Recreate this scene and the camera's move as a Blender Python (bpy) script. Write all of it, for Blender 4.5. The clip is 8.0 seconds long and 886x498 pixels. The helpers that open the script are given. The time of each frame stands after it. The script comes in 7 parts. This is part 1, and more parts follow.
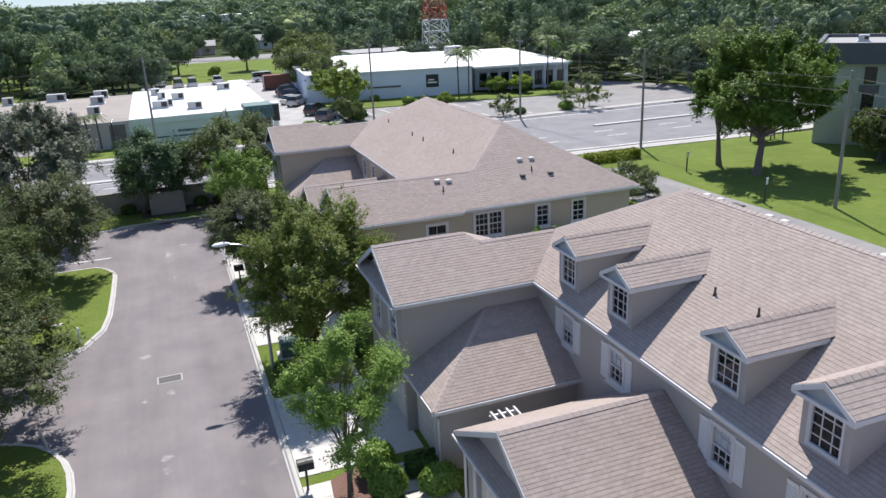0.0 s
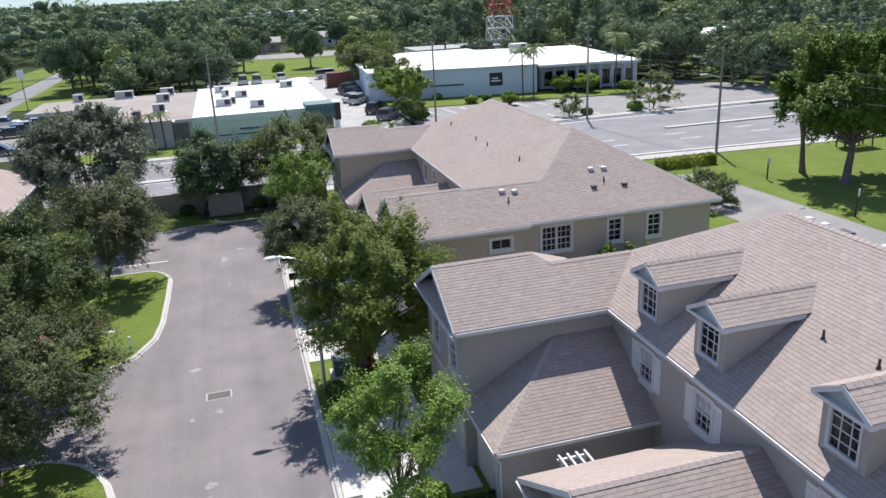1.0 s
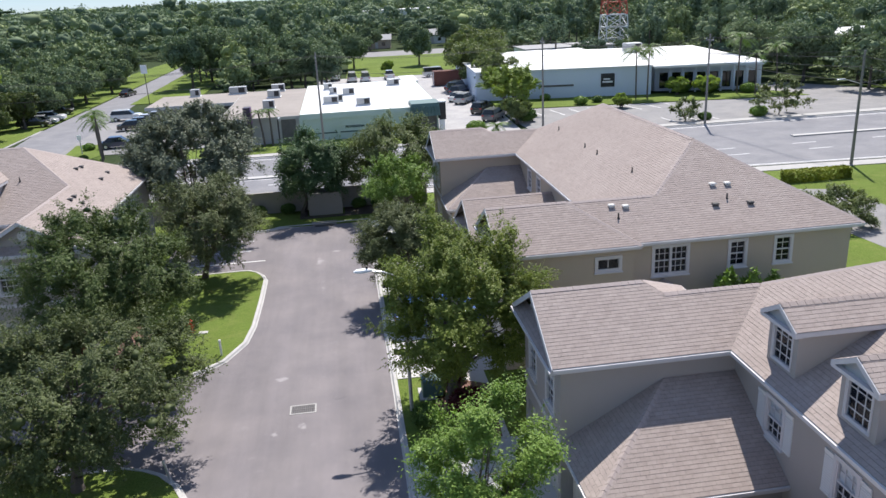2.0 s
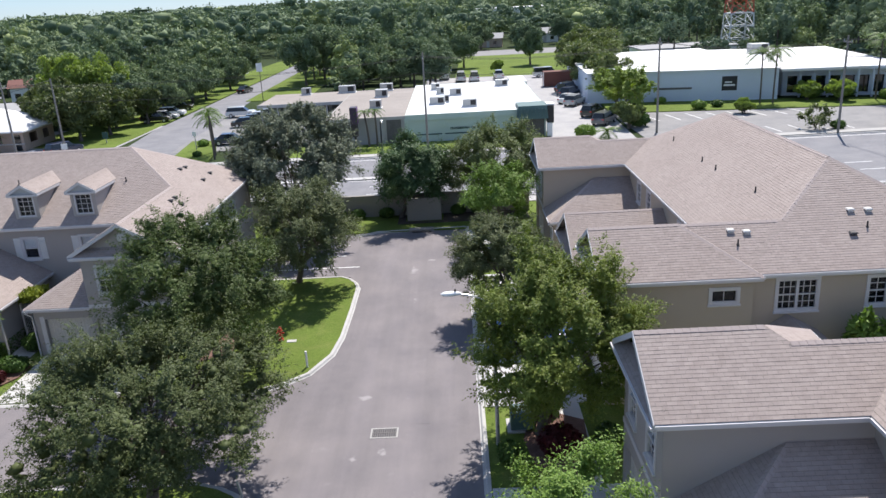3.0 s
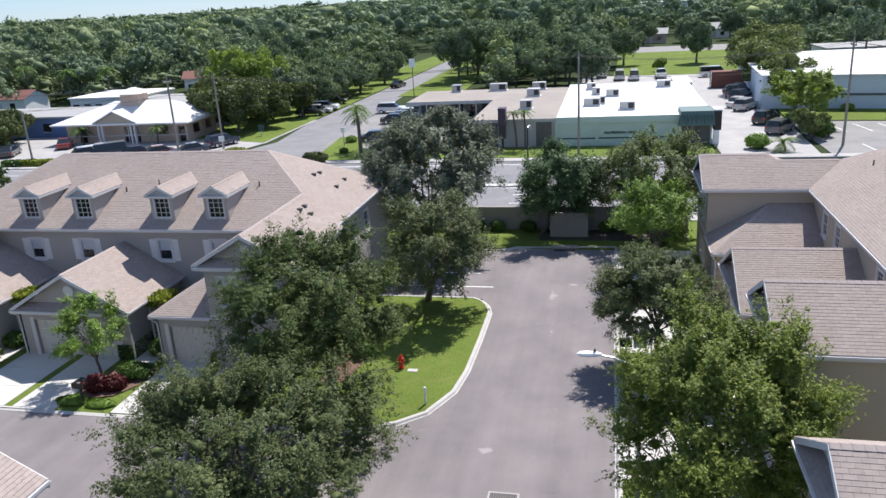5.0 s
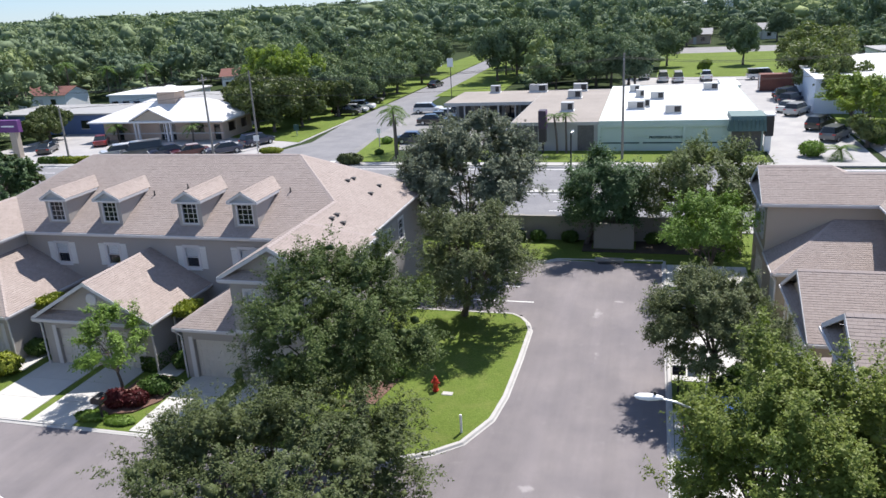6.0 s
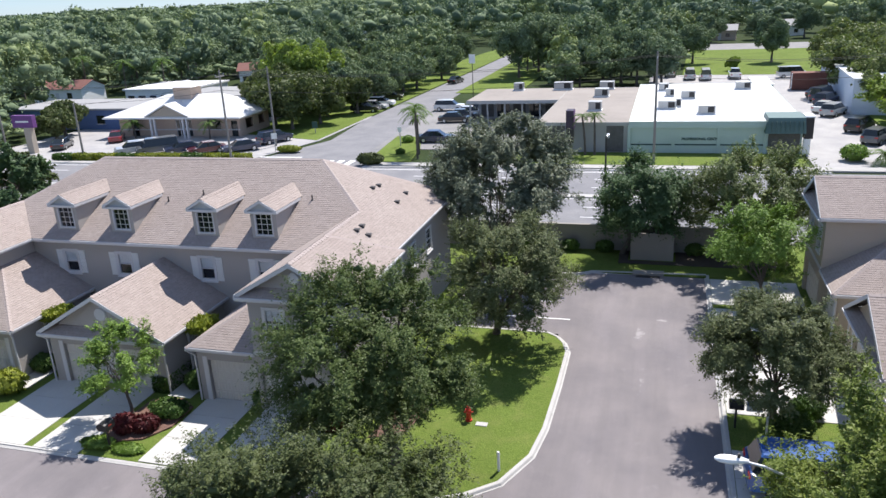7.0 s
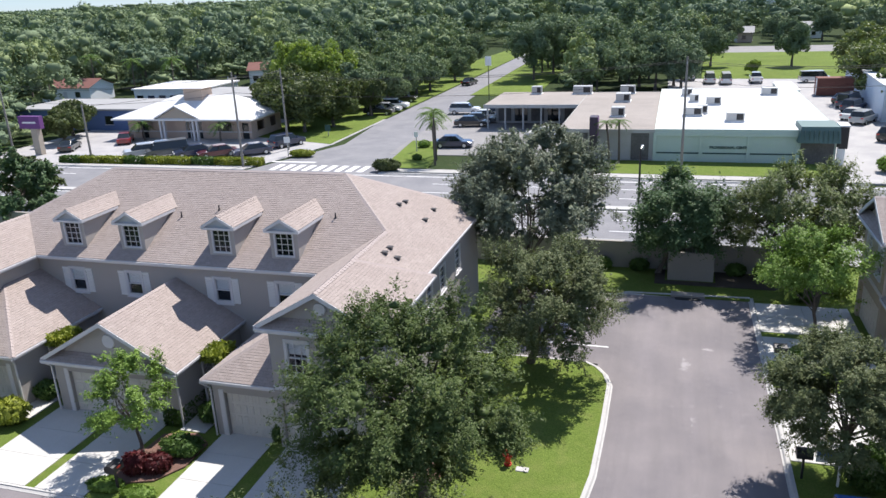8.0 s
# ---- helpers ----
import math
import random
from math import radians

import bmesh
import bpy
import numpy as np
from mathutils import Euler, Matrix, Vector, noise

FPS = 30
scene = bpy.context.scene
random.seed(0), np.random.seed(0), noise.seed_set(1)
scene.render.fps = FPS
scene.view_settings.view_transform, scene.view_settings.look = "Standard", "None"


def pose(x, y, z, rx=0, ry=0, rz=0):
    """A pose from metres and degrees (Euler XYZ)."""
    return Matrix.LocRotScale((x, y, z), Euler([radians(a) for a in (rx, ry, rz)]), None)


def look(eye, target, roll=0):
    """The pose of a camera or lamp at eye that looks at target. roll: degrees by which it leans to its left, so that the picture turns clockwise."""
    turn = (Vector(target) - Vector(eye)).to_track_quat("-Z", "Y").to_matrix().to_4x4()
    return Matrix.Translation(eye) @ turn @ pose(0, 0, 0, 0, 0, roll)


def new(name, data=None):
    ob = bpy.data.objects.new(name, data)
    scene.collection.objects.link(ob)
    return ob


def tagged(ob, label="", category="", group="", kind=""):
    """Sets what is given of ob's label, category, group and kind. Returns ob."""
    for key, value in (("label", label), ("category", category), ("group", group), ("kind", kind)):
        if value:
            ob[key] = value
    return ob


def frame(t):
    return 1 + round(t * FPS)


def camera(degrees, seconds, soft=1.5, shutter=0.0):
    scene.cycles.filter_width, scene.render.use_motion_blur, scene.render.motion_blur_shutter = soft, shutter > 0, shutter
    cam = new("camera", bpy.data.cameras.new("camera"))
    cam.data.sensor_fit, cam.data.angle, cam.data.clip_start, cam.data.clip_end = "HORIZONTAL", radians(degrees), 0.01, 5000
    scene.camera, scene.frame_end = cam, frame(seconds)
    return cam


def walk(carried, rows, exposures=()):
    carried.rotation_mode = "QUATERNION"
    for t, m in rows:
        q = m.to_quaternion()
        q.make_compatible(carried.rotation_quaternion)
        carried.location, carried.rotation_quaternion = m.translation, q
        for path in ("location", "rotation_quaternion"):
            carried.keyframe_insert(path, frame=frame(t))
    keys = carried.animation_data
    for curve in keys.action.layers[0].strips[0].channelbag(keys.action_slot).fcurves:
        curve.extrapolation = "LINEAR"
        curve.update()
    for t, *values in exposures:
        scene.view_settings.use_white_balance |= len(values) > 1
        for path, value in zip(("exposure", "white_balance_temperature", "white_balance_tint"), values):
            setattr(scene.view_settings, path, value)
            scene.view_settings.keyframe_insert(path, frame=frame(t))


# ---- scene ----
cam = camera(60.7, 8.0, 1.5)
PATH = [
    (0, (-2.428, -1.31, 16.703), (-1.792, 0.472, 16.055), -2.6),
    (0.5, (-2.126, -0.082, 16.754), (-1.54, 1.717, 16.104), -2.7),
    (1, (-1.802, 1.143, 16.817), (-1.314, 2.971, 16.166), -2.9),
    (1.5, (-1.528, 2.329, 16.796), (-1.155, 4.184, 16.15), -2.9),
    (2, (-1.155, 3.531, 16.804), (-0.928, 5.411, 16.161), -3.0),
    (3.5, (-0.32, 6.918, 17.05), (-0.487, 8.809, 16.419), -3.4),
    (4, (-0.235, 8.002, 17.069), (-0.508, 9.881, 16.441), -3.5),
    (4.5, (-0.328, 9.123, 17.112), (-0.686, 10.988, 16.484), -3.5),
    (5, (-0.412, 10.255, 17.215), (-0.841, 12.105, 16.586), -3.5),
    (6.5, (-1.928, 13.867, 17.217), (-2.464, 15.687, 16.587), -3.1),
    (7, (-2.815, 15.199, 17.339), (-3.365, 17.012, 16.7), -3.0),
    (7.5, (-3.788, 16.461, 17.5), (-4.349, 18.27, 16.857), -2.8),
    (8, (-4.838, 17.593, 17.664), (-5.402, 19.402, 17.022), -2.6),
]
walk(cam, [(t, look(eye, target, roll)) for t, eye, target, roll in PATH], ((0.0, 0.55), (3.5, 0.58), (5.0, 0.6), (6.5, 0.66), (8.0, 0.67)))

# ---- daylight: high sun ahead of the camera, a little to the right ----
TO_SUN = Vector((1.47, 4.04, 6.6)).normalized()
SUN_EL = math.asin(TO_SUN.z)
SUN_AZ = math.atan2(TO_SUN.x, TO_SUN.y)
world = bpy.data.worlds.new("sky")
scene.world = world
world.use_nodes = True
wn = world.node_tree
wn.nodes.clear()
sky = wn.nodes.new("ShaderNodeTexSky")
sky.sky_type = "NISHITA"
sky.sun_disc = False
sky.sun_elevation = SUN_EL
sky.sun_rotation = SUN_AZ
sky.air_density, sky.dust_density, sky.ozone_density = 1.0, 0.0, 6.0
sky.altitude = 500
bg = wn.nodes.new("ShaderNodeBackground")
bg.inputs["Strength"].default_value = 0.055
wo = wn.nodes.new("ShaderNodeOutputWorld")
tint = wn.nodes.new("ShaderNodeMix")
tint.data_type, tint.blend_type = "RGBA", "MULTIPLY"
tint.inputs[0].default_value = 1.0
tint.inputs[7].default_value = (0.78, 0.92, 1.15, 1)
wn.links.new(sky.outputs[0], tint.inputs[6])
wn.links.new(tint.outputs[2], bg.inputs[0])
# the even pale blue of bright summer haze, all over the sky
haze = wn.nodes.new("ShaderNodeBackground")
haze.inputs["Color"].default_value = (0.62, 0.77, 1.0, 1)
haze.inputs["Strength"].default_value = 0.21
both = wn.nodes.new("ShaderNodeAddShader")
wn.links.new(bg.outputs[0], both.inputs[0])
wn.links.new(haze.outputs[0], both.inputs[1])
wn.links.new(both.outputs[0], wo.inputs[0])
sun_data = bpy.data.lights.new("sun", "SUN")
sun_data.energy = 4.8
sun_data.angle = radians(0.53)
sun_data.color = (1.0, 0.945, 0.895)
sun = new("sun", sun_data)
sun.matrix_world = look(TO_SUN * 100, (0, 0, 0))

# ---- materials ----
def nodes_of(name):
    m = bpy.data.materials.new(name)
    m.use_nodes = True
    nt = m.node_tree
    return m, nt, nt.nodes["Principled BSDF"]


def ramp(nt, fac, a, b, lo=0.3, hi=0.7):
    r = nt.nodes.new("ShaderNodeValToRGB")
    r.color_ramp.elements[0].position, r.color_ramp.elements[1].position = lo, hi
    r.color_ramp.elements[0].color, r.color_ramp.elements[1].color = (*a, 1), (*b, 1)
    nt.links.new(fac, r.inputs[0])
    return r.outputs[0]


def noise_tex(nt, vec, scale, detail=4.0, rough=0.6):
    n = nt.nodes.new("ShaderNodeTexNoise")
    n.inputs["Scale"].default_value, n.inputs["Detail"].default_value, n.inputs["Roughness"].default_value = scale, detail, rough
    nt.links.new(vec, n.inputs["Vector"])
    return n.outputs["Fac"]


def mixed(nt, fac, a, b, mode="MIX"):
    x = nt.nodes.new("ShaderNodeMix")
    x.data_type, x.blend_type = "RGBA", mode
    for sock, val in ((x.inputs[0], fac), (x.inputs[6], a), (x.inputs[7], b)):
        if isinstance(val, (int, float)):
            sock.default_value = val
        elif isinstance(val, tuple):
            sock.default_value = (*val, 1)
        else:
            nt.links.new(val, sock)
    return x.outputs[2]


def bump(nt, p, height, strength=0.3, dist=0.02):
    b = nt.nodes.new("ShaderNodeBump")
    b.inputs["Strength"].default_value, b.inputs["Distance"].default_value = strength, dist
    nt.links.new(height, b.inputs["Height"])
    nt.links.new(b.outputs[0], p.inputs["Normal"])


def surface(name, col, rough=0.8, vary=0.18, fine=30.0, coarse=0.6, relief=0.25, metal=0.0, dist=0.02, island=0.0):
    """A plain real surface: a base colour with grain, broad stains and fine relief."""
    m, nt, p = nodes_of(name)
    geo = nt.nodes.new("ShaderNodeNewGeometry")
    pos = geo.outputs["Position"]
    dark = tuple(c * (1 - vary) for c in col)
    lite = tuple(min(1, c * (1 + vary)) for c in col)
    f1, f2 = noise_tex(nt, pos, fine), noise_tex(nt, pos, coarse, 5, 0.65)
    c1 = ramp(nt, f1, dark, lite)
    c2 = ramp(nt, f2, dark, lite, 0.25, 0.75)
    c = mixed(nt, 0.5, c1, c2)
    if island:
        c = mixed(nt, 1.0, c, ramp(nt, geo.outputs["Random Per Island"], (1 - island,) * 3, (1, 1, 1), 0, 1), "MULTIPLY")
    nt.links.new(c, p.inputs["Base Color"])
    p.inputs["Roughness"].default_value, p.inputs["Metallic"].default_value = rough, metal
    bump(nt, p, f1, relief, dist)
    return m


def shingle_mat(name, a, b, single=False):
    """Mineral shingles: each tab a little different, with broad weathering."""
    m, nt, p = nodes_of(name)
    geo = nt.nodes.new("ShaderNodeNewGeometry")
    pick = nt.nodes.new("ShaderNodeObjectInfo").outputs["Random"] if single else geo.outputs["Random Per Island"]
    f2 = noise_tex(nt, geo.outputs["Position"], 0.35, 6, 0.7)
    f1 = noise_tex(nt, geo.outputs["Position"], 60, 2)
    f3 = noise_tex(nt, geo.outputs["Position"], 5, 3)
    c = mixed(nt, 0.55, ramp(nt, pick, a, b, 0, 1), ramp(nt, f3, a, b, 0.35, 0.65))
    c = mixed(nt, 1.0, c, ramp(nt, f2, (0.9, 0.885, 0.88), (1.0, 1.0, 1.0), 0.3, 0.7), "MULTIPLY")
    c = mixed(nt, 1.0, c, ramp(nt, f1, (0.86, 0.86, 0.86), (1, 1, 1), 0.3, 0.7), "MULTIPLY")
    nt.links.new(c, p.inputs["Base Color"])
    p.inputs["Roughness"].default_value = 0.92
    p.inputs["Specular IOR Level"].default_value = 0.25
    bump(nt, p, f1, 0.4, 0.01)
    return m


def leaf_mat(name, a, b, glow, broad=0.5, light=None, through_light=0.2):
    """Leaves: light passes through them."""
    m, nt, p = nodes_of(name)
    geo = nt.nodes.new("ShaderNodeNewGeometry")
    big = noise_tex(nt, geo.outputs["Position"], broad, 3)
    c = mixed(nt, 0.6, ramp(nt, geo.outputs["Random Per Island"], a, b, 0, 1), ramp(nt, big, a, b, 0.35, 0.7))
    if light is not None:
        # each crown of the woods has its own tone
        tone = nt.nodes.new("ShaderNodeAttribute")
        tone.attribute_name = "tone"
        c = mixed(nt, tone.outputs["Fac"], c, light)
    nt.links.new(c, p.inputs["Base Color"])
    p.inputs["Roughness"].default_value = 0.5 if light is None else 0.75
    p.inputs["Specular IOR Level"].default_value = 0.15 if light is None else 0.08
    tr = nt.nodes.new("ShaderNodeBsdfTranslucent")
    nt.links.new(mixed(nt, 1.0, c, glow, "MULTIPLY"), tr.inputs["Color"])
    mx = nt.nodes.new("ShaderNodeMixShader")
    mx.inputs[0].default_value = through_light
    nt.links.new(p.outputs[0], mx.inputs[1])
    nt.links.new(tr.outputs[0], mx.inputs[2])
    nt.links.new(mx.outputs[0], nt.nodes["Material Output"].inputs["Surface"])
    return m


def grass_mat(name, a, b, dry):
    m, nt, p = nodes_of(name)
    geo = nt.nodes.new("ShaderNodeNewGeometry")
    pos = geo.outputs["Position"]
    f1, f2, f3 = noise_tex(nt, pos, 14, 4, 0.7), noise_tex(nt, pos, 1.1, 5, 0.65), noise_tex(nt, pos, 0.12, 4)
    c = ramp(nt, f1, a, b, 0.3, 0.7)
    c = mixed(nt, ramp(nt, f2, (0, 0, 0), (0.55, 0.55, 0.55), 0.48, 0.72), c, dry)
    c = mixed(nt, 1.0, c, ramp(nt, f3, (0.75, 0.75, 0.75), (1, 1, 1)), "MULTIPLY")
    nt.links.new(c, p.inputs["Base Color"])
    p.inputs["Roughness"].default_value = 0.95
    p.inputs["Specular IOR Level"].default_value = 0.1
    bump(nt, p, f1, 0.8, 0.06)
    return m


def asphalt_mat(name, col, patch, worn=()):
    m, nt, p = nodes_of(name)
    geo = nt.nodes.new("ShaderNodeNewGeometry")
    pos = geo.outputs["Position"]
    f1, f2, f3 = noise_tex(nt, pos, 45, 3, 0.7), noise_tex(nt, pos, 0.35, 6, 0.6), noise_tex(nt, pos, 1.3, 4, 0.6)
    c = ramp(nt, f1, tuple(x * 0.8 for x in col), tuple(x * 1.2 for x in col))
    c = mixed(nt, 1.0, c, ramp(nt, f2, (0.82, 0.82, 0.84), (1.12, 1.1, 1.08), 0.3, 0.7), "MULTIPLY")
    c = mixed(nt, ramp(nt, f3, (0, 0, 0), (0.5, 0.5, 0.5), 0.62, 0.78), c, patch)
    if worn:
        # long pale tyre tracks and patched lanes
        mp = nt.nodes.new("ShaderNodeMapping")
        mp.inputs["Scale"].default_value = (0.8, 0.06, 1)
        nt.links.new(pos, mp.inputs["Vector"])
        c = mixed(nt, 1.0, c, ramp(nt, noise_tex(nt, mp.outputs[0], 1.0, 5, 0.65), (0.88, 0.88, 0.88), (1.12, 1.11, 1.12), 0.3, 0.7), "MULTIPLY")
    for (px, py, sx, sy) in worn:
        # a pale scuffed place, stretched to its size
        mp = nt.nodes.new("ShaderNodeMapping")
        mp.inputs["Location"].default_value = (-px / sx, -py / sy, 0)
        mp.inputs["Scale"].default_value = (1 / sx, 1 / sy, 1)
        nt.links.new(pos, mp.inputs["Vector"])
        ln = nt.nodes.new("ShaderNodeVectorMath")
        ln.operation = "LENGTH"
        nt.links.new(mp.outputs[0], ln.inputs[0])
        ad = nt.nodes.new("ShaderNodeMath")
        ad.operation = "MULTIPLY_ADD"
        nt.links.new(f3, ad.inputs[0])
        ad.inputs[1].default_value = 1.6
        nt.links.new(ln.outputs["Value"], ad.inputs[2])
        c = mixed(nt, ramp(nt, ad.outputs[0], (0.75, 0.75, 0.75), (0, 0, 0), 0.8, 1.75), c, tuple(q * 1.32 for q in patch))
    nt.links.new(c, p.inputs["Base Color"])
    p.inputs["Roughness"].default_value = 0.88
    p.inputs["Specular IOR Level"].default_value = 0.3
    bump(nt, p, f1, 0.35, 0.012)
    return m


def glass_mat(name, tone):
    m, nt, p = nodes_of(name)
    p.inputs["Base Color"].default_value = (*tone, 1)
    p.inputs["Roughness"].default_value = 0.02
    p.inputs["Transmission Weight"].default_value = 1.0
    p.inputs["IOR"].default_value = 1.3
    return m


def gloss_mat(name, col, rough=0.25, coat=0.6, metal=0.0):
    m, nt, p = nodes_of(name)
    geo = nt.nodes.new("ShaderNodeNewGeometry")
    f = noise_tex(nt, geo.outputs["Position"], 3.0, 4)
    nt.links.new(ramp(nt, f, tuple(c * 0.9 for c in col), tuple(min(1, c * 1.08) for c in col)), p.inputs["Base Color"])
    p.inputs["Roughness"].default_value, p.inputs["Coat Weight"].default_value, p.inputs["Metallic"].default_value = rough, coat, metal
    return m


M = {}
M["shingle"] = shingle_mat("roof shingle", (0.34, 0.288, 0.263), (0.425, 0.362, 0.33))
M["tab"] = shingle_mat("single shingle", (0.34, 0.288, 0.263), (0.425, 0.362, 0.33), True)
M["felt"] = surface("roof felt", (0.15, 0.128, 0.12), 0.95, 0.2, 30, 1.0)
M["cap"] = surface("ridge shingle", (0.385, 0.325, 0.303), 0.92, 0.12, 40, 1.0, island=0.12)
M["stucco"] = surface("grey stucco", (0.36, 0.335, 0.315), 0.9, 0.06, 60, 0.4, 0.4, dist=0.008)
M["stucco_tan"] = surface("tan stucco", (0.42, 0.36, 0.29), 0.9, 0.06, 60, 0.4, 0.4, dist=0.008)
M["trim"] = surface("white trim", (0.57, 0.56, 0.57), 0.65, 0.05, 12, 0.8, 0.1)
M["gable"] = surface("gable board", (0.40, 0.41, 0.42), 0.8, 0.06, 30, 0.7, 0.2)
M["shutter"] = surface("shutter paint", (0.66, 0.66, 0.65), 0.6, 0.06, 25, 1.0, 0.2)
M["garage"] = surface("garage door paint", (0.55, 0.52, 0.47), 0.6, 0.05, 20, 0.8, 0.15)
M["blind"] = surface("window blind", (0.74, 0.74, 0.73), 0.8, 0.08, 20, 2.0, 0.2)
M["glass"] = glass_mat("window glass", (0.86, 0.89, 0.92))
M["glass_dark"] = glass_mat("tinted window glass", (0.34, 0.39, 0.47))
# near-black that stands in for the shade inside the rooms
M["inside"] = surface("painted room shade", (0.022, 0.025, 0.034), 0.9, 0.2, 5, 1.0, 0.1)
M["vent"] = surface("vent metal", (0.05, 0.045, 0.045), 0.6, 0.2, 20, 2, 0.2)
M["vent_pale"] = surface("pale vent cap", (0.55, 0.54, 0.52), 0.5, 0.1, 20, 2, 0.2)
M["asphalt"] = asphalt_mat("drive asphalt", (0.192, 0.178, 0.183), (0.255, 0.24, 0.243), ((-5.1, 31.2, 1.5, 0.8), (-4.0, 31.5, 0.8, 1.0), (-3.7, 52.5, 0.8, 2.6), (-2.6, 54.3, 1.2, 0.6), (-5.2, 36.0, 1.6, 0.9), (-3.4, 47.0, 0.5, 4.5), (-4.4, 26.0, 0.9, 3.0)))
M["asphalt_road"] = asphalt_mat("road asphalt", (0.208, 0.209, 0.22), (0.25, 0.25, 0.25))
M["asphalt_lot"] = asphalt_mat("car park asphalt", (0.24, 0.237, 0.235), (0.30, 0.295, 0.29))
M["lot_pale"] = asphalt_mat("pale concrete lot", (0.36, 0.355, 0.355), (0.42, 0.415, 0.41))
M["concrete"] = surface("driveway concrete", (0.49, 0.48, 0.46), 0.85, 0.12, 25, 0.7, 0.25)
M["pave"] = surface("pavement concrete", (0.37, 0.36, 0.345), 0.88, 0.2, 18, 0.5, 0.3)
M["kerb"] = surface("kerb concrete", (0.43, 0.42, 0.405), 0.85, 0.2, 18, 1.2, 0.3)
M["paint"] = surface("road paint", (0.75, 0.75, 0.74), 0.7, 0.14, 20, 1.5, 0.15)
M["grass"] = grass_mat("lawn grass", (0.09, 0.14, 0.027), (0.18, 0.242, 0.052), (0.215, 0.235, 0.075))
M["meadow"] = grass_mat("wild ground", (0.022, 0.038, 0.014), (0.05, 0.075, 0.026), (0.07, 0.08, 0.035))
M["mulch"] = surface("bark mulch", (0.16, 0.09, 0.07), 0.95, 0.35, 14, 2.0, 0.8, dist=0.05)
M["wall"] = surface("boundary wall render", (0.28, 0.26, 0.235), 0.9, 0.12, 30, 0.5, 0.3)
M["bark"] = surface("bark", (0.12, 0.10, 0.085), 0.95, 0.3, 18, 3, 0.8, dist=0.03)
M["pinebark"] = surface("pine bark", (0.15, 0.12, 0.11), 0.95, 0.3, 18, 3, 0.8, dist=0.03)
M["oak"] = leaf_mat("oak leaf", (0.072, 0.094, 0.036), (0.134, 0.16, 0.066), (1.15, 1.3, 0.6))
M["oakdark"] = leaf_mat("dark oak leaf", (0.094, 0.117, 0.05), (0.175, 0.2, 0.092), (1.1, 1.2, 0.75))
M["oakdeep"] = leaf_mat("deep green oak leaf", (0.062, 0.094, 0.029), (0.126, 0.164, 0.054), (1.15, 1.3, 0.6))
M["oakgrey"] = leaf_mat("grey oak leaf", (0.132, 0.158, 0.105), (0.212, 0.237, 0.162), (1.1, 1.15, 0.85))
M["olive"] = leaf_mat("olive leaf", (0.109, 0.144, 0.0569), (0.205, 0.236, 0.0954), (1.2, 1.35, 0.5))
M["soil"] = surface("dark garden soil", (0.065, 0.052, 0.042), 0.95, 0.3, 14, 1.0, 0.6)
M["bright"] = leaf_mat("bright leaf", (0.1, 0.142, 0.03), (0.222, 0.26, 0.058), (1.2, 1.4, 0.45))
M["lime"] = leaf_mat("lime leaf", (0.115, 0.19, 0.038), (0.225, 0.33, 0.075), (1.15, 1.35, 0.5))
M["airy"] = leaf_mat("airy yellow-green leaf", (0.16, 0.225, 0.055), (0.31, 0.375, 0.105), (1.15, 1.3, 0.5), through_light=0.34)
M["cedar"] = leaf_mat("cedar leaf", (0.0638, 0.11, 0.0485), (0.119, 0.18, 0.0798), (1.0, 1.2, 0.6))
M["pine"] = leaf_mat("pine needle", (0.075, 0.13, 0.022), (0.17, 0.25, 0.045), (1.15, 1.4, 0.4))
M["woods"] = leaf_mat("woodland leaf", (0.09, 0.132, 0.086), (0.19, 0.245, 0.15), (1.0, 1.15, 0.7), 0.3, (0.27, 0.32, 0.14), 0.12)
M["hedge"] = leaf_mat("hedge leaf", (0.05, 0.098, 0.026), (0.112, 0.175, 0.045), (0.9, 1.2, 0.4))
M["yellowbush"] = leaf_mat("yellow bush leaf", (0.16, 0.20, 0.03), (0.34, 0.36, 0.06), (1.0, 1.1, 0.4))
M["redbush"] = leaf_mat("red bush leaf", (0.05, 0.014, 0.015), (0.15, 0.03, 0.035), (1.1, 0.6, 0.6))
M["palm"] = leaf_mat("palm leaf", (0.06, 0.11, 0.02), (0.13, 0.20, 0.05), (1.0, 1.2, 0.4))
M["red"] = gloss_mat("red paint", (0.55, 0.03, 0.02), 0.4, 0.2)
M["white"] = surface("white paint", (0.78, 0.78, 0.77), 0.6, 0.05, 12, 0.5, 0.1)
M["whiteroof"] = surface("white roof coating", (0.7, 0.7, 0.695), 0.7, 0.06, 10, 0.25, 0.15)
M["tanroof"] = surface("gravel roof", (0.285, 0.255, 0.23), 0.95, 0.32, 12, 0.2, 0.3)
M["mint"] = surface("mint paint", (0.46, 0.565, 0.505), 0.7, 0.06, 12, 0.4, 0.15)
M["teal"] = surface("teal metal", (0.085, 0.15, 0.142), 0.55, 0.1, 12, 0.4, 0.15)
M["tealtext"] = surface("teal letter paint", (0.03, 0.075, 0.075), 0.6, 0.08, 12, 1, 0.1)
M["darkpanel"] = surface("dark pebble panel", (0.13, 0.125, 0.12), 0.9, 0.4, 8, 1.5, 0.5)
M["greyblock"] = surface("grey block wall", (0.42, 0.42, 0.41), 0.85, 0.1, 12, 0.5, 0.2)
M["brickwall"] = surface("tan brick wall", (0.50, 0.385, 0.31), 0.9, 0.15, 10, 0.6, 0.3)
M["bluewall"] = surface("blue white wall", (0.60, 0.66, 0.74), 0.75, 0.05, 10, 0.3, 0.1)
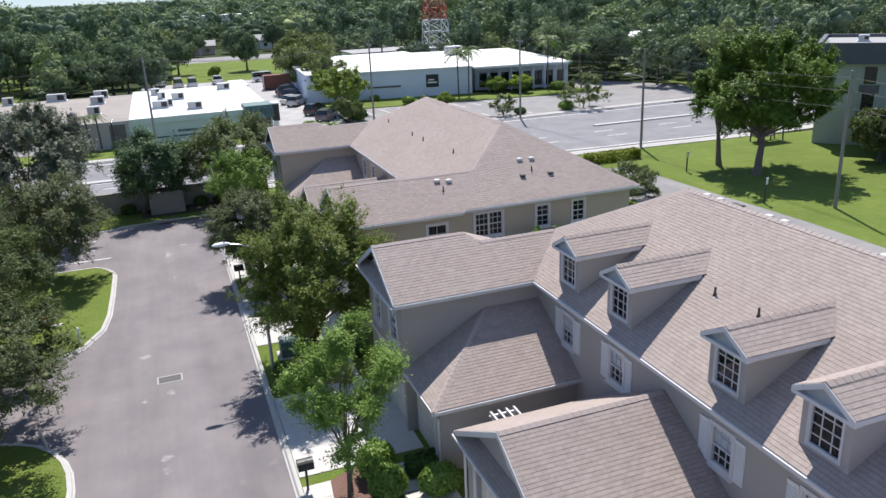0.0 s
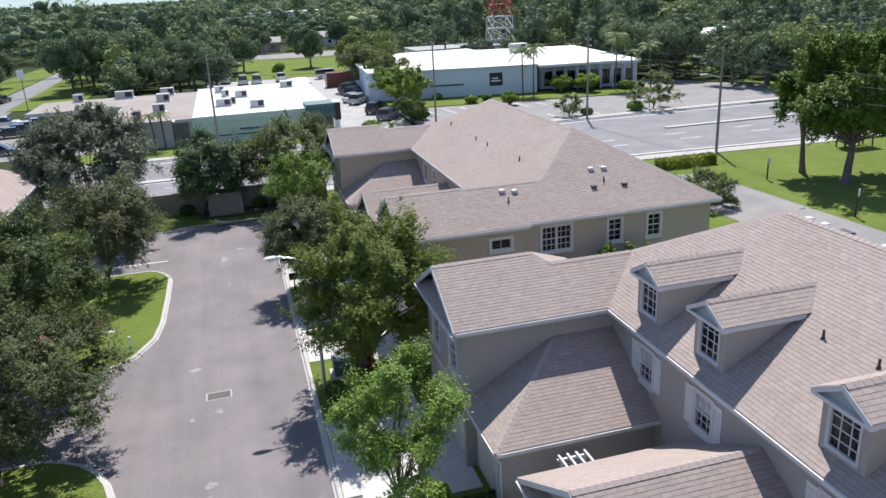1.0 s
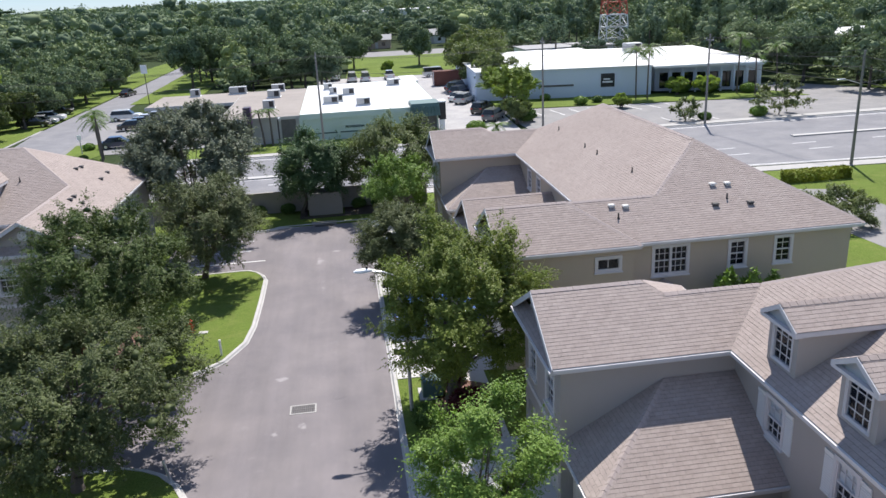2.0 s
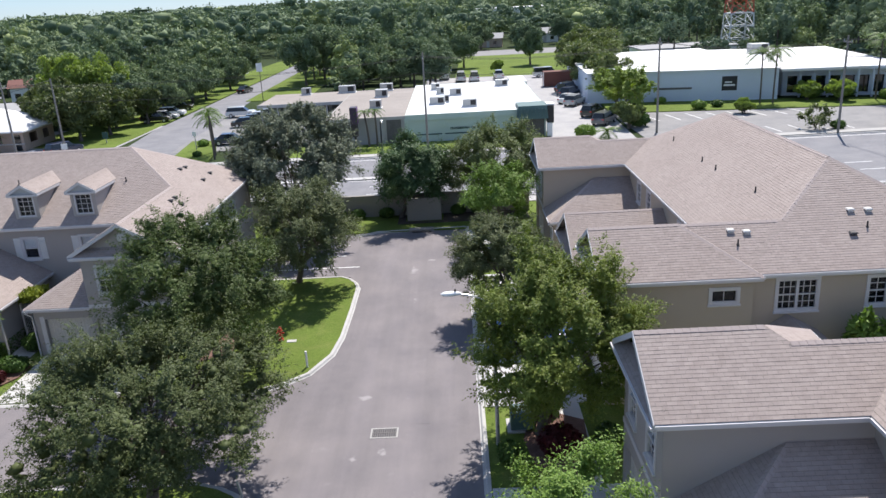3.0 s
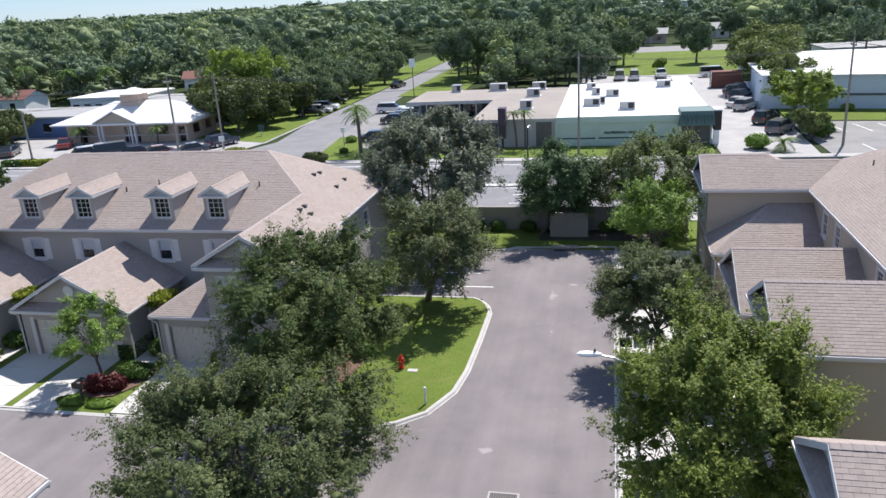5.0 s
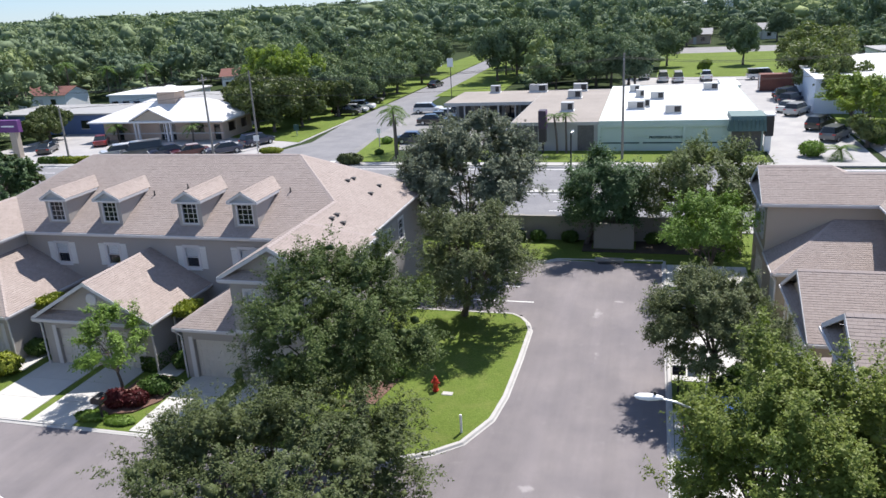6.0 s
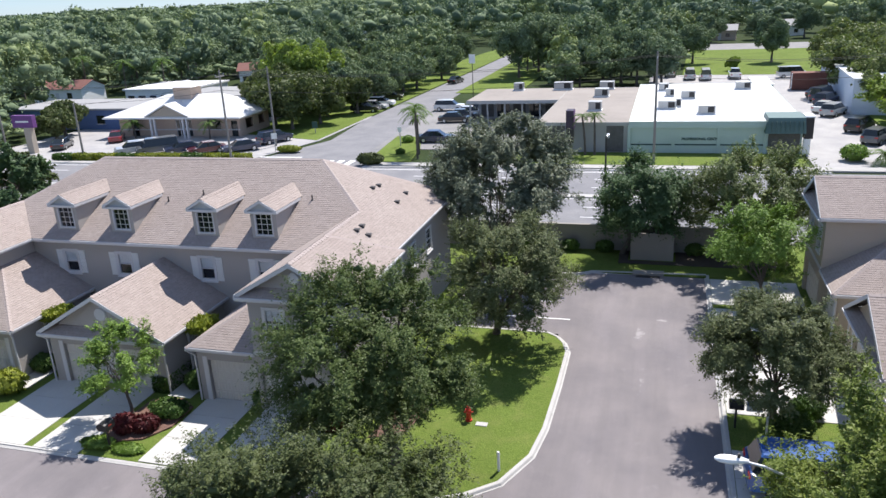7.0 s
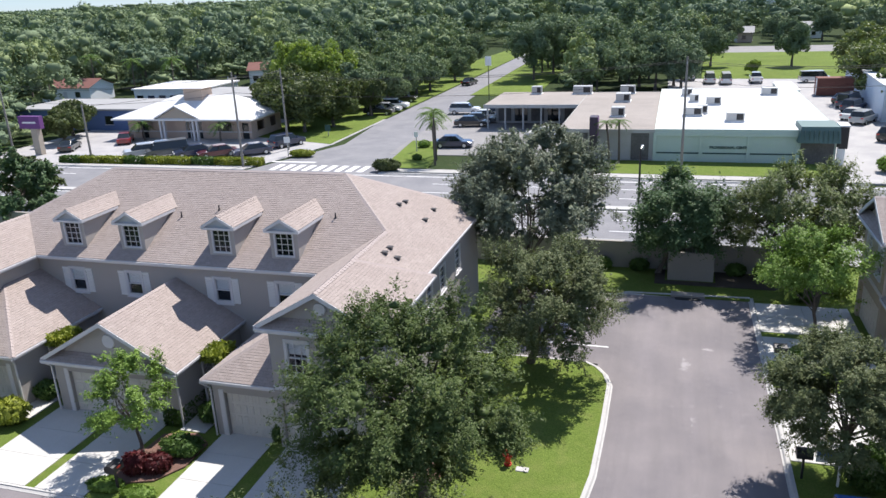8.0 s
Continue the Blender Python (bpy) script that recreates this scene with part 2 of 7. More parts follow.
M["shopblue"] = surface("blue wall paint", (0.10, 0.16, 0.33), 0.75, 0.06, 10, 0.3, 0.1)
M["metal"] = surface("grey metal", (0.42, 0.43, 0.43), 0.45, 0.12, 14, 1, 0.15, metal=0.5)
M["alu"] = surface("aluminium", (0.6, 0.61, 0.62), 0.35, 0.08, 14, 1, 0.1, metal=0.8)
M["grate"] = surface("worn iron", (0.11, 0.10, 0.10), 0.7, 0.25, 14, 2, 0.3)
M["iron"] = surface("dark iron", (0.06, 0.055, 0.055), 0.6, 0.25, 14, 2, 0.3, metal=0.4)
M["black"] = surface("black plastic", (0.02, 0.02, 0.022), 0.5, 0.15, 14, 2, 0.15)
M["polewood"] = surface("pole wood", (0.235, 0.22, 0.20), 0.9, 0.2, 20, 1.5, 0.4)
M["tower_red"] = surface("tower red paint", (0.50, 0.10, 0.06), 0.6, 0.12, 10, 1, 0.1)
M["redroof"] = surface("red roof", (0.17, 0.07, 0.055), 0.85, 0.2, 8, 1, 0.3)
M["darkroof"] = surface("dark standing seam metal", (0.085, 0.09, 0.10), 0.6, 0.1, 8, 0.5, 0.15)
M["greyroof"] = surface("grey roof", (0.30, 0.30, 0.30), 0.85, 0.2, 8, 0.5, 0.3)
M["greenstucco"] = surface("pale green stucco", (0.38, 0.40, 0.33), 0.9, 0.07, 20, 0.4, 0.3)
M["purple"] = surface("purple sign", (0.15, 0.05, 0.19), 0.5, 0.1, 10, 1, 0.1)
M["signdark"] = surface("dark purple sign face", (0.035, 0.022, 0.045), 0.5, 0.15, 10, 1, 0.1)
M["tyre"] = surface("tyre rubber", (0.02, 0.02, 0.02), 0.85, 0.2, 20, 3, 0.3)
M["carglass"] = gloss_mat("car glass", (0.015, 0.02, 0.022), 0.05, 0.5)
for cname, ccol in (("white", (0.75, 0.75, 0.74)), ("silver", (0.45, 0.46, 0.47)), ("black", (0.015, 0.015, 0.017)), ("blue", (0.03, 0.10, 0.32)), ("navy", (0.02, 0.03, 0.07)), ("red", (0.22, 0.015, 0.02)), ("maroon", (0.10, 0.012, 0.015)), ("grey", (0.12, 0.125, 0.13))):
    M["car_" + cname] = gloss_mat("car paint " + cname, ccol, 0.3, 0.9)

# ---- mesh helpers ----
class MB:
    """Collects vertices and faces for one mesh."""

    def __init__(self):
        self.v, self.f, self.uv = [], [], []

    def poly(self, pts, uvs=None):
        i = len(self.v)
        self.v += [tuple(p) for p in pts]
        self.f.append(tuple(range(i, i + len(pts))))
        self.uv += uvs if uvs else [(0.0, 0.0)] * len(pts)

    def hexa(self, p):
        """A solid from 8 corners: four below, four above, in the same turn."""
        i = len(self.v)
        self.v += [tuple(q) for q in p]
        for f in ((3, 2, 1, 0), (4, 5, 6, 7), (0, 1, 5, 4), (1, 2, 6, 5), (2, 3, 7, 6), (3, 0, 4, 7)):
            self.f.append(tuple(i + k for k in f))
            self.uv += [(0.0, 0.0)] * 4

    def box(self, x0, y0, z0, x1, y1, z1):
        self.hexa(((x0, y0, z0), (x1, y0, z0), (x1, y1, z0), (x0, y1, z0), (x0, y0, z1), (x1, y0, z1), (x1, y1, z1), (x0, y1, z1)))

    def tube(self, a, b, ra, rb, n=8, cap=True):
        a, b = Vector(a), Vector(b)
        d = (b - a).normalized()
        s = d.orthogonal().normalized()
        t = d.cross(s)
        i = len(self.v)
        for c, r in ((a, ra), (b, rb)):
            for k in range(n):
                w = 2 * math.pi * k / n
                self.v.append(tuple(c + s * (r * math.cos(w)) + t * (r * math.sin(w))))
        for k in range(n):
            self.f.append((i + k, i + (k + 1) % n, i + n + (k + 1) % n, i + n + k))
            self.uv += [(0.0, 0.0)] * 4
        if cap:
            self.f.append(tuple(i + k for k in reversed(range(n))))
            self.f.append(tuple(i + n + k for k in range(n)))
            self.uv += [(0.0, 0.0)] * (2 * n)

    def prism(self, outline, z0, z1):
        """An upright solid on a flat outline of (x, y)."""
        n = len(outline)
        i = len(self.v)
        self.v += [(x, y, z0) for x, y in outline] + [(x, y, z1) for x, y in outline]
        self.f.append(tuple(i + k for k in reversed(range(n))))
        self.f.append(tuple(i + n + k for k in range(n)))
        self.uv += [(0.0, 0.0)] * (2 * n)
        for k in range(n):
            self.f.append((i + k, i + (k + 1) % n, i + n + (k + 1) % n, i + n + k))
            self.uv += [(0.0, 0.0)] * 4

    def weld(self):
        """Lets cells that touch share their corners."""
        seen, remap, verts = {}, [], []
        for p in self.v:
            key = tuple(round(c, 4) for c in p)
            if key not in seen:
                seen[key] = len(verts)
                verts.append(p)
            remap.append(seen[key])
        self.v, self.f = verts, [tuple(remap[k] for k in f) for f in self.f]
        return self

    def sweep(self, pts, r, n=4):
        """One thin round bar along many points."""
        i = len(self.v)
        for k, p in enumerate(pts):
            d = (pts[min(k + 1, len(pts) - 1)] - pts[max(k - 1, 0)]).normalized()
            s = d.cross(Vector((0, 0, 1))).normalized()
            t = d.cross(s)
            for j in range(n):
                w = 2 * math.pi * j / n
                self.v.append(tuple(p + s * (r * math.cos(w)) + t * (r * math.sin(w))))
        for k in range(len(pts) - 1):
            for j in range(n):
                a, b = i + k * n, i + (k + 1) * n
                self.f.append((a + j, a + (j + 1) % n, b + (j + 1) % n, b + j))
                self.uv += [(0.0, 0.0)] * 4

    def mesh(self, name, mat, smooth=False):
        me = bpy.data.meshes.new(name)
        me.from_pydata(self.v, [], self.f)
        lay = me.uv_layers.new(name="UVMap")
        lay.data.foreach_set("uv", [c for u in self.uv for c in u])
        me.materials.append(mat)
        if smooth:
            me.polygons.foreach_set("use_smooth", [True] * len(me.polygons))
        me.update()
        return me


def part(name, mb, material, parent=None, label="", smooth=False, bevel=0.0):
    me = mb.mesh(name, material, smooth) if isinstance(mb, MB) else mb
    ob = new(name, me)
    if bevel:
        mod = ob.modifiers.new("edge", "BEVEL")
        mod.width, mod.segments, mod.limit_method = bevel, 2, "ANGLE"
    if parent:
        ob.parent = parent
    if label:
        tagged(ob, label)
    return ob


def thing(name, at=(0, 0, 0), label="", category="", group="", rz=0.0, kind=""):
    ob = new(name)
    ob.empty_display_size = 0.2
    ob.matrix_world = pose(*at, 0, 0, rz)
    return tagged(ob, label, category, group, kind)


def boxed(x0, y0, z0, x1, y1, z1):
    b = MB()
    b.box(x0, y0, z0, x1, y1, z1)
    return b


def clip(poly, axis, value, keep_above):
    """Cut a flat polygon of (u, v) at one coordinate."""
    out = []
    for k in range(len(poly)):
        a, b = poly[k], poly[(k + 1) % len(poly)]
        ia, ib = ((a[axis] >= value) == keep_above), ((b[axis] >= value) == keep_above)
        if ia:
            out.append(a)
        if ia != ib:
            s = (value - a[axis]) / (b[axis] - a[axis])
            out.append((a[0] + s * (b[0] - a[0]), a[1] + s * (b[1] - a[1])))
    return out


COURSE = 0.14
TAB = 0.3


def shingled(mb, pts, seed=0, loose=None):
    """Lay overlapping courses of tabs on a roof plane; its first two points are the eave. loose takes poses of whole tabs instead, up to 300."""
    rng = random.Random(seed * 101 + int(pts[0][0] * 7) + int(pts[0][1] * 13))
    p = [Vector(q) for q in pts]
    e = (p[1] - p[0]).normalized()
    n = None
    for q in p[2:]:
        c = e.cross(q - p[0])
        if c.length > 1e-6:
            n = c.normalized()
            break
    if n.z < 0:
        n = -n
    up = n.cross(e)
    if up.z < 0:
        up = -up
    flat = [((q - p[0]).dot(e), (q - p[0]).dot(up)) for q in p]
    top = max(v for u, v in flat)
    k = 0
    while k * COURSE < top - 0.02:
        lo, hi = k * COURSE, (k + 1) * COURSE
        strip = clip(clip(flat, 1, lo, True), 1, hi, False)
        k += 1
        if len(strip) < 3:
            continue
        low = [w[0] for w in strip if w[1] < lo + 1e-4]
        high = [w[0] for w in strip if w[1] > hi - 1e-4]
        whole = (max(min(low), min(high)), min(max(low), max(high))) if len(low) > 1 and len(high) > 1 else (1.0, 0.0)
        u0, u1 = min(w[0] for w in strip), max(w[0] for w in strip)
        u = math.floor(u0 / TAB) * TAB - (k % 2) * TAB / 2
        cut = clip(strip, 1, lo + 0.007, True)
        while u < u1 and len(cut) >= 3:
            w, x = TAB, rng.uniform(0.0, 0.004)
            full = u >= whole[0] and u + w <= whole[1]
            if full and loose is not None and len(loose) < 300:
                o = p[0] + e * u + up * lo + n * x
                loose.append(Matrix(((e.x, up.x, n.x, o.x), (e.y, up.y, n.y, o.y), (e.z, up.z, n.z, o.z), (0, 0, 0, 1))))
            else:
                a0, a1 = u + 0.003, u + w - 0.003
                tab = [(a0, lo + 0.007), (a1, lo + 0.007), (a1, hi), (a0, hi)] if full else clip(clip(cut, 0, a0, True), 0, a1, False)
                if len(tab) >= 3:
                    mb.poly([p[0] + e * a + up * v + n * (x + 0.007 - 0.006 * (v - lo) / COURSE) for a, v in tab])
                    if full:
                        i = len(mb.v) - 4
                        mb.v += [tuple(p[0] + e * a + up * (lo + 0.007) - n * 0.002) for a in (a0, a1)]
                        mb.f.append((i, i + 4, i + 5, i + 1))
                        mb.uv += [(0.0, 0.0)] * 4
            u += w


def capped(mb, a, b, w=0.14, step=0.24):
    """Overlapping ridge or hip caps from a to b."""
    a, b = Vector(a), Vector(b)
    d = (b - a)
    n = max(1, int(d.length / step))
    d.normalize()
    s = d.cross(Vector((0, 0, 1))).normalized()
    i = len(mb.v)
    for k in range(n):
        for q, h, e in ((a + d * (k * step), 0.028, -0.05), (a + d * ((k + 1) * step), 0.016, -0.062)):
            mb.v += [tuple(q - s * w + Vector((0, 0, e))), tuple(q + Vector((0, 0, h))), tuple(q + s * w + Vector((0, 0, e)))]
    for k in range(2 * n - 1):
        for j in (0, 1):
            p = i + 3 * k + j
            mb.f.append((p, p + 1, p + 4, p + 3))
            mb.uv += [(0.0, 0.0)] * 4


# ---- townhouse blocks: one design, built three times ----
SL = 0.566
EAVE = 5.72
GE = 2.85


def wall_cells(mb, along, a0, a1, c0, c1, z0, z1, holes):
    """A wall with thickness from a0 to a1 along one axis, with rectangular openings through it."""
    aa = sorted({a0, a1, *[h[0] for h in holes], *[h[1] for h in holes]})
    zz = sorted({z0, z1, *[h[2] for h in holes], *[h[3] for h in holes]})
    for i in range(len(aa) - 1):
        for j in range(len(zz) - 1):
            am, zm = (aa[i] + aa[i + 1]) / 2, (zz[j] + zz[j + 1]) / 2
            if any(h[0] < am < h[1] and h[2] < zm < h[3] for h in holes):
                continue
            if along == "u":
                mb.box(aa[i], c0, zz[j], aa[i + 1], c1, zz[j + 1])
            else:
                mb.box(c0, aa[i], zz[j], c1, aa[i + 1], zz[j + 1])


SHARED = {}


def shared(key, make):
    if key not in SHARED:
        SHARED[key] = make()
    return SHARED[key]


def ring(b, x0, z0, x1, z1, t, y0, y1):
    """A mitred rectangular frame of bar width t, outwards from the given opening."""
    i = [(x0, z0), (x1, z0), (x1, z1), (x0, z1)]
    o = [(x0 - t, z0 - t), (x1 + t, z0 - t), (x1 + t, z1 + t), (x0 - t, z1 + t)]
    for k in range(4):
        j = (k + 1) % 4
        b.hexa([(*o[k], 0), (*o[j], 0), (*i[j], 0), (*i[k], 0), (*o[k], 1), (*o[j], 1), (*i[j], 1), (*i[k], 1)])
    n = len(b.v) - 32
    b.v[n:] = [(x, y0 if f else y1, z) for x, z, f in b.v[n:]]


def casing_mesh(w, h, g):
    def make():
        b = MB()
        ring(b, -w / 2, 0, w / 2, h, g, -0.02, 0.035)
        return b.weld().mesh("window", M["trim"])

    return shared(("wc", w, h, g), make)


def sash_mesh(w, h):
    def make():
        b = MB()
        ring(b, -w / 2 + 0.05, 0.05, w / 2 - 0.05, h - 0.05, 0.05, -0.1, 0.012)
        return b.weld().mesh("window_frame", M["trim"])

    return shared(("ws", w, h), make)


def put_window(parent, at, rz, w, h, cols=2, rows=4, split=True, trim=True, shutters=False, blind=0.5, panes=1, name="window"):
    """A framed window; its origin is the middle of its lower edge on the wall's face."""
    ob = new(name, casing_mesh(w, h, 0.11 if trim else 0.03))
    ob.parent = parent
    ob.matrix_local = pose(*at, 0, 0, rz)

    def sub(nm, mesh, m):
        o = new(nm, mesh)
        o.parent = ob
        o.matrix_local = m
        return o

    sub("window_frame", sash_mesh(w, h), Matrix())
    upright = shared(("mu", h), lambda: boxed(-0.014, -0.075, 0.05, 0.014, -0.045, h - 0.05).mesh("muntin", M["trim"]))
    level = shared(("ml", w), lambda: boxed(-w / 2 + 0.05, -0.077, -0.014, w / 2 - 0.05, -0.047, 0.014).mesh("muntin", M["trim"]))
    for k in range(1, cols):
        sub("muntin", upright, pose(-w / 2 + w * k / cols, 0, 0))
    for k in range(1, rows):
        if not (split and 2 * k == rows):
            sub("muntin", level, pose(0, 0, h * k / rows))
    if cols == 6:
        sub("mullion", shared(("mm", h), lambda: boxed(-0.06, -0.1, 0.05, 0.06, 0.01, h - 0.05).mesh("mullion", M["trim"])), Matrix())
    if split:
        sub("meeting_rail", shared(("mr", w), lambda: boxed(-w / 2 + 0.05, -0.09, -0.025, w / 2 - 0.05, 0.0, 0.025).mesh("meeting_rail", M["trim"])), pose(0, 0, h / 2))
    if panes == 1:
        tone = "glass" if blind else "glass_dark"
        gl = sub("pane", shared(("gl", w, h, tone), lambda: boxed(-w / 2 + 0.04, -0.064, 0.04, w / 2 - 0.04, -0.058, h - 0.04).mesh("pane", M[tone])), Matrix())
        gl.visible_shadow = False
    else:
        pw, ph = w / cols, h / rows
        me = shared(("gp", pw, ph), lambda: boxed(-pw / 2 + 0.012, -0.064, 0.012, pw / 2 - 0.012, -0.058, ph - 0.012).mesh("pane", M["glass_dark"]))
        for i in range(cols):
            for j in range(rows):
                gl = sub("pane", me, pose(-w / 2 + pw * (i + 0.5), 0, ph * j))
                gl.visible_shadow = False
    if blind:
        sub("blind", shared(("bl", w, h, blind), lambda: boxed(-w / 2 + 0.05, -0.09, h * (1 - blind), w / 2 - 0.05, -0.08, h - 0.03).mesh("blind", M["blind"])), Matrix())
    # not a real curtain: a sheet painted near-black as the room's shade
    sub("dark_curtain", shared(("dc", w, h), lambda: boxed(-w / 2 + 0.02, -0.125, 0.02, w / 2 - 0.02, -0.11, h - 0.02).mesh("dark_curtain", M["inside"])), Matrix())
    if trim:
        sub("sill", shared(("si", w), lambda: boxed(-w / 2 - 0.14, 0.0, -0.15, w / 2 + 0.14, 0.09, -0.09).mesh("sill", M["trim"])), Matrix())
    if shutters:
        def shutter_mesh():
            # one moulded panel: a louvred face between plain rails
            prof = [(0.0, 0.0), (0.045, 0.0), (0.045, 0.07)]
            n = int((h - 0.06) / 0.075)
            for k in range(n):
                z = 0.07 + (h - 0.06) * k / n
                prof += [(0.018, z + 0.004), (0.04, z + (h - 0.06) / n - 0.004)]
            prof += [(0.045, h + 0.01), (0.045, h + 0.1), (0.0, h + 0.1)]
            b, m = MB(), len(prof)
            b.v = [(x, y, z) for x in (-0.19, 0.19) for y, z in prof]
            b.f = [tuple(range(m)), tuple(range(2 * m - 1, m - 1, -1))] + [(k, m + k, m + (k + 1) % m, (k + 1) % m) for k in range(m)]
            b.uv = [(0.0, 0.0)] * (6 * m)
            return b.mesh("shutter", M["shutter"])

        me = shared(("sh", h), shutter_mesh)
        for s in (-1, 1):
            sub("shutter", me, pose(s * (w / 2 + 0.31), 0, -0.05))
    return ob


def garage_door_mesh(w, h):
    def make():
        b = MB()
        nr, nc = 4, 8
        for r in range(nr):
            for c in range(nc):
                x0, x1, z0, z1 = -w / 2 + w * c / nc, -w / 2 + w * (c + 1) / nc, h * r / nr, h * (r + 1) / nr
                rings = [[(x0 + d, y, z0 + d), (x1 - d, y, z0 + d), (x1 - d, y, z1 - d), (x0 + d, y, z1 - d)] for d, y in ((0, -0.03), (0.05, -0.03), (0.06, -0.042), (0.1, -0.014))]
                for p, q in zip(rings, rings[1:]):
                    for k in range(4):
                        b.poly([p[k], p[(k + 1) % 4], q[(k + 1) % 4], q[k]])
                b.poly(rings[-1])
        b.weld()
        return b.mesh("garage_door", M["garage"])

    return shared(("gd", w, h), make)


def townhouse(origin, swap, label, stucco, dormers=(), front_windows=(), wings=(-1, 1), vents=(), end_windows=(), me=(12.4, 12.4), grid=(3, 4), shutters=True, dormer_v=0.62, flip=False, wing_side=None, tabs=None):
    """A two-storey block. u runs along it, v from its front eave to its back; swap lays u along the world's y."""
    house = thing("townhouse", (origin[0], origin[1], 0), label, "house", "townhouse blocks")

    def T(p):
        p = (p[0], -p[1], p[2]) if flip else tuple(p)
        return (p[1], p[0], p[2]) if swap else p

    def put(name, mb, mat, label="", parent=house, bevel=0.0):
        mb.v = [T(q) for q in mb.v]
        return part(name, mb, mat, parent, label, bevel=bevel)

    def turn(du, dv):
        dv = -dv if flip else dv
        d = (dv, du) if swap else (du, dv)
        return math.degrees(math.atan2(-d[0], d[1]))

    def pl(u, v, base_u=None, base_v=None, z0=EAVE):
        return z0 + SL * (abs(u - base_u) if base_u is not None else abs(v - base_v))

    roof, soffit, fascia = MB(), MB(), MB()
    felts, gutters = [], []
    ridges = []

    def ridge():
        ridges.append(MB())
        return ridges[-1]


    def plane(pts, seed=0, loose=None):
        felts.append(MB())
        felts[-1].poly([(x, y, z - 0.004) for x, y, z in pts])
        shingled(roof, pts, seed, loose)

    D = 11.7
    RZ = EAVE + SL * D / 2
    EN, EP = me
    RN, RP = -(EN - D / 2), EP - D / 2
    # main roof
    plane([(-EN, 0, EAVE), (EP, 0, EAVE), (RP, D / 2, RZ), (RN, D / 2, RZ)], 1)
    plane([(EP, D, EAVE), (-EN, D, EAVE), (RN, D / 2, RZ), (RP, D / 2, RZ)], 2)
    plane([(EP, 0, EAVE), (EP, D, EAVE), (RP, D / 2, RZ)], 3)
    plane([(-EN, D, EAVE), (-EN, 0, EAVE), (RN, D / 2, RZ)], 4)
    capped(ridge(), (RN, D / 2, RZ), (RP, D / 2, RZ))
    for s, ME, RU in ((-1, EN, RN), (1, EP, RP)):
        j = (ME - 8) / 2
        capped(ridge(), (s * ME, D, EAVE), (RU, D / 2, RZ))
        capped(ridge(), (s * (8 + j), j, EAVE + SL * j), (RU, D / 2, RZ))
    soffit.box(-EN + 0.02, 0.02, EAVE - 0.2, EP - 0.02, D - 0.02, EAVE - 0.16)

    def edge(a, b, out, z=EAVE):
        """Fascia board and gutter along an eave from a to b; out points away from the wall."""
        a, b, o = Vector((*a, 0)), Vector((*b, 0)), Vector((*out, 0))
        gut = MB()
        gutters.append(gut)
        for m, o0, o1, z0, z1 in ((fascia, -0.03, 0.0, z - 0.2, z - 0.012), (gut, 0.003, 0.055, z - 0.12, z - 0.03)):
            m.hexa([tuple(q + o * d + Vector((0, 0, zz))) for zz in (z0, z1) for q, d in ((a, o0), (b, o0), (b, o1), (a, o1))])

    edge((-8, 0), (8, 0), (0, -1))
    edge((-EN, D), (EP, D), (0, 1))
    for s, ME in ((-1, EN), (1, EP)):
        edge((s * ME, 0.8), (s * ME, D), (s, 0))
    # wings
    for s in wings:
        w0, wr, w1 = 8.0, 10.7, 13.4
        ME = EN if s < 0 else EP
        j = (ME - 8) / 2
        ju, jv = 8 + j, 0.8 - j
        VF = -5.75
        rz = EAVE + SL * 2.7
        z22 = EAVE + SL * j
        plane([(s * w0, VF, EAVE), (s * w0, 0, EAVE), (s * ju, j, z22), (s * ju, jv, z22), (s * wr, -1.9, rz), (s * wr, VF, rz)], 5)
        plane([(s * w1, VF, EAVE), (s * w1, 0.8, EAVE), (s * wr, -1.9, rz), (s * wr, VF, rz)], 6)
        plane([(s * w1, 0.8, EAVE), (s * ME, 0.8, EAVE), (s * ju, jv, z22), (s * wr, -1.9, rz)], 7)
        plane([(s * ME, jv, EAVE), (s * ME, 0.0, EAVE), (s * ju, j, z22), (s * ju, jv, z22)], 8)
        capped(ridge(), (s * wr, VF, rz), (s * wr, -1.9, rz))
        capped(ridge(), (s * ju, jv, z22), (s * ju, j, z22))
        capped(ridge(), (s * w1, 0.8, EAVE), (s * wr, -1.9, rz))
        edge((s * w0, VF), (s * w0, 0), (-s, 0))
        edge((s * w1, VF), (s * w1, 0.8), (s, 0))
        edge((s * w1, 0.8), (s * ME, 0.8), (0, 1))
        soffit.box(min(s * w0, s * w1) + 0.03, VF + 0.03, EAVE - 0.196, max(s * w0, s * w1) - 0.03, 0.77, EAVE - 0.156)
        # rake boards on the gable
        for a, b in ((w0, wr), (wr, w1)):
            za, zb = (EAVE, rz) if a == w0 else (rz, EAVE)
            fascia.hexa([(s * a, VF - 0.03, za - 0.2), (s * b, VF - 0.03, zb - 0.2), (s * b, VF + 0.03, zb - 0.2), (s * a, VF + 0.03, za - 0.2), (s * a, VF - 0.03, za - 0.005), (s * b, VF - 0.03, zb - 0.005), (s * b, VF + 0.03, zb - 0.005), (s * a, VF + 0.03, za - 0.005)])
        # gable wall, pent roof below it and round louvre
        gab = MB()
        gab.poly([(s * (w0 + 0.35), VF + 0.4, EAVE - 0.1), (s * (w1 - 0.35), VF + 0.4, EAVE - 0.1), (s * wr, VF + 0.4, rz - 0.1)])
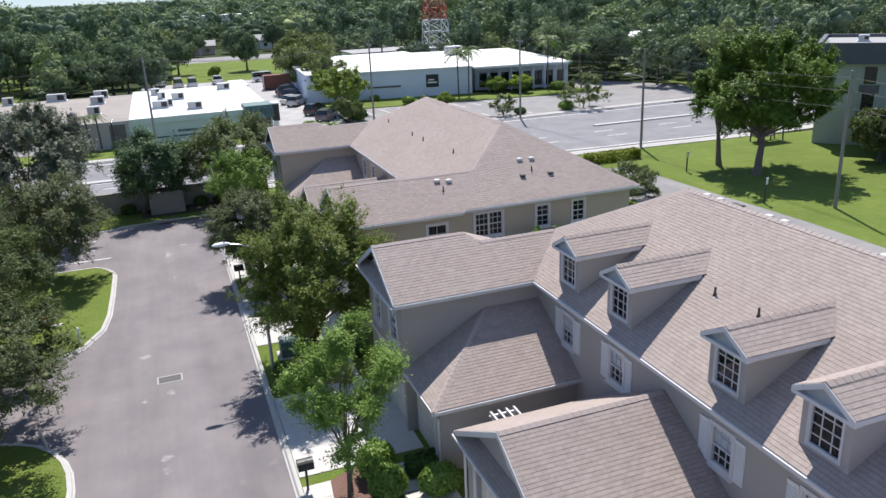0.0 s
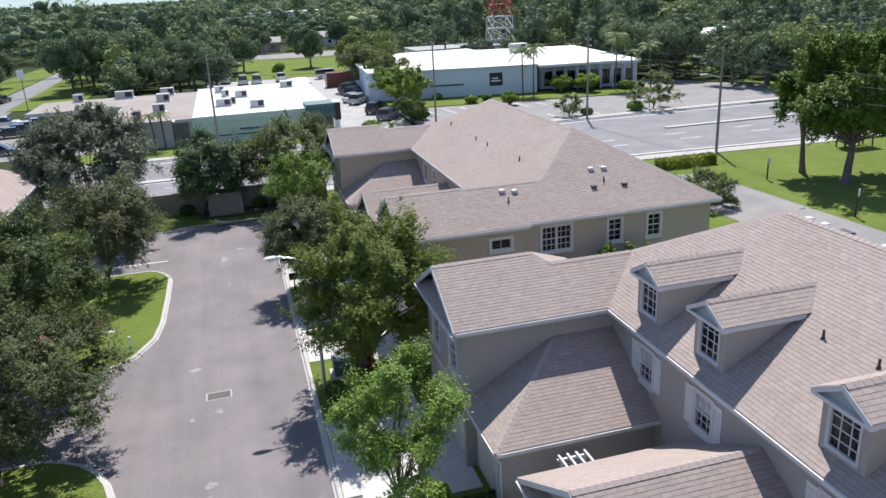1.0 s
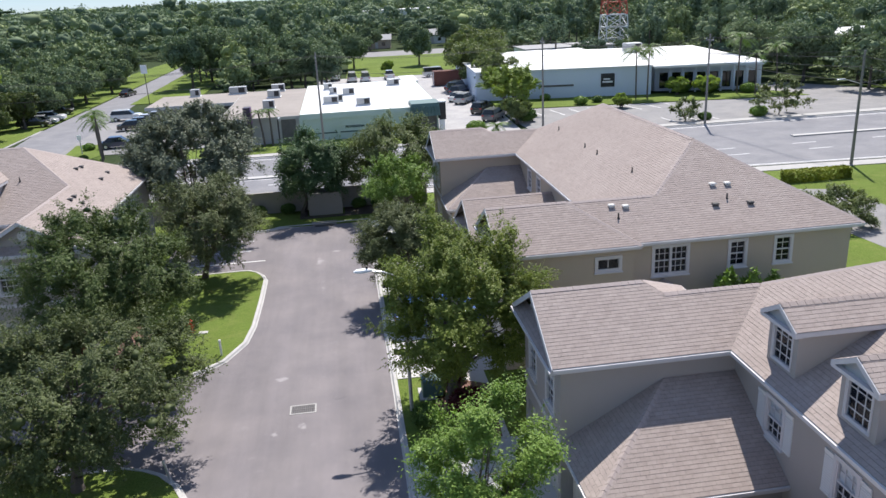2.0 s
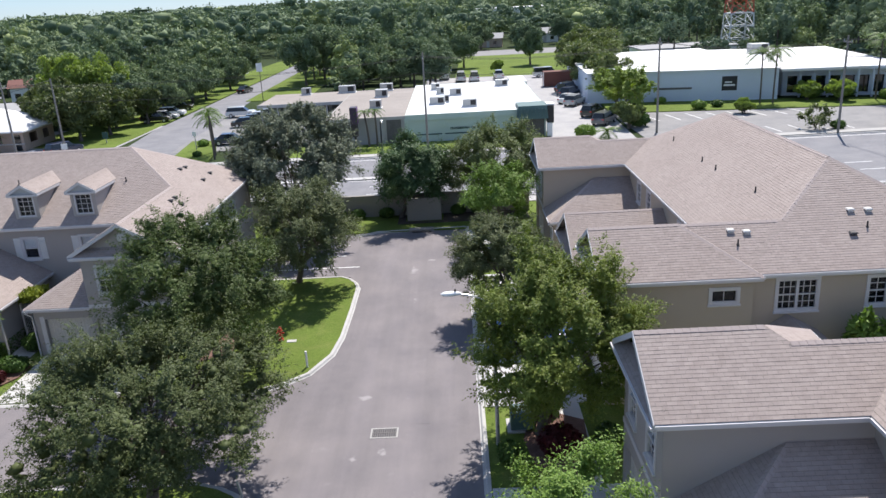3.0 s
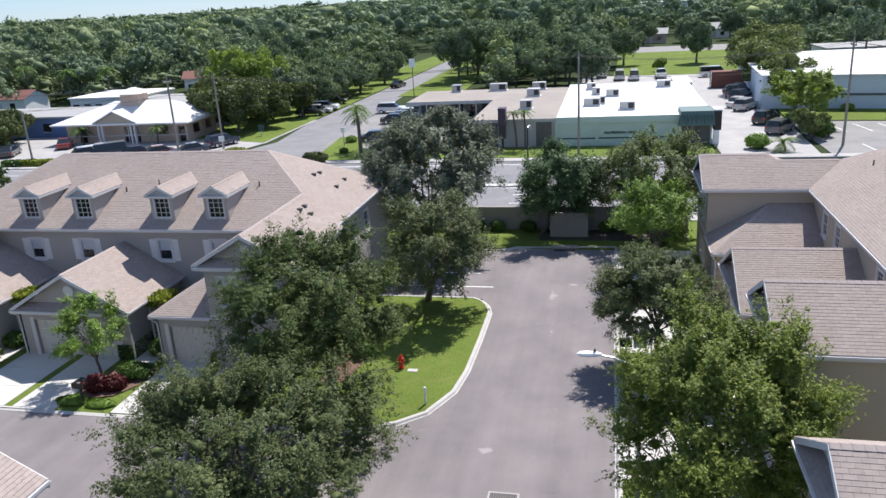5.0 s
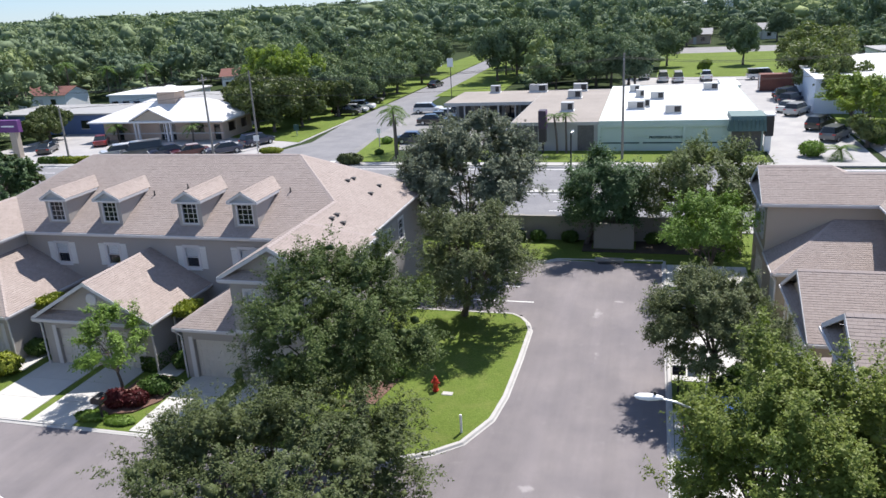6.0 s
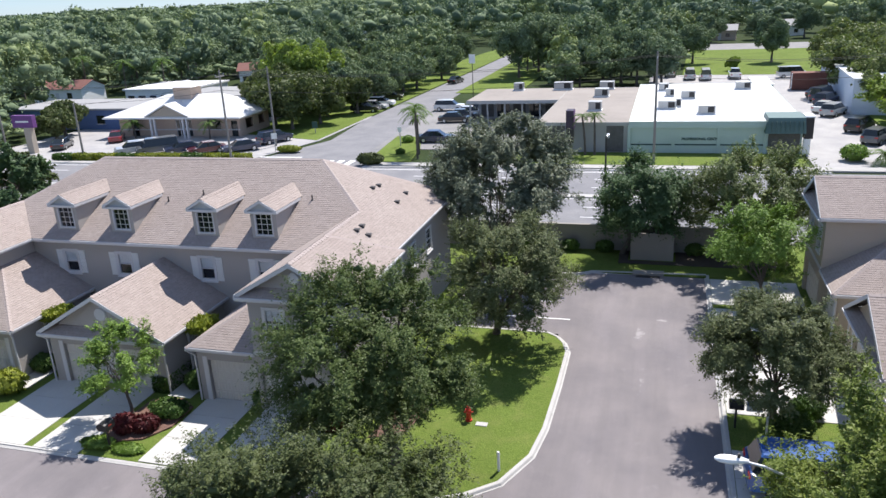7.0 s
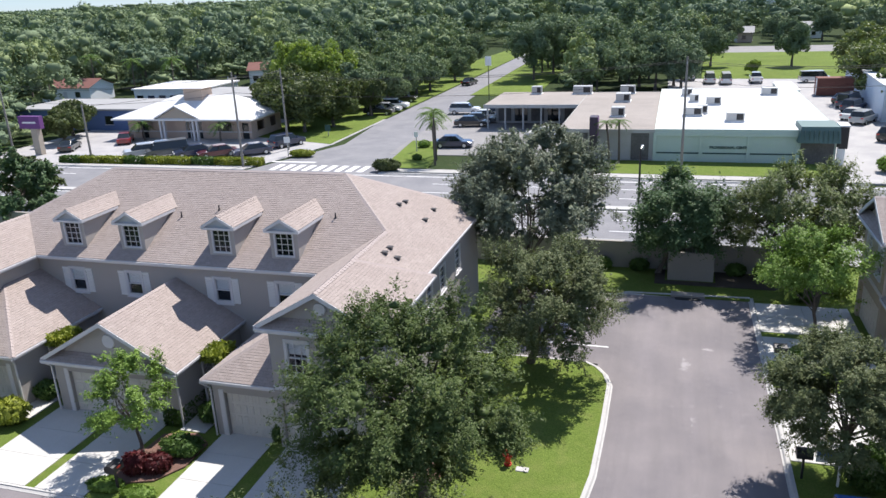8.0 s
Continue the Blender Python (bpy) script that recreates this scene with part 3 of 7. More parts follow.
        gab.poly([(s * (w0 + 0.35), VF + 0.5, EAVE - 0.1), (s * wr, VF + 0.5, rz - 0.1), (s * (w1 - 0.35), VF + 0.5, EAVE - 0.1)])
        put("gable_wall", gab, stucco)
        plane([(s * w0, VF - 0.05, EAVE - 0.1), (s * w1, VF - 0.05, EAVE - 0.1), (s * (w1 - 0.4), VF + 0.4, EAVE + 0.25), (s * (w0 + 0.4), VF + 0.4, EAVE + 0.25)], 9)
        edge((s * w0, VF - 0.05), (s * w1, VF - 0.05), (0, -1), EAVE - 0.09)
        lou = MB()
        lou.tube((s * wr, VF + 0.41, EAVE + 0.72), (s * wr, VF + 0.34, EAVE + 0.72), 0.27, 0.25, 20)
        put("gable_louvre", lou, M["trim"], "round white louvre")
        # walls
        wm = MB()
        f0, f1 = VF + 0.35, VF + 0.55
        lo, hi = 8.35, 13.05
        wins = [9.55, 11.85]
        hol = [(x - 0.45, x + 0.45, 3.55, 4.95) for x in wins] + [(8.6, 12.6, -0.01, 2.15)]
        sub = MB()
        wall_cells(sub, "u", lo, hi, f0, f1, 0, EAVE - 0.16, hol)
        wall_cells(sub, "v", f1, 0.4, lo, lo + 0.2, 0, EAVE - 0.16, [])
        side = [(wing_side[1] - wing_side[3] / 2, wing_side[1] + wing_side[3] / 2, wing_side[2], wing_side[2] + wing_side[4])] if wing_side and wing_side[0] == s else []
        wall_cells(sub, "v", f1, 0.4, hi - 0.2, hi, 0, EAVE - 0.16, side)
        if side:
            put_window(house, T((s * hi, wing_side[1], wing_side[2])), turn(s, 0), wing_side[3], wing_side[4], 2, 1, split=False, blind=0)
        wall_cells(sub, "u", ME - 0.5, hi, 0.4, 0.55, 0, EAVE - 0.16, [])
        sub.v = [(s * x, y, z) for x, y, z in sub.v]
        put("wing_wall", sub, stucco)
        for x in wins:
            put_window(house, T((s * x, f0, 3.55)), turn(0, -1), 0.9, 1.4, 3, 4, blind=0.4)
        gd = part("garage_door", garage_door_mesh(4.0, 2.15), M["garage"], house)
        gd.matrix_local = pose(*T((s * 10.6, f0 + 0.14, 0)), 0, 0, turn(0, -1))
        band = MB()
        band.box(min(s * lo, s * hi) - 0.02, f0 - 0.03, 2.75, max(s * lo, s * hi) + 0.02, f0 - 0.002, 2.95)
        put("band", band, M["trim"], "white band course")
        # half garage with a hipped roof against the wing
        gu, gf = 4.9, -5.45
        rzg = GE + SL * (lo - gu)
        plane([(s * gu, gf, GE), (s * gu, 0.4, GE), (s * lo, 0.4, rzg), (s * lo, gf + lo - gu, rzg)], 10)
        plane([(s * lo, gf, GE), (s * gu, gf, GE), (s * lo, gf + lo - gu, rzg)], 11)
        capped(ridge(), (s * gu, gf, GE), (s * lo, gf + lo - gu, rzg))
        edge((s * gu, gf), (s * gu, 0.4), (-s, 0), GE)
        edge((s * lo, gf), (s * gu, gf), (0, -1), GE)
        soffit.box(min(s * gu, s * lo) + 0.03, gf + 0.03, GE - 0.196, max(s * gu, s * lo) - 0.03, 0.38, GE - 0.156)
        gw = MB()
        wall_cells(gw, "u", gu + 0.3, lo, gf + 0.3, gf + 0.5, 0, GE - 0.16, [(5.75, 8.34, -0.01, 2.15)])
        wall_cells(gw, "v", gf + 0.5, 0.4, gu + 0.3, gu + 0.5, 0, GE - 0.16, [])
        gw.v = [(s * x, y, z) for x, y, z in gw.v]
        put("garage_wall", gw, stucco)
        gd = part("garage_door", garage_door_mesh(2.55, 2.15), M["garage"], house)
        gd.matrix_local = pose(*T((s * 7.04, gf + 0.44, 0)), 0, 0, turn(0, -1))
        dp = MB()
        for p, q in (((s * gu, gf - 0.06, GE - 0.12), (s * (gu + 0.25), gf + 0.24, GE - 0.5)), ((s * (gu + 0.25), gf + 0.24, GE - 0.5), (s * (gu + 0.25), gf + 0.24, 0.0))):
            dp.tube(p, q, 0.045, 0.045, 6)
        put("downpipe", dp, M["trim"], "white downpipe")
        # post between door and corner
        po = MB()
        po.box(min(s * 5.5, s * 5.72), gf + 0.27, 0, max(s * 5.5, s * 5.72), gf + 0.298, 2.3)
        put("door_trim", po, M["trim"])
    # gabled double garage in the middle
    G, gf = 3.55, -5.2
    rzg = GE + SL * G
    for s in (-1, 1):
        plane([(s * G, gf, GE), (s * G, 0.4, GE), (0, 0.4, rzg), (0, gf, rzg)], 12, tabs if s < 0 else None)
        edge((s * G, gf), (s * G, 0.4), (s, 0), GE)
        fascia.hexa([(s * G, gf - 0.03, GE - 0.2), (0, gf - 0.03, rzg - 0.2), (0, gf + 0.03, rzg - 0.2), (s * G, gf + 0.03, GE - 0.2), (s * G, gf - 0.03, GE - 0.005), (0, gf - 0.03, rzg - 0.005), (0, gf + 0.03, rzg - 0.005), (s * G, gf + 0.03, GE - 0.005)])
        dp = MB()
        for p, q in (((s * G, gf - 0.06, GE - 0.12), (s * (G - 0.25), gf + 0.24, GE - 0.5)), ((s * (G - 0.25), gf + 0.24, GE - 0.5), (s * (G - 0.25), gf + 0.24, 0.0))):
            dp.tube(p, q, 0.045, 0.045, 6)
        put("downpipe", dp, M["trim"], "white downpipe")
    capped(ridge(), (0, gf, rzg), (0, 0.4, rzg))
    plane([(-G, gf - 0.05, GE - 0.08), (G, gf - 0.05, GE - 0.08), (G - 0.5, gf + 0.42, GE + 0.26), (-G + 0.5, gf + 0.42, GE + 0.26)], 13)
    edge((-G, gf - 0.05), (G, gf - 0.05), (0, -1), GE - 0.07)
    soffit.box(-G + 0.03, gf + 0.03, GE - 0.196, G - 0.03, 0.38, GE - 0.156)
    gab = MB()
    for y in (gf + 0.42, gf + 0.52):
        gab.poly([(-G + 0.3, y, GE - 0.1), (G - 0.3, y, GE - 0.1), (0, y, rzg - 0.1)])
    put("gable_wall", gab, stucco)
    lou = MB()
    lou.tube((0, gf + 0.43, GE + 0.95), (0, gf + 0.36, GE + 0.95), 0.34, 0.31, 24)
    put("gable_louvre", lou, M["trim"], "round white louvre")
    gw = MB()
    wall_cells(gw, "u", -3.2, 3.2, gf + 0.3, gf + 0.5, 0, GE - 0.16, [(-2.45, 2.45, -0.01, 2.15)])
    wall_cells(gw, "v", gf + 0.5, 0.4, -3.2, -3.0, 0, GE - 0.16, [])
    wall_cells(gw, "v", gf + 0.5, 0.4, 3.0, 3.2, 0, GE - 0.16, [])
    put("garage_wall", gw, stucco)
    gd = part("garage_door", garage_door_mesh(4.9, 2.15), M["garage"], house)
    gd.matrix_local = pose(*T((0, gf + 0.44, 0)), 0, 0, turn(0, -1))
    for s in (-1, 1):
        po = MB()
        po.box(s * 2.58 - 0.11, gf + 0.27, 0, s * 2.58 + 0.11, gf + 0.298, 2.3)
        put("door_trim", po, M["trim"])
    # main walls
    mw = MB()
    wall_cells(mw, "u", -8.35, 8.35, 0.4, 0.6, 0, EAVE - 0.16, [(x - 0.42, x + 0.42, 3.75, 4.95) for x in front_windows])
    ew = [(v - w / 2, v + w / 2, z, z + h) for v, z, w, h in end_windows]
    for s, ME in ((-1, EN), (1, EP)):
        wall_cells(mw, "v", 0.4, D - 0.4, min(s * (ME - 0.35), s * (ME - 0.55)), max(s * (ME - 0.35), s * (ME - 0.55)), 0, EAVE - 0.16, ew)
    wall_cells(mw, "u", -EN + 0.55, EP - 0.55, D - 0.4, D - 0.6, 0, EAVE - 0.16, [])
    put("wall", mw.weld(), stucco)
    # the floor gets the same painted shade, so the rooms look unlit
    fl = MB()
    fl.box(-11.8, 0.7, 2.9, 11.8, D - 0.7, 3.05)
    put("upper_floor", fl, M["inside"], "upper floor painted dark for unlit rooms")
    for x in front_windows:
        put_window(house, T((x, 0.4, 3.75)), turn(0, -1), 0.84, 1.2, *grid, shutters=shutters, blind=0.52 if shutters else 0)
    for v, z, w, h in end_windows:
        for s in (-1, 1):
            put_window(house, T((s * ((EP if s > 0 else EN) - 0.35), v, z)), turn(s, 0), w, h, 2 if w < 1.2 else 6, 4, blind=0)
    # dormers
    for c in dormers:
        f, hw, ze = dormer_v, 0.72, 7.5 - 0.566 * (0.62 - dormer_v)
        zb = EAVE + SL * f
        dm = MB()
        wall_cells(dm, "u", c - hw, c + hw, f, f + 0.12, zb - 0.3, ze, [(c - 0.48, c + 0.48, ze - 1.28, ze - 0.12)])
        for s in (-1, 1):
            x0, x1 = sorted((c + s * hw, c + s * (hw - 0.1)))
            vb = (ze - EAVE) / SL
            dm.poly([(c + s * hw, f + 0.12, zb - 0.3), (c + s * hw, vb, ze - 0.3), (c + s * hw, vb, ze), (c + s * hw, f + 0.12, ze)])
        dorm = put("dormer", dm, stucco, "dormer with a white gridded window")
        dr, dt, du = MB(), MB(), MB()
        ow, vo = 0.9, f - 0.2
        zr = ze + SL * ow + 0.1
        for s in (-1, 1):
            e0, e1 = (c + s * ow, vo, ze + 0.1), (c + s * ow, (ze + 0.1 - EAVE) / SL, ze + 0.1)
            q = [e0, e1, (c, (zr - EAVE) / SL, zr), (c, vo, zr)]
            du.poly([(x, y, z - 0.004) for x, y, z in q])
            shingled(dr, q, 20)
            dt.box(min(c + s * ow, c + s * (ow - 0.04)), vo + 0.03, ze - 0.06, max(c + s * ow, c + s * (ow - 0.04)), (ze - EAVE) / SL, ze + 0.085)
            dt.box(min(c + s * (ow - 0.04), c + s * (hw - 0.02)), vo + 0.03, ze - 0.05, max(c + s * (ow - 0.04), c + s * (hw - 0.02)), (ze - EAVE) / SL, ze - 0.02)
            dt.hexa([(c + s * ow, vo - 0.03, ze - 0.06), (c, vo - 0.03, zr - 0.16), (c, vo + 0.03, zr - 0.16), (c + s * ow, vo + 0.03, ze - 0.06), (c + s * ow, vo - 0.03, ze + 0.09), (c, vo - 0.03, zr - 0.008), (c, vo + 0.03, zr - 0.008), (c + s * ow, vo + 0.03, ze + 0.09)])
        dt.box(c - ow + 0.006, vo - 0.02, ze - 0.08, c + ow - 0.006, f - 0.002, ze + 0.02)
        capped(dr, (c, vo, zr), (c, (zr - EAVE) / SL, zr))
        gb = MB()
        gb.poly([(c - ow + 0.05, f - 0.08, ze + 0.02), (c + ow - 0.05, f - 0.08, ze + 0.02), (c, f - 0.08, zr - 0.05)])
        put("dormer_roof", dr, M["shingle"], "", dorm)
        put("dormer_felt", du, M["felt"], "", dorm)
        put("dormer_trim", dt, M["trim"], "white dormer trim", dorm)
        put("dormer_gable", gb, M["gable"], "", dorm)
        put_window(dorm, T((c, f, ze - 1.28)), turn(0, -1), 0.96, 1.16, 3, 4, split=False, trim=False, blind=0, panes=12)
        # an added sheet whose dark colour imitates the unlit dormer room
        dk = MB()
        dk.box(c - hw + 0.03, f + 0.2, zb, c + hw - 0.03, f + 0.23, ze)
        put("dormer_shade_sheet", dk, M["inside"], "dark sheet painted as the room's shade behind the panes", dorm)
    put("roof", roof, M["shingle"], "brownish grey shingle roof")
    for b in felts:
        put("roof_felt", b, M["felt"], "dark felt in the joints between shingles")
    for b in ridges:
        put("ridge_cap", b, M["cap"])
    put("soffit", soffit, M["trim"])
    put("fascia", fascia, M["trim"], "white fascia board")
    for b in gutters:
        put("gutter", b, M["trim"], "white gutter")
    # vent pipes and caps on the slopes: (u, v, kind)
    for u, v, kind in vents:
        dz = [EAVE + SL * max(v, 0.0) if v > 1.2 else 99, EAVE + SL * (D - v), EAVE + SL * (EP - u), EAVE + SL * (EN + u)]
        z = min(dz)
        b = MB()
        if kind == "pipe":
            b.tube((u, v, z - 0.1), (u, v, z + 0.26), 0.036, 0.036, 8)
            b.tube((u, v, z - 0.05), (u, v, z + 0.06), 0.085, 0.045, 8)
            put("vent_pipe", b, M["vent"], "black vent pipe")
        else:
            b.box(u - 0.11, v - 0.11, z - 0.12, u + 0.11, v + 0.11, z + 0.05)
            b.hexa(((u - 0.16, v - 0.16, z + 0.05), (u + 0.16, v - 0.16, z + 0.05), (u + 0.16, v + 0.16, z + 0.05), (u - 0.16, v + 0.16, z + 0.05), (u - 0.12, v - 0.12, z + 0.10), (u + 0.12, v - 0.12, z + 0.10), (u + 0.12, v + 0.12, z + 0.10), (u - 0.12, v + 0.12, z + 0.10)))
            put("vent_box", b, M["vent_pale"] if kind == "pale" else M["vent"], "low roof vent")
    return house


TABS = []
NEAR_HOUSE = townhouse((10.2, 15.65), True, "two-storey grey stucco townhouse block with shingle roof and dormers", M["stucco"], dormers=(6.1, 2.75, -2.45, -5.75), front_windows=(5.95, 2.65, -2.6, -5.9), me=(12.3, 12.3), dormer_v=0.5,
          vents=((0.84, 2.73, "pipe"), (-1.03, 2.76, "pipe"), (5.64, 6.12, "pale"), (4.95, 6.14, "pale"), (4.1, 6.1, "dark"), (3.85, 6.1, "dark"), (2.44, 6.12, "pale"), (1.75, 6.14, "pale"), (-2.1, 6.12, "pale")), end_windows=((3.0, 3.6, 1.6, 1.3), (6.3, 3.6, 0.8, 1.2)), tabs=TABS)
townhouse((10.65, 47.4), True, "two-storey tan stucco townhouse block with a plain hipped roof", M["stucco_tan"], front_windows=(5.6, 3.2, -3.4), shutters=False, me=(13.1, 12.4),
          vents=((-11.0, 0.2, "pale"), (-11.1, 0.85, "pale"), (-11.7, 0.3, "pipe"), (-10.25, 5.52, "pale"), (-10.28, 6.26, "pale"), (-11.12, 5.86, "pipe"), (-11.43, 5.14, "dark"), (-11.49, 6.85, "dark"), (0.85, 2.75, "pipe"), (-1.38, 2.77, "pipe"), (-6.6, 2.9, "pipe"), (6.95, 2.85, "pipe")),
          end_windows=((2.45, 3.98, 1.6, 1.3), (5.7, 4.05, 0.75, 1.2), (7.95, 4.05, 0.75, 1.2)), wing_side=(-1, -0.62, 4.55, 1.05, 0.55))
townhouse((-28.05, 46.95), False, "two-storey grey stucco townhouse block with four dormers on its shingle roof", M["stucco"], dormers=(6.1, 2.74, -2.38, -5.95), front_windows=(6.0, 2.6, -2.5, -5.95), me=(13.0, 13.0), grid=(1, 2),
          vents=((7.68, 3.08, "pipe"), (-0.84, 2.73, "pipe"), (1.09, 3.25, "pipe"), (9.97, 5.86, "dark"), (10.05, 6.59, "dark"), (11.25, 7.62, "dark"), (11.33, 5.88, "dark"), (11.19, 0.4, "dark"), (11.18, 1.1, "dark"), (11.7, 0.61, "dark")),
          end_windows=((2.0, 3.6, 0.85, 1.25), (4.2, 3.6, 0.85, 1.25), (7.0, 3.6, 0.85, 1.25)))
townhouse((-28.3, 18.95), False, "two-storey grey stucco townhouse block facing the side drive", M["stucco"], dormers=(5.95, 2.6, -2.5, -5.95), front_windows=(6.0, 2.6, -2.5, -5.95), flip=True)

# ---- ground, roads, lawns, kerbs ----
def slab(name, outline, z0, z1, mat, label, category="", kind="structure"):
    b = MB()
    b.prism(outline, z0, z1)
    return tagged(part(name, b, mat), label, category, "", kind)


def band(path, w0, w1):
    """Outline of a band beside a line of (x, y), from w0 to w1 to its left."""
    lo, hi = [], []
    for k, (x, y) in enumerate(path):
        a, b = Vector(path[max(0, k - 1)]), Vector(path[min(len(path) - 1, k + 1)])
        d = (b - a).normalized()
        n = Vector((-d.y, d.x))
        lo.append((x + n.x * w0, y + n.y * w0))
        hi.append((x + n.x * w1, y + n.y * w1))
    return lo, hi


def kerb(path, w=0.15, h=0.12, gutter=0.11, name="kerb"):
    """A rolled concrete kerb with its gutter on the right-hand side, one continuous section."""
    b = MB()
    prof = [(-gutter, -0.05), (-gutter, 0.014), (-0.05, 0.025), (0.0, h * 0.85), (0.03, h), (w + 0.01, h), (w + 0.01, -0.05)]
    rails = [band(path, o, o)[0] for o, z in prof]
    m = len(prof)
    for k in range(len(path)):
        b.v += [(*rails[j][k], prof[j][1]) for j in range(m)]
    for k in range(len(path) - 1):
        for j in range(m):
            b.f.append((k * m + j, k * m + (j + 1) % m, (k + 1) * m + (j + 1) % m, (k + 1) * m + j))
            b.uv += [(0.0, 0.0)] * 4
    for end in (range(m - 1, -1, -1), range((len(path) - 1) * m, len(path) * m)):
        b.f.append(tuple(end))
        b.uv += [(0.0, 0.0)] * m
    return tagged(part(name, b, M["kerb"]), "pale concrete kerb along the asphalt drive", "kerb", "", "structure")


def spread(path, step=1.5):
    out = [path[0]]
    for a, b in zip(path, path[1:]):
        n = max(1, int(math.dist(a, b) / step))
        out += [(a[0] + (b[0] - a[0]) * k / n, a[1] + (b[1] - a[1]) * k / n) for k in range(1, n + 1)]
    return out


# one sheet to the horizon
g = MB()
g.poly([(-4500, -4500, -0.06), (4500, -4500, -0.06), (4500, 4500, -0.06), (-4500, 4500, -0.06)])
tagged(part("ground", g, M["meadow"]), "green ground under trees out to the horizon", "ground", "", "structure")
slab("drive", [(-7.75, -60), (0.0, -60), (0.0, 61.4), (-7.75, 61.2)], -0.05, 0.0, M["asphalt"], "grey asphalt drive with pale worn patches", "drive")
slab("side_drive", [(-120, 29.7), (-10, 29.3), (-7.0, 25.0), (-7.0, 41.0), (-8.4, 39.2), (-10.2, 37.4), (-11.5, 36.9), (-120, 36.8)], -0.05, -0.001, M["asphalt"], "grey asphalt side drive past the garages", "drive")
slab("parking_bay", [(-14.2, 51.7), (-7.0, 51.7), (-7.0, 60.4), (-14.2, 60.4)], -0.05, -0.0005, M["asphalt"], "asphalt parking bay beside the drive", "parking")

# lawns, raised behind their kerbs
isl = spread([(-10.63, 36.68), (-9.21, 37.4), (-8.1, 38.37), (-7.25, 40.34), (-7.01, 42.41), (-6.95, 46.1), (-6.97, 49.56)]) + [(-7.26, 50.56), (-7.7, 51.25), (-8.25, 51.67)] + spread([(-8.6, 51.7), (-14.2, 51.7)])
slab("lawn", [(x - 0.15 if x > -8 else x, y) for x, y in isl] + [(-14.2, 61), (-16, 61), (-16, 36.75), (-11, 36.75)], -0.05, 0.1, M["grass"], "bright green lawn island with shade under its trees", "lawn")
kerb(isl)
slab("lawn", [(-90, 61.1), (2.5, 61.1), (2.5, 65.5), (-90, 65.5)], -0.05, 0.09, M["grass"], "strip of green lawn in front of the boundary wall", "lawn")
kerb([(-14.2, 60.5), (-8.2, 60.5), (-7.4, 60.7), (-6.9, 61.1), (-4.4, 61.2), (0.0, 61.4)])
kerb(spread([(0.0, 61.4), (0.0, -60)], 3.0))
isl2 = [(-120, 29.95), (-40, 29.95), (-14, 30.0)] + [(-10.71, 29.95), (-9.9, 29.65), (-9.2, 29.2), (-8.5, 28.4), (-8.05, 27.5), (-7.79, 26.6), (-7.64, 25.4)] + [(-7.6, 20), (-7.6, -60)]
slab("lawn", isl2 + [(-120, -60)], -0.05, 0.1, M["grass"], "green lawn corner inside a curved kerb", "lawn")
kerb(list(reversed(isl2)))
kerb([(-90, 36.6), (-30, 36.62), (-22.5, 36.64), (-14, 36.6), (-10.63, 36.68)], 0.14, 0.05)
slab("lawn", [(-90, 36.75), (-16, 36.75), (-16, 61), (-90, 61)], -0.05, 0.06, M["grass"], "green lawn round the grey townhouse block", "lawn")
slab("lawn", [(0.16, -60), (60, -60), (60, 30), (60, 66.4), (30, 68.4), (2.5, 69.2), (0.16, 61.5)], -0.05, 0.06, M["grass"], "green lawn round the townhouses", "lawn")

# concrete driveways and walks
def drive_slab(outline, z=0.09, label="pale concrete driveway in front of a garage"):
    b = MB()
    b.prism(outline, -0.02, z)
    return tagged(part("driveway", b, M["concrete"]), label, "driveway", "concrete driveways", "structure")


def jointed(x0, y0, x1, y1, nx, ny, z=0.09):
    """A driveway poured in bays with open joints."""
    b = MB()
    for i in range(nx):
        for j in range(ny):
            b.box(x0 + (x1 - x0) * i / nx + 0.008, y0 + (y1 - y0) * j / ny + 0.008, -0.02, x0 + (x1 - x0) * (i + 1) / nx - 0.008, y0 + (y1 - y0) * (j + 1) / ny - 0.008, z)
    return tagged(part("driveway", b, M["concrete"]), "pale concrete driveway in front of a garage", "driveway", "concrete driveways", "structure")


for x0, x1 in ((-38.5, -35.2), (-31.6, -28.42), (-27.95, -25.6), (-22.7, -20.2), (-19.5, -16.8)):
    jointed(x0, 36.78, x1, 42.3, 1, 3)
jointed(-24.75, 41.7, -23.5, 46.0, 1, 3)
jointed(-31.6, 36.66, -25.6, 36.775, 6, 1, 0.088)
jointed(-33.6, 41.0, -32.2, 46.0, 1, 3)
lo, hi = band(spread([(-14.0, 47.0), (-14.3, 44.0), (-14.9, 41.6), (-15.7, 40.0), (-16.7, 39.1)], 0.6), -0.65, 0.65)
drive_slab(lo + hi[::-1], 0.092, "pale concrete walk curving round the corner of the house")
for y0, y1 in ((20.3, 22.1), (22.7, 28.9), (34.6, 38.4), (38.6, 42.3), (45.05, 50.8), (53.6, 56.3), (56.9, 60.8)):
    jointed(0.18, y0, 5.0, y1, 2, 2)
jointed(3.4, 18.5, 5.2, 20.2, 1, 1)
jointed(0.18, 12.2, 5.2, 18.5, 2, 2)
jointed(2.6, 28.9, 4.2, 34.6, 1, 3)

# parking lines, storm drain, manhole, road inlet
b = MB()
for y in (53.6, 56.0, 58.4):
    b.box(-13.6, y, -0.01, -8.6 if y > 54 else -7.4, y + 0.1, 0.006)
tagged(part("parking_lines", b, M["paint"]), "white painted parking lines", "road marking", "", "structure")


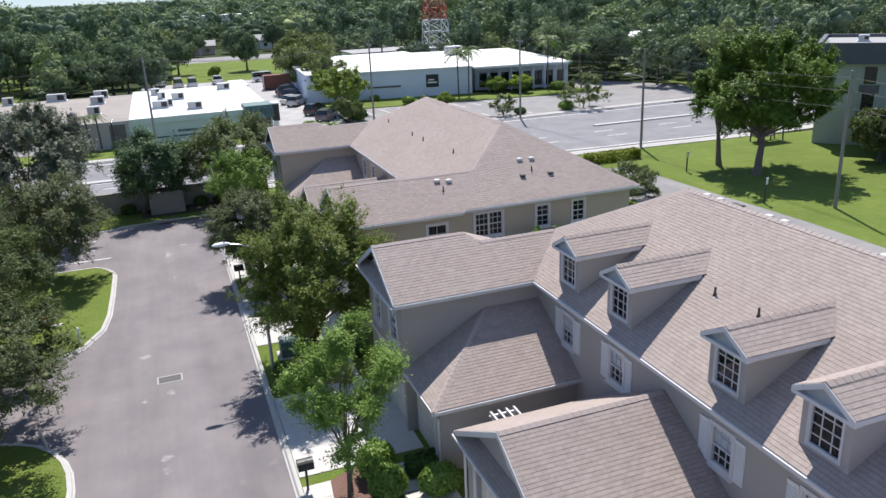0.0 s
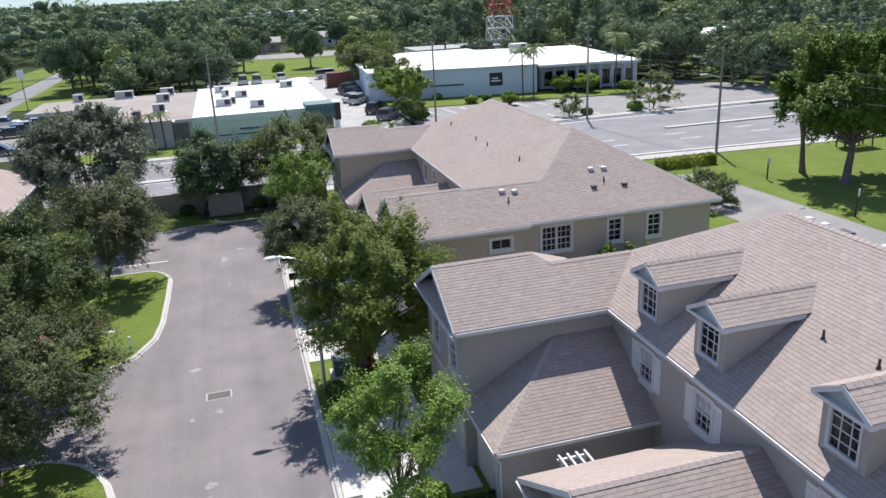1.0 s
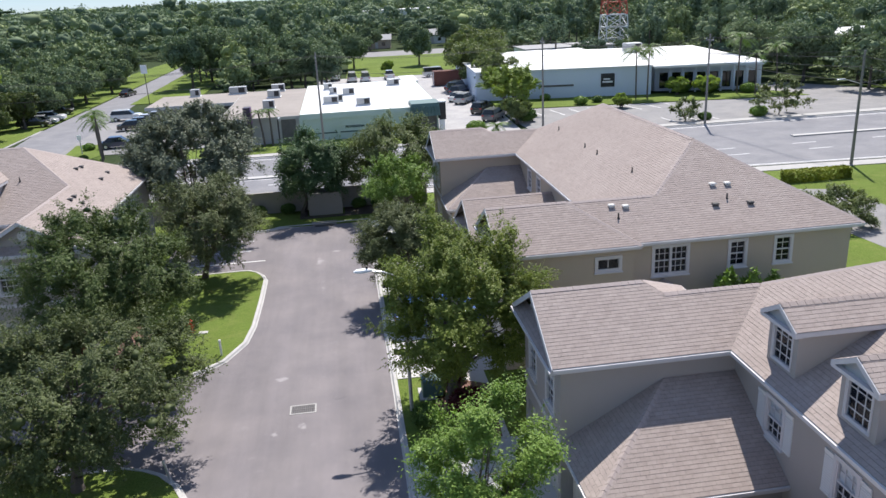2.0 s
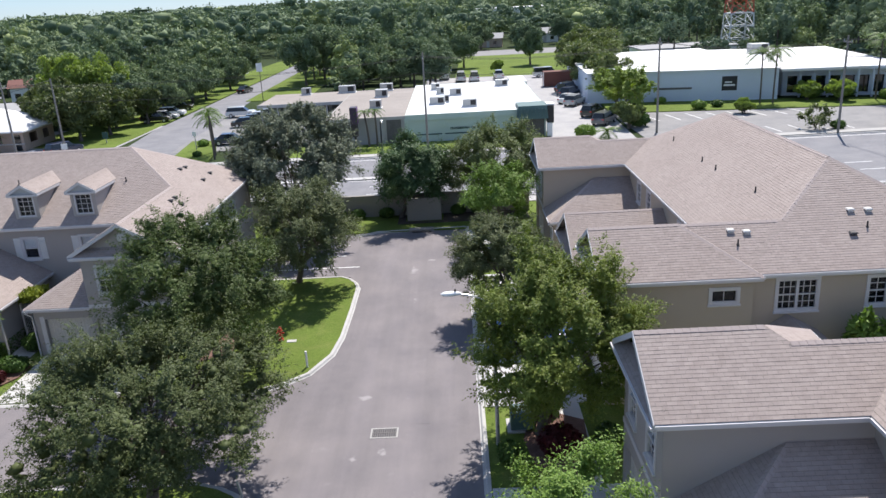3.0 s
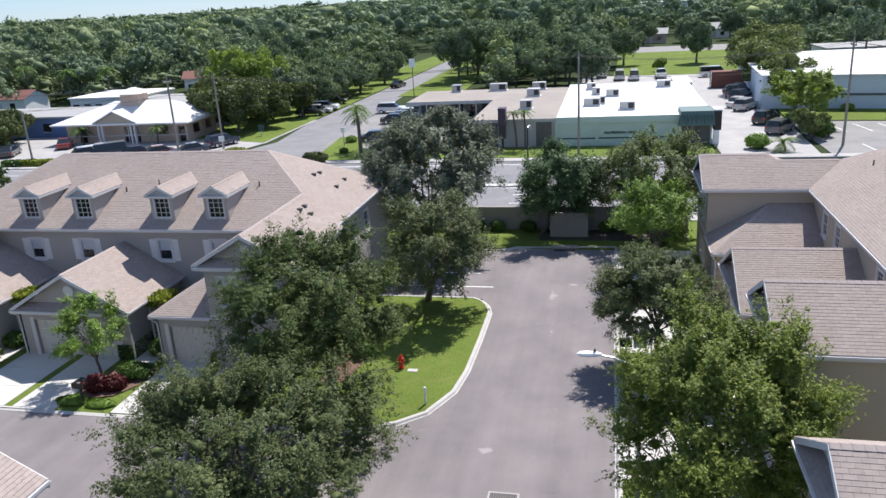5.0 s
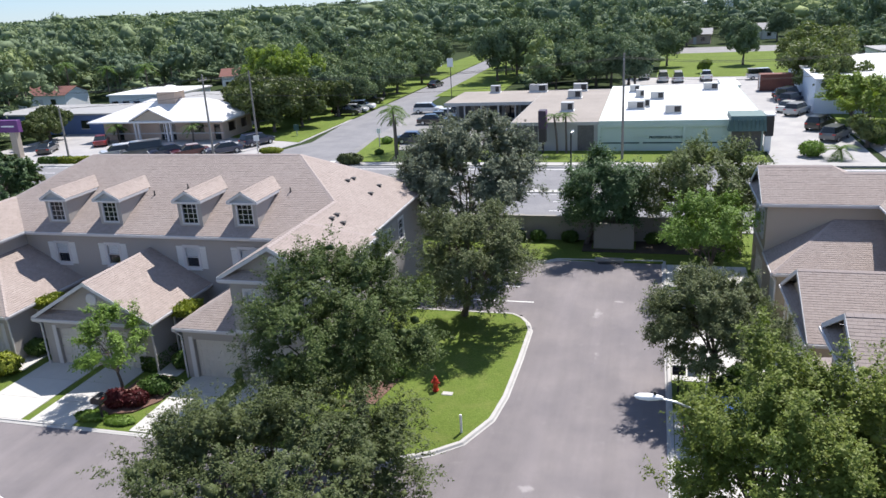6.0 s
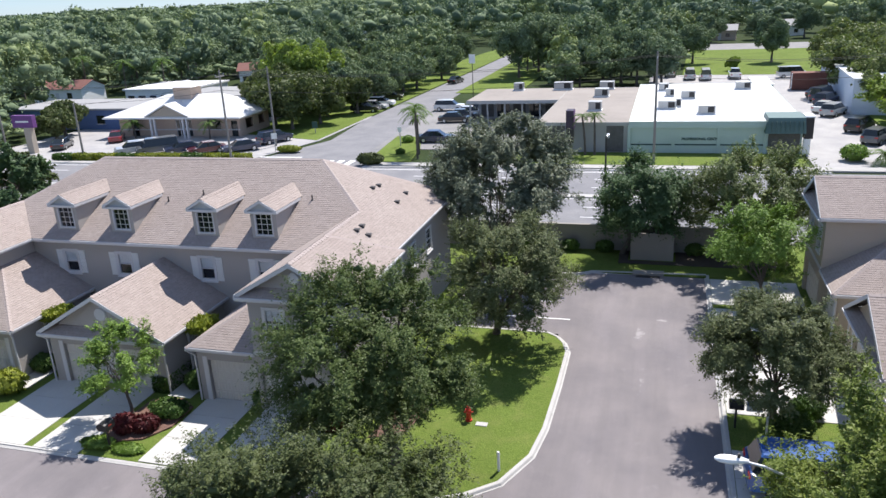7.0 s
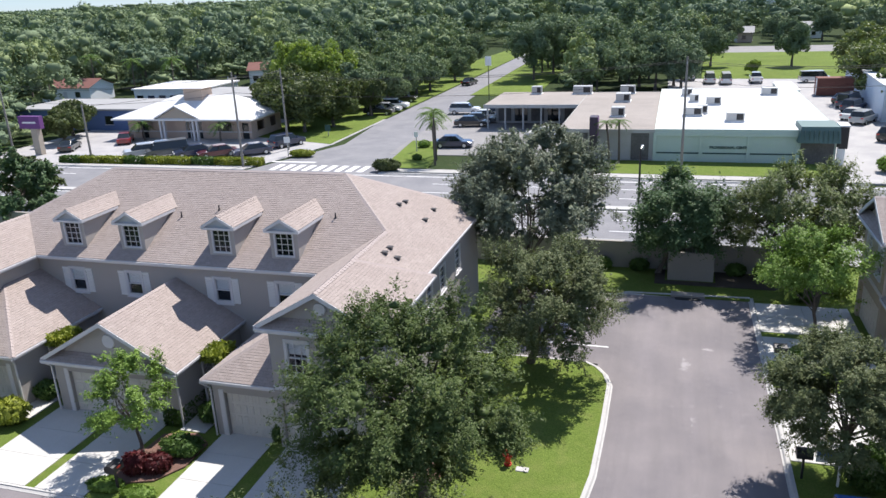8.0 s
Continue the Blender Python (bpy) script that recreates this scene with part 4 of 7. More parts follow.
def storm_drain(x, y, w, d, n):
    t = thing("storm_drain", (x, y, 0), "rusty iron storm drain grate in the asphalt", "drain")
    fr = MB()
    e = 0.07
    for q in ((-w / 2 - e, -d / 2 - e, w / 2 + e, -d / 2), (-w / 2 - e, d / 2, w / 2 + e, d / 2 + e), (-w / 2 - e, -d / 2, -w / 2, d / 2), (w / 2, -d / 2, w / 2 + e, d / 2)):
        fr.box(q[0], q[1], -0.04, q[2], q[3], 0.014)
    part("drain_frame", fr.weld(), M["pave"], t, "pale concrete frame")
    part("drain_pit", boxed(-w / 2, -d / 2, -0.03, w / 2, d / 2, 0.003), M["black"], t, "dark pit")
    for k in range(n):
        c = -w / 2 + w * (k + 0.5) / n
        part("grate_bar", boxed(c - w / n * 0.26, -d / 2, 0.0, c + w / n * 0.26, d / 2, 0.016), M["grate"], t)
    part("grate_bar", boxed(-w / 2, -0.03, 0.002, w / 2, 0.03, 0.018), M["grate"], t)
    return t


storm_drain(-4.05, 33.0, 1.0, 0.62, 11)
mh = thing("manhole", (-2.45, 33.95, 0), "round iron manhole cover flush with the asphalt", "manhole")
b = MB()
b.tube((0, 0, -0.03), (0, 0, 0.006), 0.34, 0.34, 28)
part("cover", b, M["asphalt"], mh)
b = MB()
b.tube((0, 0, -0.03), (0, 0, 0.004), 0.42, 0.42, 28)
part("ring", b, M["asphalt"], mh)
inl = thing("kerb_inlet", (-3.45, 61.15, 0), "concrete kerb inlet with a dark slot", "drain")
part("inlet_slot", boxed(-0.72, -0.42, 0.0, 0.72, -0.1, 0.03), M["black"], inl)
part("inlet_lid", boxed(-0.95, -0.1, 0.0, 0.95, 0.5, 0.16), M["wall"], inl, bevel=0.02)

# boundary wall with piers, and a rendered enclosure in front of it
def wall_run(x0, x1, y, h, label):
    t = thing("boundary_wall", (0, y, 0), label, "wall", kind="structure")
    part("wall_face", boxed(x0, -0.1, 0, x1, 0.1, h), M["wall"], t)
    part("wall_cap", boxed(x0, -0.14, h, x1, 0.14, h + 0.07), M["wall"], t, bevel=0.01)
    n = int((x1 - x0) / 5)
    for k in range(n + 1):
        c = x0 + (x1 - x0) * k / n
        part("pier", boxed(c - 0.2, -0.2, 0, c + 0.2, 0.2, h + 0.1), M["wall"], t, bevel=0.01)
    return t


wall_run(-70, 5.0, 65.6, 1.8, "long grey rendered boundary wall behind the drive")
enc = thing("utility_enclosure", (-3.3, 64.45, 0), "square grey rendered enclosure standing before the wall", "enclosure")
part("front", boxed(-1.36, -0.75, 0, 1.36, -0.6, 1.92), M["wall"], enc, bevel=0.01)
part("side", boxed(-1.36, -0.6, 0, -1.22, 0.95, 1.92), M["wall"], enc)
part("side", boxed(1.22, -0.6, 0, 1.36, 0.95, 1.92), M["wall"], enc)

# the main road behind the wall
def road_near(x):
    return 70.6 if x < 0 else max(66.5, 70.6 - 0.07 * x)


RX = [-900, -300, -120, -60, 0, 30, 57, 120, 300, 900]
slab("road", [(x, road_near(x)) for x in RX] + [(x, 89.6) for x in reversed(RX)], -0.05, 0.0, M["asphalt_road"], "wide pale grey asphalt main road", "road")
slab("pavement", [(x, road_near(x) - 2.2) for x in RX] + [(x, road_near(x) - 0.5) for x in reversed(RX)], -0.05, 0.12, M["pave"], "pale concrete pavement along the near side of the road", "pavement")
kerb([(x, road_near(x) - 0.02) for x in reversed(RX)], 0.18, 0.13)
slab("pavement", [(-34.0, 90.4), (900, 90.4), (900, 91.9), (-34.0, 91.9)], -0.05, 0.12, M["pave"], "pale concrete pavement along the far side of the road", "pavement")
slab("pavement", [(-900, 89.8), (-50, 89.8), (-50, 90.7), (-900, 90.7)], -0.05, 0.12, M["pave"], "pale concrete pavement along the far side of the road", "pavement")
kerb([(-34, 89.65), (12, 89.65)], 0.18, 0.13)
kerb([(24, 89.65), (66, 89.65)], 0.18, 0.13)
kerb([(-900, 89.65), (-50, 89.65)], 0.18, 0.13)
b = MB()
for y in (73.4, 76.3, 82.9, 86.1):
    for k in range(-30, 30 if y < 80 else 2):
        b.box(k * 9.0, y, -0.01, k * 9.0 + 2.6, y + 0.11, 0.006)
for y in (78.9, 80.3):
    b.box(-300, y, -0.01, 20, y + 0.11, 0.006)
b.box(-300, 71.3, -0.01, 30, 71.45, 0.006)
b.box(-300, 88.9, -0.01, 300, 89.05, 0.006)
b.hexa(((30, 69.2, -0.01), (57, 67.25, -0.01), (57, 67.4, -0.01), (30, 69.35, -0.01), (30, 69.2, 0.006), (57, 67.25, 0.006), (57, 67.4, 0.006), (30, 69.35, 0.006)))
for k in range(9):
    b.box(-47.2 + k * 1.3, 90.3, -0.01, -46.5 + k * 1.3, 93.0, 0.008)
b.box(-50, 94.2, -0.01, -43.5, 94.6, 0.008)
tagged(part("lane_lines", b, M["paint"]), "white painted lane lines and crossing bars", "road marking", "", "structure")
slab("median", [(-300, 79.2), (-60, 79.2), (20, 79.2), (20, 80.1), (-300, 80.1)], -0.02, 0.12, M["kerb"], "narrow concrete median strip between the lanes", "median")
slab("median", [(47, 79.4), (110, 78.6), (110, 79.3), (47, 80.1)], -0.02, 0.14, M["kerb"], "narrow concrete median strip between the lanes", "median")

# side street, car parks, far lawns
slab("side_street", [(-50, 89.0), (-34.0, 89.0), (-36.5, 110), (-37.5, 120), (-40.5, 190), (-42, 330), (-47, 330), (-46, 190), (-46, 120), (-44.5, 105)], -0.05, -0.002, M["asphalt_road"], "pale asphalt side street running away between trees", "street")
slab("car_park", [(-90, 90.8), (-50, 90.8), (-46, 104.5), (-46, 124), (-90, 124)], -0.05, 0.02, M["lot_pale"], "pale asphalt car park in front of the white-roofed office", "car park")
slab("car_park", [(-36.5, 99.5), (-16.5, 99.5), (-16.5, 110), (-24, 124), (-24, 132), (-37.8, 132)], -0.05, 0.02, M["asphalt_lot"], "pale asphalt car park beside the tan block", "car park")
slab("car_park", [(11.0, 92.0), (20.5, 92.0), (21.5, 120), (24, 172), (-6, 172), (-6, 136), (11, 134)], -0.05, 0.02, M["lot_pale"], "pale asphalt car park behind the mint building", "car park")
slab("car_park", [(21.5, 92.2), (66, 92.2), (66, 106), (21.5, 112.5)], -0.05, 0.02, M["asphalt_lot"], "pale asphalt car park before the long white building", "car park")
slab("car_park", [(66.01, 92.2), (84, 92.2), (76, 112), (70, 122), (62.5, 121), (62.9, 106.48), (66.01, 106.03)], -0.05, 0.02, M["asphalt_lot"], "pale asphalt car park before the long white building", "car park")
b = MB()
for k in range(8):
    x = 26 + 2.75 * k
    b.hexa(((x, 104.5, 0.0), (x + 0.12, 104.5, 0.0), (x - 0.6, 109.5, 0.0), (x - 0.72, 109.5, 0.0), (x, 104.5, 0.026), (x + 0.12, 104.5, 0.026), (x - 0.6, 109.5, 0.026), (x - 0.72, 109.5, 0.026)))
    b.hexa(((x, 93.0, 0.0), (x + 0.12, 93.0, 0.0), (x - 0.3, 97.0, 0.0), (x - 0.42, 97.0, 0.0), (x, 93.0, 0.026), (x + 0.12, 93.0, 0.026), (x - 0.3, 97.0, 0.026), (x - 0.42, 97.0, 0.026)))
tagged(part("parking_lines", b, M["paint"]), "white painted parking lines", "road marking", "", "structure")
slab("lawn", [(-20, 92.2), (10.5, 92.2), (10.5, 98.0), (-16, 98.4), (-20, 99)], -0.05, 0.08, M["grass"], "strip of lawn before the mint building", "lawn")
slab("lawn", [(-34.6, 92.3), (-29.5, 92.3), (-30.5, 99.3), (-32.8, 107), (-36.2, 107.5)], -0.05, 0.1, M["grass"], "small lawn corner with palms by the street", "lawn")
slab("lawn", [(-62, 110), (-46.4, 104.8), (-46.4, 300), (-52, 300), (-60, 140)], -0.05, 0.05, M["grass"], "lawn verge under trees along the side street", "lawn")
slab("lawn", [(-39.8, 150), (-28, 150), (-30, 300), (-41.5, 300)], -0.05, 0.05, M["grass"], "lawn verge along the side street", "lawn")
slab("lawn", [(0, 172), (36, 168), (42, 226), (2, 229)], -0.05, 0.05, M["grass"], "open sunlit lawn field among the trees", "lawn")
slab("car_park", [(2, 229.2), (42, 226.2), (44, 246), (3, 249)], -0.05, 0.02, M["asphalt_lot"], "grey asphalt lot beyond the open field", "car park")
slab("lawn", [(21.5, 113), (66, 106.5), (64, 113), (50, 117.5), (22, 122.6)], -0.05, 0.07, M["grass"], "strip of lawn along the long white building", "lawn")
slab("lawn", [(84, 92.2), (130, 92.2), (130, 112), (78, 112)], -0.05, 0.05, M["grass"], "lawn beside the far road", "lawn")
slab("lawn", [(30, -20), (140, -20), (140, 60.5), (57, 64.0), (30, 66)], -0.05, 0.065, M["grass"], "wide sunlit lawn with pine shade", "lawn")
slab("drive_path", [(33.5, -20), (38.7, -20), (38.9, 30), (39.0, 38), (38.6, 46), (38.3, 54), (38.6, 58.2), (34.5, 59.6), (33, 63.5), (30.5, 63.5), (32.5, 40)], -0.05, 0.075, M["asphalt_lot"], "narrow pale asphalt path behind the townhouses", "path")

# ---- trees and shrubs ----
def leaf_mesh(name, centres, size, mat, seed, flat=0.0, aspect=1.6, face=None, stray=0.8, core=None, tone=None, slim=True, along=None):
    """Many small leaf blades, each a bent pair of faces, round given points."""
    rng = np.random.default_rng(seed)
    n = len(centres)
    c = np.asarray(centres, dtype=np.float64)
    d = rng.normal(size=(n, 3))
    d[:, 2] = d[:, 2] * (1 - flat) - 0.15
    if along is not None:
        d = d * 0.45 + along
    if face is not None:
        # leaves spread towards the light: their faces follow the outside of the clump
        w = face / (np.linalg.norm(face, axis=1)[:, None] + 1e-9) + rng.normal(size=(n, 3)) * stray
        w /= np.linalg.norm(w, axis=1)[:, None]
        d -= w * np.sum(d * w, axis=1)[:, None]
    d /= np.linalg.norm(d, axis=1)[:, None]
    r = w if face is not None else rng.normal(size=(n, 3))
    s = np.cross(d, r)
    s /= np.linalg.norm(s, axis=1)[:, None]
    nn = np.cross(d, s)
    k = (size * rng.uniform(0.6, 1.3, n))[:, None]
    tip = c + d * k * aspect / 2
    root = c - d * k * aspect / 2
    if slim:
        v = np.stack([tip, root + s * k / 2 - nn * k * 0.12, root - s * k / 2 - nn * k * 0.12], axis=1).reshape(-1, 3)
    else:
        v = np.stack([root, c + s * k / 2 - nn * k * 0.15, tip, c - s * k / 2 - nn * k * 0.15], axis=1).reshape(-1, 3)
    w4 = 3 if slim else 4
    nt = 0
    if core is not None:
        # the dense inner boughs behind the leaves
        nt = len(core[1])
        v = np.concatenate([v, core[0]])
    me = bpy.data.meshes.new(name)
    me.vertices.add(len(v))
    me.vertices.foreach_set("co", v.ravel())
    loops = np.arange(w4 * n, dtype=np.int32)
    starts = np.arange(0, w4 * n, w4, dtype=np.int32)
    if nt:
        loops = np.concatenate([loops, (core[1] + w4 * n).ravel().astype(np.int32)])
        starts = np.concatenate([starts, w4 * n + np.arange(0, 3 * nt, 3, dtype=np.int32)])
    me.loops.add(len(loops))
    me.loops.foreach_set("vertex_index", loops)
    me.polygons.add(len(starts))
    me.polygons.foreach_set("loop_start", starts)
    if tone is not None:
        at = me.attributes.new("tone", "FLOAT", "POINT")
        tv = np.repeat(tone[0], w4)
        at.data.foreach_set("value", np.concatenate([tv, tone[1]]).astype(np.float32))
    me.materials.append(mat)
    me.update()
    return me


def crown_points(seed, count, rx, ry, rz, clumps, fill=0.35, low=-0.75, clump_r=0.28, droop=0.0, twig=0.34, rise=0.2, ragged=0.17, boughs=0, bare=0.0):
    """Leaves on short twigs, twigs in clumps, clumps on boughs of uneven reach: a ragged crown with gaps."""
    rng = np.random.default_rng(seed)
    size = np.array([rx, ry, rz])
    mean = size.mean()
    nb = boughs or max(20, clumps // 9)
    i = np.arange(nb) + 0.5
    z = 1 - (1 - low) * i / nb
    ang = i * 2.39996 + seed
    bd = np.stack([np.sqrt(1 - z * z) * np.cos(ang), np.sqrt(1 - z * z) * np.sin(ang), z], axis=1) + rng.normal(size=(nb, 3)) * 0.16
    bd /= np.linalg.norm(bd, axis=1)[:, None]
    bc = bd * (0.78 * np.clip(1 + ragged * rng.normal(size=nb), 0.6, 1.25))[:, None]
    br = rng.uniform(0.22, 0.38, nb)
    weight = np.clip(1 - bare * np.clip(0.35 - bd[:, 2], 0, 1), 0.05, 1)
    pick = rng.choice(nb, clumps, p=weight / weight.sum())
    q = rng.normal(size=(clumps, 3))
    q = q / np.linalg.norm(q, axis=1)[:, None] + bd[pick] * 0.5
    q /= np.linalg.norm(q, axis=1)[:, None]
    rad = np.where(rng.random(clumps) < fill, rng.uniform(-0.9, 0.5, clumps), rng.uniform(0.5, 1.1, clumps))
    cc = (bc[pick] + q * (rad * br[pick])[:, None] * np.array([1, 1, 0.85])) * size
    cr = clump_r * rng.uniform(0.5, 1.2, clumps) * mean
    per = 9
    nt = count // per
    tp = rng.integers(0, clumps, nt)
    out = cc[tp] / size
    out /= np.linalg.norm(out, axis=1)[:, None] + 1e-6
    v = rng.normal(size=(nt, 3))
    v /= np.linalg.norm(v, axis=1)[:, None]
    # each clump is a tapering spray that points outwards and up
    axis = bd[pick] * 0.7 + rng.normal(size=(clumps, 3)) * 0.4 + np.array([0, 0, 0.25 + 0.5 * rise])
    axis /= np.linalg.norm(axis, axis=1)[:, None]
    u = rng.random(nt) ** 0.8
    start = cc[tp] + axis[tp] * (cr[tp] * (2.6 * u - 1.1))[:, None] + v * (cr[tp] * (0.95 - 0.7 * u) * rng.random(nt) ** 0.5)[:, None] * np.array([1, 1, 0.75])
    w = v * 0.55 + axis[tp] * 0.6 + out * 0.4 + rng.normal(size=(nt, 3)) * 0.3 + np.array([0, 0, rise])
    w /= np.linalg.norm(w, axis=1)[:, None]
    length = twig * rng.uniform(0.5, 1.5, nt)
    f = rng.random((nt, per))
    p = start[:, None] + w[:, None] * (f * length[:, None])[..., None] + rng.normal(size=(nt, per, 3)) * 0.09 * twig
    p[..., 2] -= 0.35 * f * f * length[:, None]
    p[..., 2] -= (droop * rng.random(nt) * (np.hypot(start[:, 0] / rx, start[:, 1] / ry) > 0.6))[:, None]
    face = np.repeat(out * 0.5 + np.array([0, 0, 0.75]), per, axis=0)
    along = np.repeat(w, per, axis=0)
    return p.reshape(-1, 3), cc, face, cr, along


def trunk_mesh(seed, base_r, h0, cc, zc, lean=(0, 0), limbs=14, mat="bark", forks=1):
    rng = random.Random(seed)
    b = MB()
    top = Vector((lean[0], lean[1], h0))
    steps = 5
    prev = Vector((0, 0, -0.15))
    for k in range(1, steps + 1):
        f = k / steps
        q = Vector((lean[0] * f + rng.uniform(-0.05, 0.05), lean[1] * f + rng.uniform(-0.05, 0.05), h0 * f))
        b.tube(prev, q, base_r * (1.25 - 0.55 * (f - 1 / steps)) * (1.25 if k == 1 else 1), base_r * (1.25 - 0.55 * f), 10, False)
        prev = q
    for k in range(limbs):
        c = cc[rng.randrange(len(cc))]
        end = Vector((c[0], c[1], c[2] + zc)) * 0.93
        start = top * rng.uniform(0.75, 1.0)
        mid = start.lerp(end, 0.45) + Vector((rng.uniform(-0.3, 0.3), rng.uniform(-0.3, 0.3), rng.uniform(0.0, 0.5)))
        r = base_r * rng.uniform(0.3, 0.5)
        b.tube(start, mid, r, r * 0.65, 7, False)
        b.tube(mid, end, r * 0.65, r * 0.16, 6, False)
        for j in range(2):
            c2 = cc[rng.randrange(len(cc))]
            e2 = mid.lerp(Vector((c2[0], c2[1], c2[2] + zc)), 0.55)
            b.tube(mid, e2, r * 0.4, r * 0.1, 5, False)
    return b.mesh("trunk", M[mat], True)


PHI = (1 + 5 ** 0.5) / 2
ICO_V = np.array([(-1, PHI, 0), (1, PHI, 0), (-1, -PHI, 0), (1, -PHI, 0), (0, -1, PHI), (0, 1, PHI), (0, -1, -PHI), (0, 1, -PHI), (PHI, 0, -1), (PHI, 0, 1), (-PHI, 0, -1), (-PHI, 0, 1)]) / math.hypot(1, PHI)
ICO_F = np.array([(0, 11, 5), (0, 5, 1), (0, 1, 7), (0, 7, 10), (0, 10, 11), (1, 5, 9), (5, 11, 4), (11, 10, 2), (10, 7, 6), (7, 1, 8), (3, 9, 4), (3, 4, 2), (3, 2, 6), (3, 6, 8), (3, 8, 9), (4, 9, 5), (2, 4, 11), (6, 2, 10), (8, 6, 7), (9, 8, 1)])


def tree(at, seed, rx, ry, rz, zc, leaf, leaves, size, clumps=110, trunk_r=0.16, fork=1.8, label="", limbs=14, droop=0.0, clump_r=0.26, fill=0.35, low=-0.75, bark="bark", offset=(0, 0), flat=0.0, group="", name="tree", dense=0.36, **form):
    t = thing(name, (at[0], at[1], 0), label, "tree", group)
    p, cc, face, cr, along = crown_points(seed, leaves, rx, ry, rz, clumps, fill, low, clump_r, droop, **form)
    p = p + np.array([offset[0], offset[1], zc])
    cc = cc + np.array([offset[0], offset[1], 0])
    part("trunk", trunk_mesh(seed, trunk_r, fork, cc, zc, (offset[0] * 0.5, offset[1] * 0.5), limbs, bark), M[bark], t)
    # the thick twigs and old leaves inside each clump
    rng = np.random.default_rng(seed + 3)
    m = len(cc)
    core = ICO_V[None] * (cr * dense)[:, None, None] * rng.uniform(0.5, 1.25, (m, 12))[..., None] * np.array([1.0, 1.0, 0.75])
    core = (cc * 0.93 + np.array([0, 0, zc]))[:, None, :] + core
    cf = ICO_F[None] + (np.arange(m) * 12)[:, None, None]
    part("crown", leaf_mesh("crown", p, size, M[leaf], seed + 7, flat, face=face, along=along, stray=0.5, core=(core.reshape(-1, 3), cf.reshape(-1, 3))), M[leaf], t)
    return t


def bough_crowns(name, rng, mid, scale, boughs, per, size, mat, seed, tn, near=True):
    """Crowns that are heaps of rounded boughs, thick with leaves."""
    n = len(mid)
    bc = rng.normal(size=(n, boughs, 3))
    bc /= np.linalg.norm(bc, axis=2)[:, :, None]
    bc[:, :, 2] = bc[:, :, 2] * 0.75 + 0.12
    bc *= rng.uniform(0.35, 0.85, (n, boughs))[:, :, None]
    br = rng.uniform(0.3, 0.55, (n, boughs)) * (9 / (boughs + 3)) ** 0.5
    pick = rng.integers(0, boughs, (n, per))
    ii = np.arange(n)[:, None]
    d = rng.normal(size=(n, per, 3))
    d[:, :, 2] += 0.25
    d /= np.linalg.norm(d, axis=2)[:, :, None]
    q = bc[ii, pick] + d * (br[ii, pick] * rng.uniform(0.82, 1.25, (n, per)))[:, :, None]
    p = mid[:, None, :] + q * scale[:, None, :]
    p[:, :, 2] = np.maximum(p[:, :, 2], 0.3)
    core = bc[:, :, None, :] + ICO_V[None, None] * (br * 0.62)[:, :, None, None] * rng.uniform(0.6, 1.3, (n, boughs, 12))[..., None]
    core = mid[:, None, None, :] + core * scale[:, None, None, :]
    cf = ICO_F[None] + (np.arange(n * boughs) * 12)[:, None, None]
    return leaf_mesh(name, p.reshape(-1, 3), size, M[mat], seed, 0.0, 1.3 if near else 1.0, face=(d + q * 0.3).reshape(-1, 3), stray=0.8 if near else 0.6,
                     core=(core.reshape(-1, 3), cf.reshape(-1, 3)), tone=(np.repeat(tn, per), np.repeat(tn, boughs * 12)))


def shrub(at, seed, rx, ry, h, leaf, leaves, size, label, name="bush", category="bush", group="", square=False):
    rng = np.random.default_rng(seed)
    if square:
        q = rng.uniform(-1, 1, (leaves, 3))
        ax = rng.integers(0, 3, leaves)
        sg = np.sign(rng.normal(size=leaves))
        q[np.arange(leaves), ax] = sg * rng.uniform(0.82, 1.03, leaves)
    else:
        q = rng.normal(size=(leaves, 3))
        q /= np.linalg.norm(q, axis=1)[:, None]
        q *= (0.72 + 0.3 * rng.random(leaves) + 0.1 * np.sin(q[:, 0] * 6 + seed) * np.cos(q[:, 1] * 5))[:, None]
    p = q * np.array([rx, ry, h / 2]) + np.array([0, 0, h / 2])
    p[:, 2] = np.maximum(p[:, 2], 0.03)
    me = leaf_mesh(name, p, size, M[leaf], seed, face=q + np.array([0, 0, 0.3]))
    t = thing(name, (at[0], at[1], 0.05), label, category, group)
    part("foliage", me, M[leaf], t)
    st = MB()
    for k in range(5):
        a = k * 1.26
        st.tube((0.05 * math.cos(a), 0.05 * math.sin(a), -0.02), (rx * 0.6 * math.cos(a), ry * 0.6 * math.sin(a), h * 0.6), 0.025, 0.01, 5)
    part("stems", st, M["bark"], t)
    return t


# the courtyard's trees
FINE = dict(clump_r=0.15, fill=0.35)
tree((-12.1, 28.8), 1, 4.5, 4.5, 2.2, 3.9, "oak", 130000, 0.054, 400, 0.2, 1.6, "broad grey-green oak on the lawn by the drive", 24, 0.3, offset=(0.1, 0.7), low=-0.7, dense=0.45, **FINE, twig=0.36, rise=0.3, ragged=0.19)
tree((-12.4, 38.9), 2, 3.55, 3.7, 2.9, 5.5, "oakdeep", 130000, 0.056, 420, 0.22, 2.6, "dense olive-green oak in front of the grey townhouse", 22, 0.4, offset=(-0.3, -1.0), low=-0.9, dense=0.45, **FINE, twig=0.36, rise=0.3, ragged=0.19)
tree((-11.0, 51.1), 3, 3.05, 3.05, 2.35, 4.25, "oakdark", 85000, 0.056, 380, 0.17, 1.8, "rounded grey-green oak at the end of the lawn island", 16, 0.4, offset=(1.2, -1.5), dense=0.45, **FINE, twig=0.36, rise=0.3, ragged=0.19)
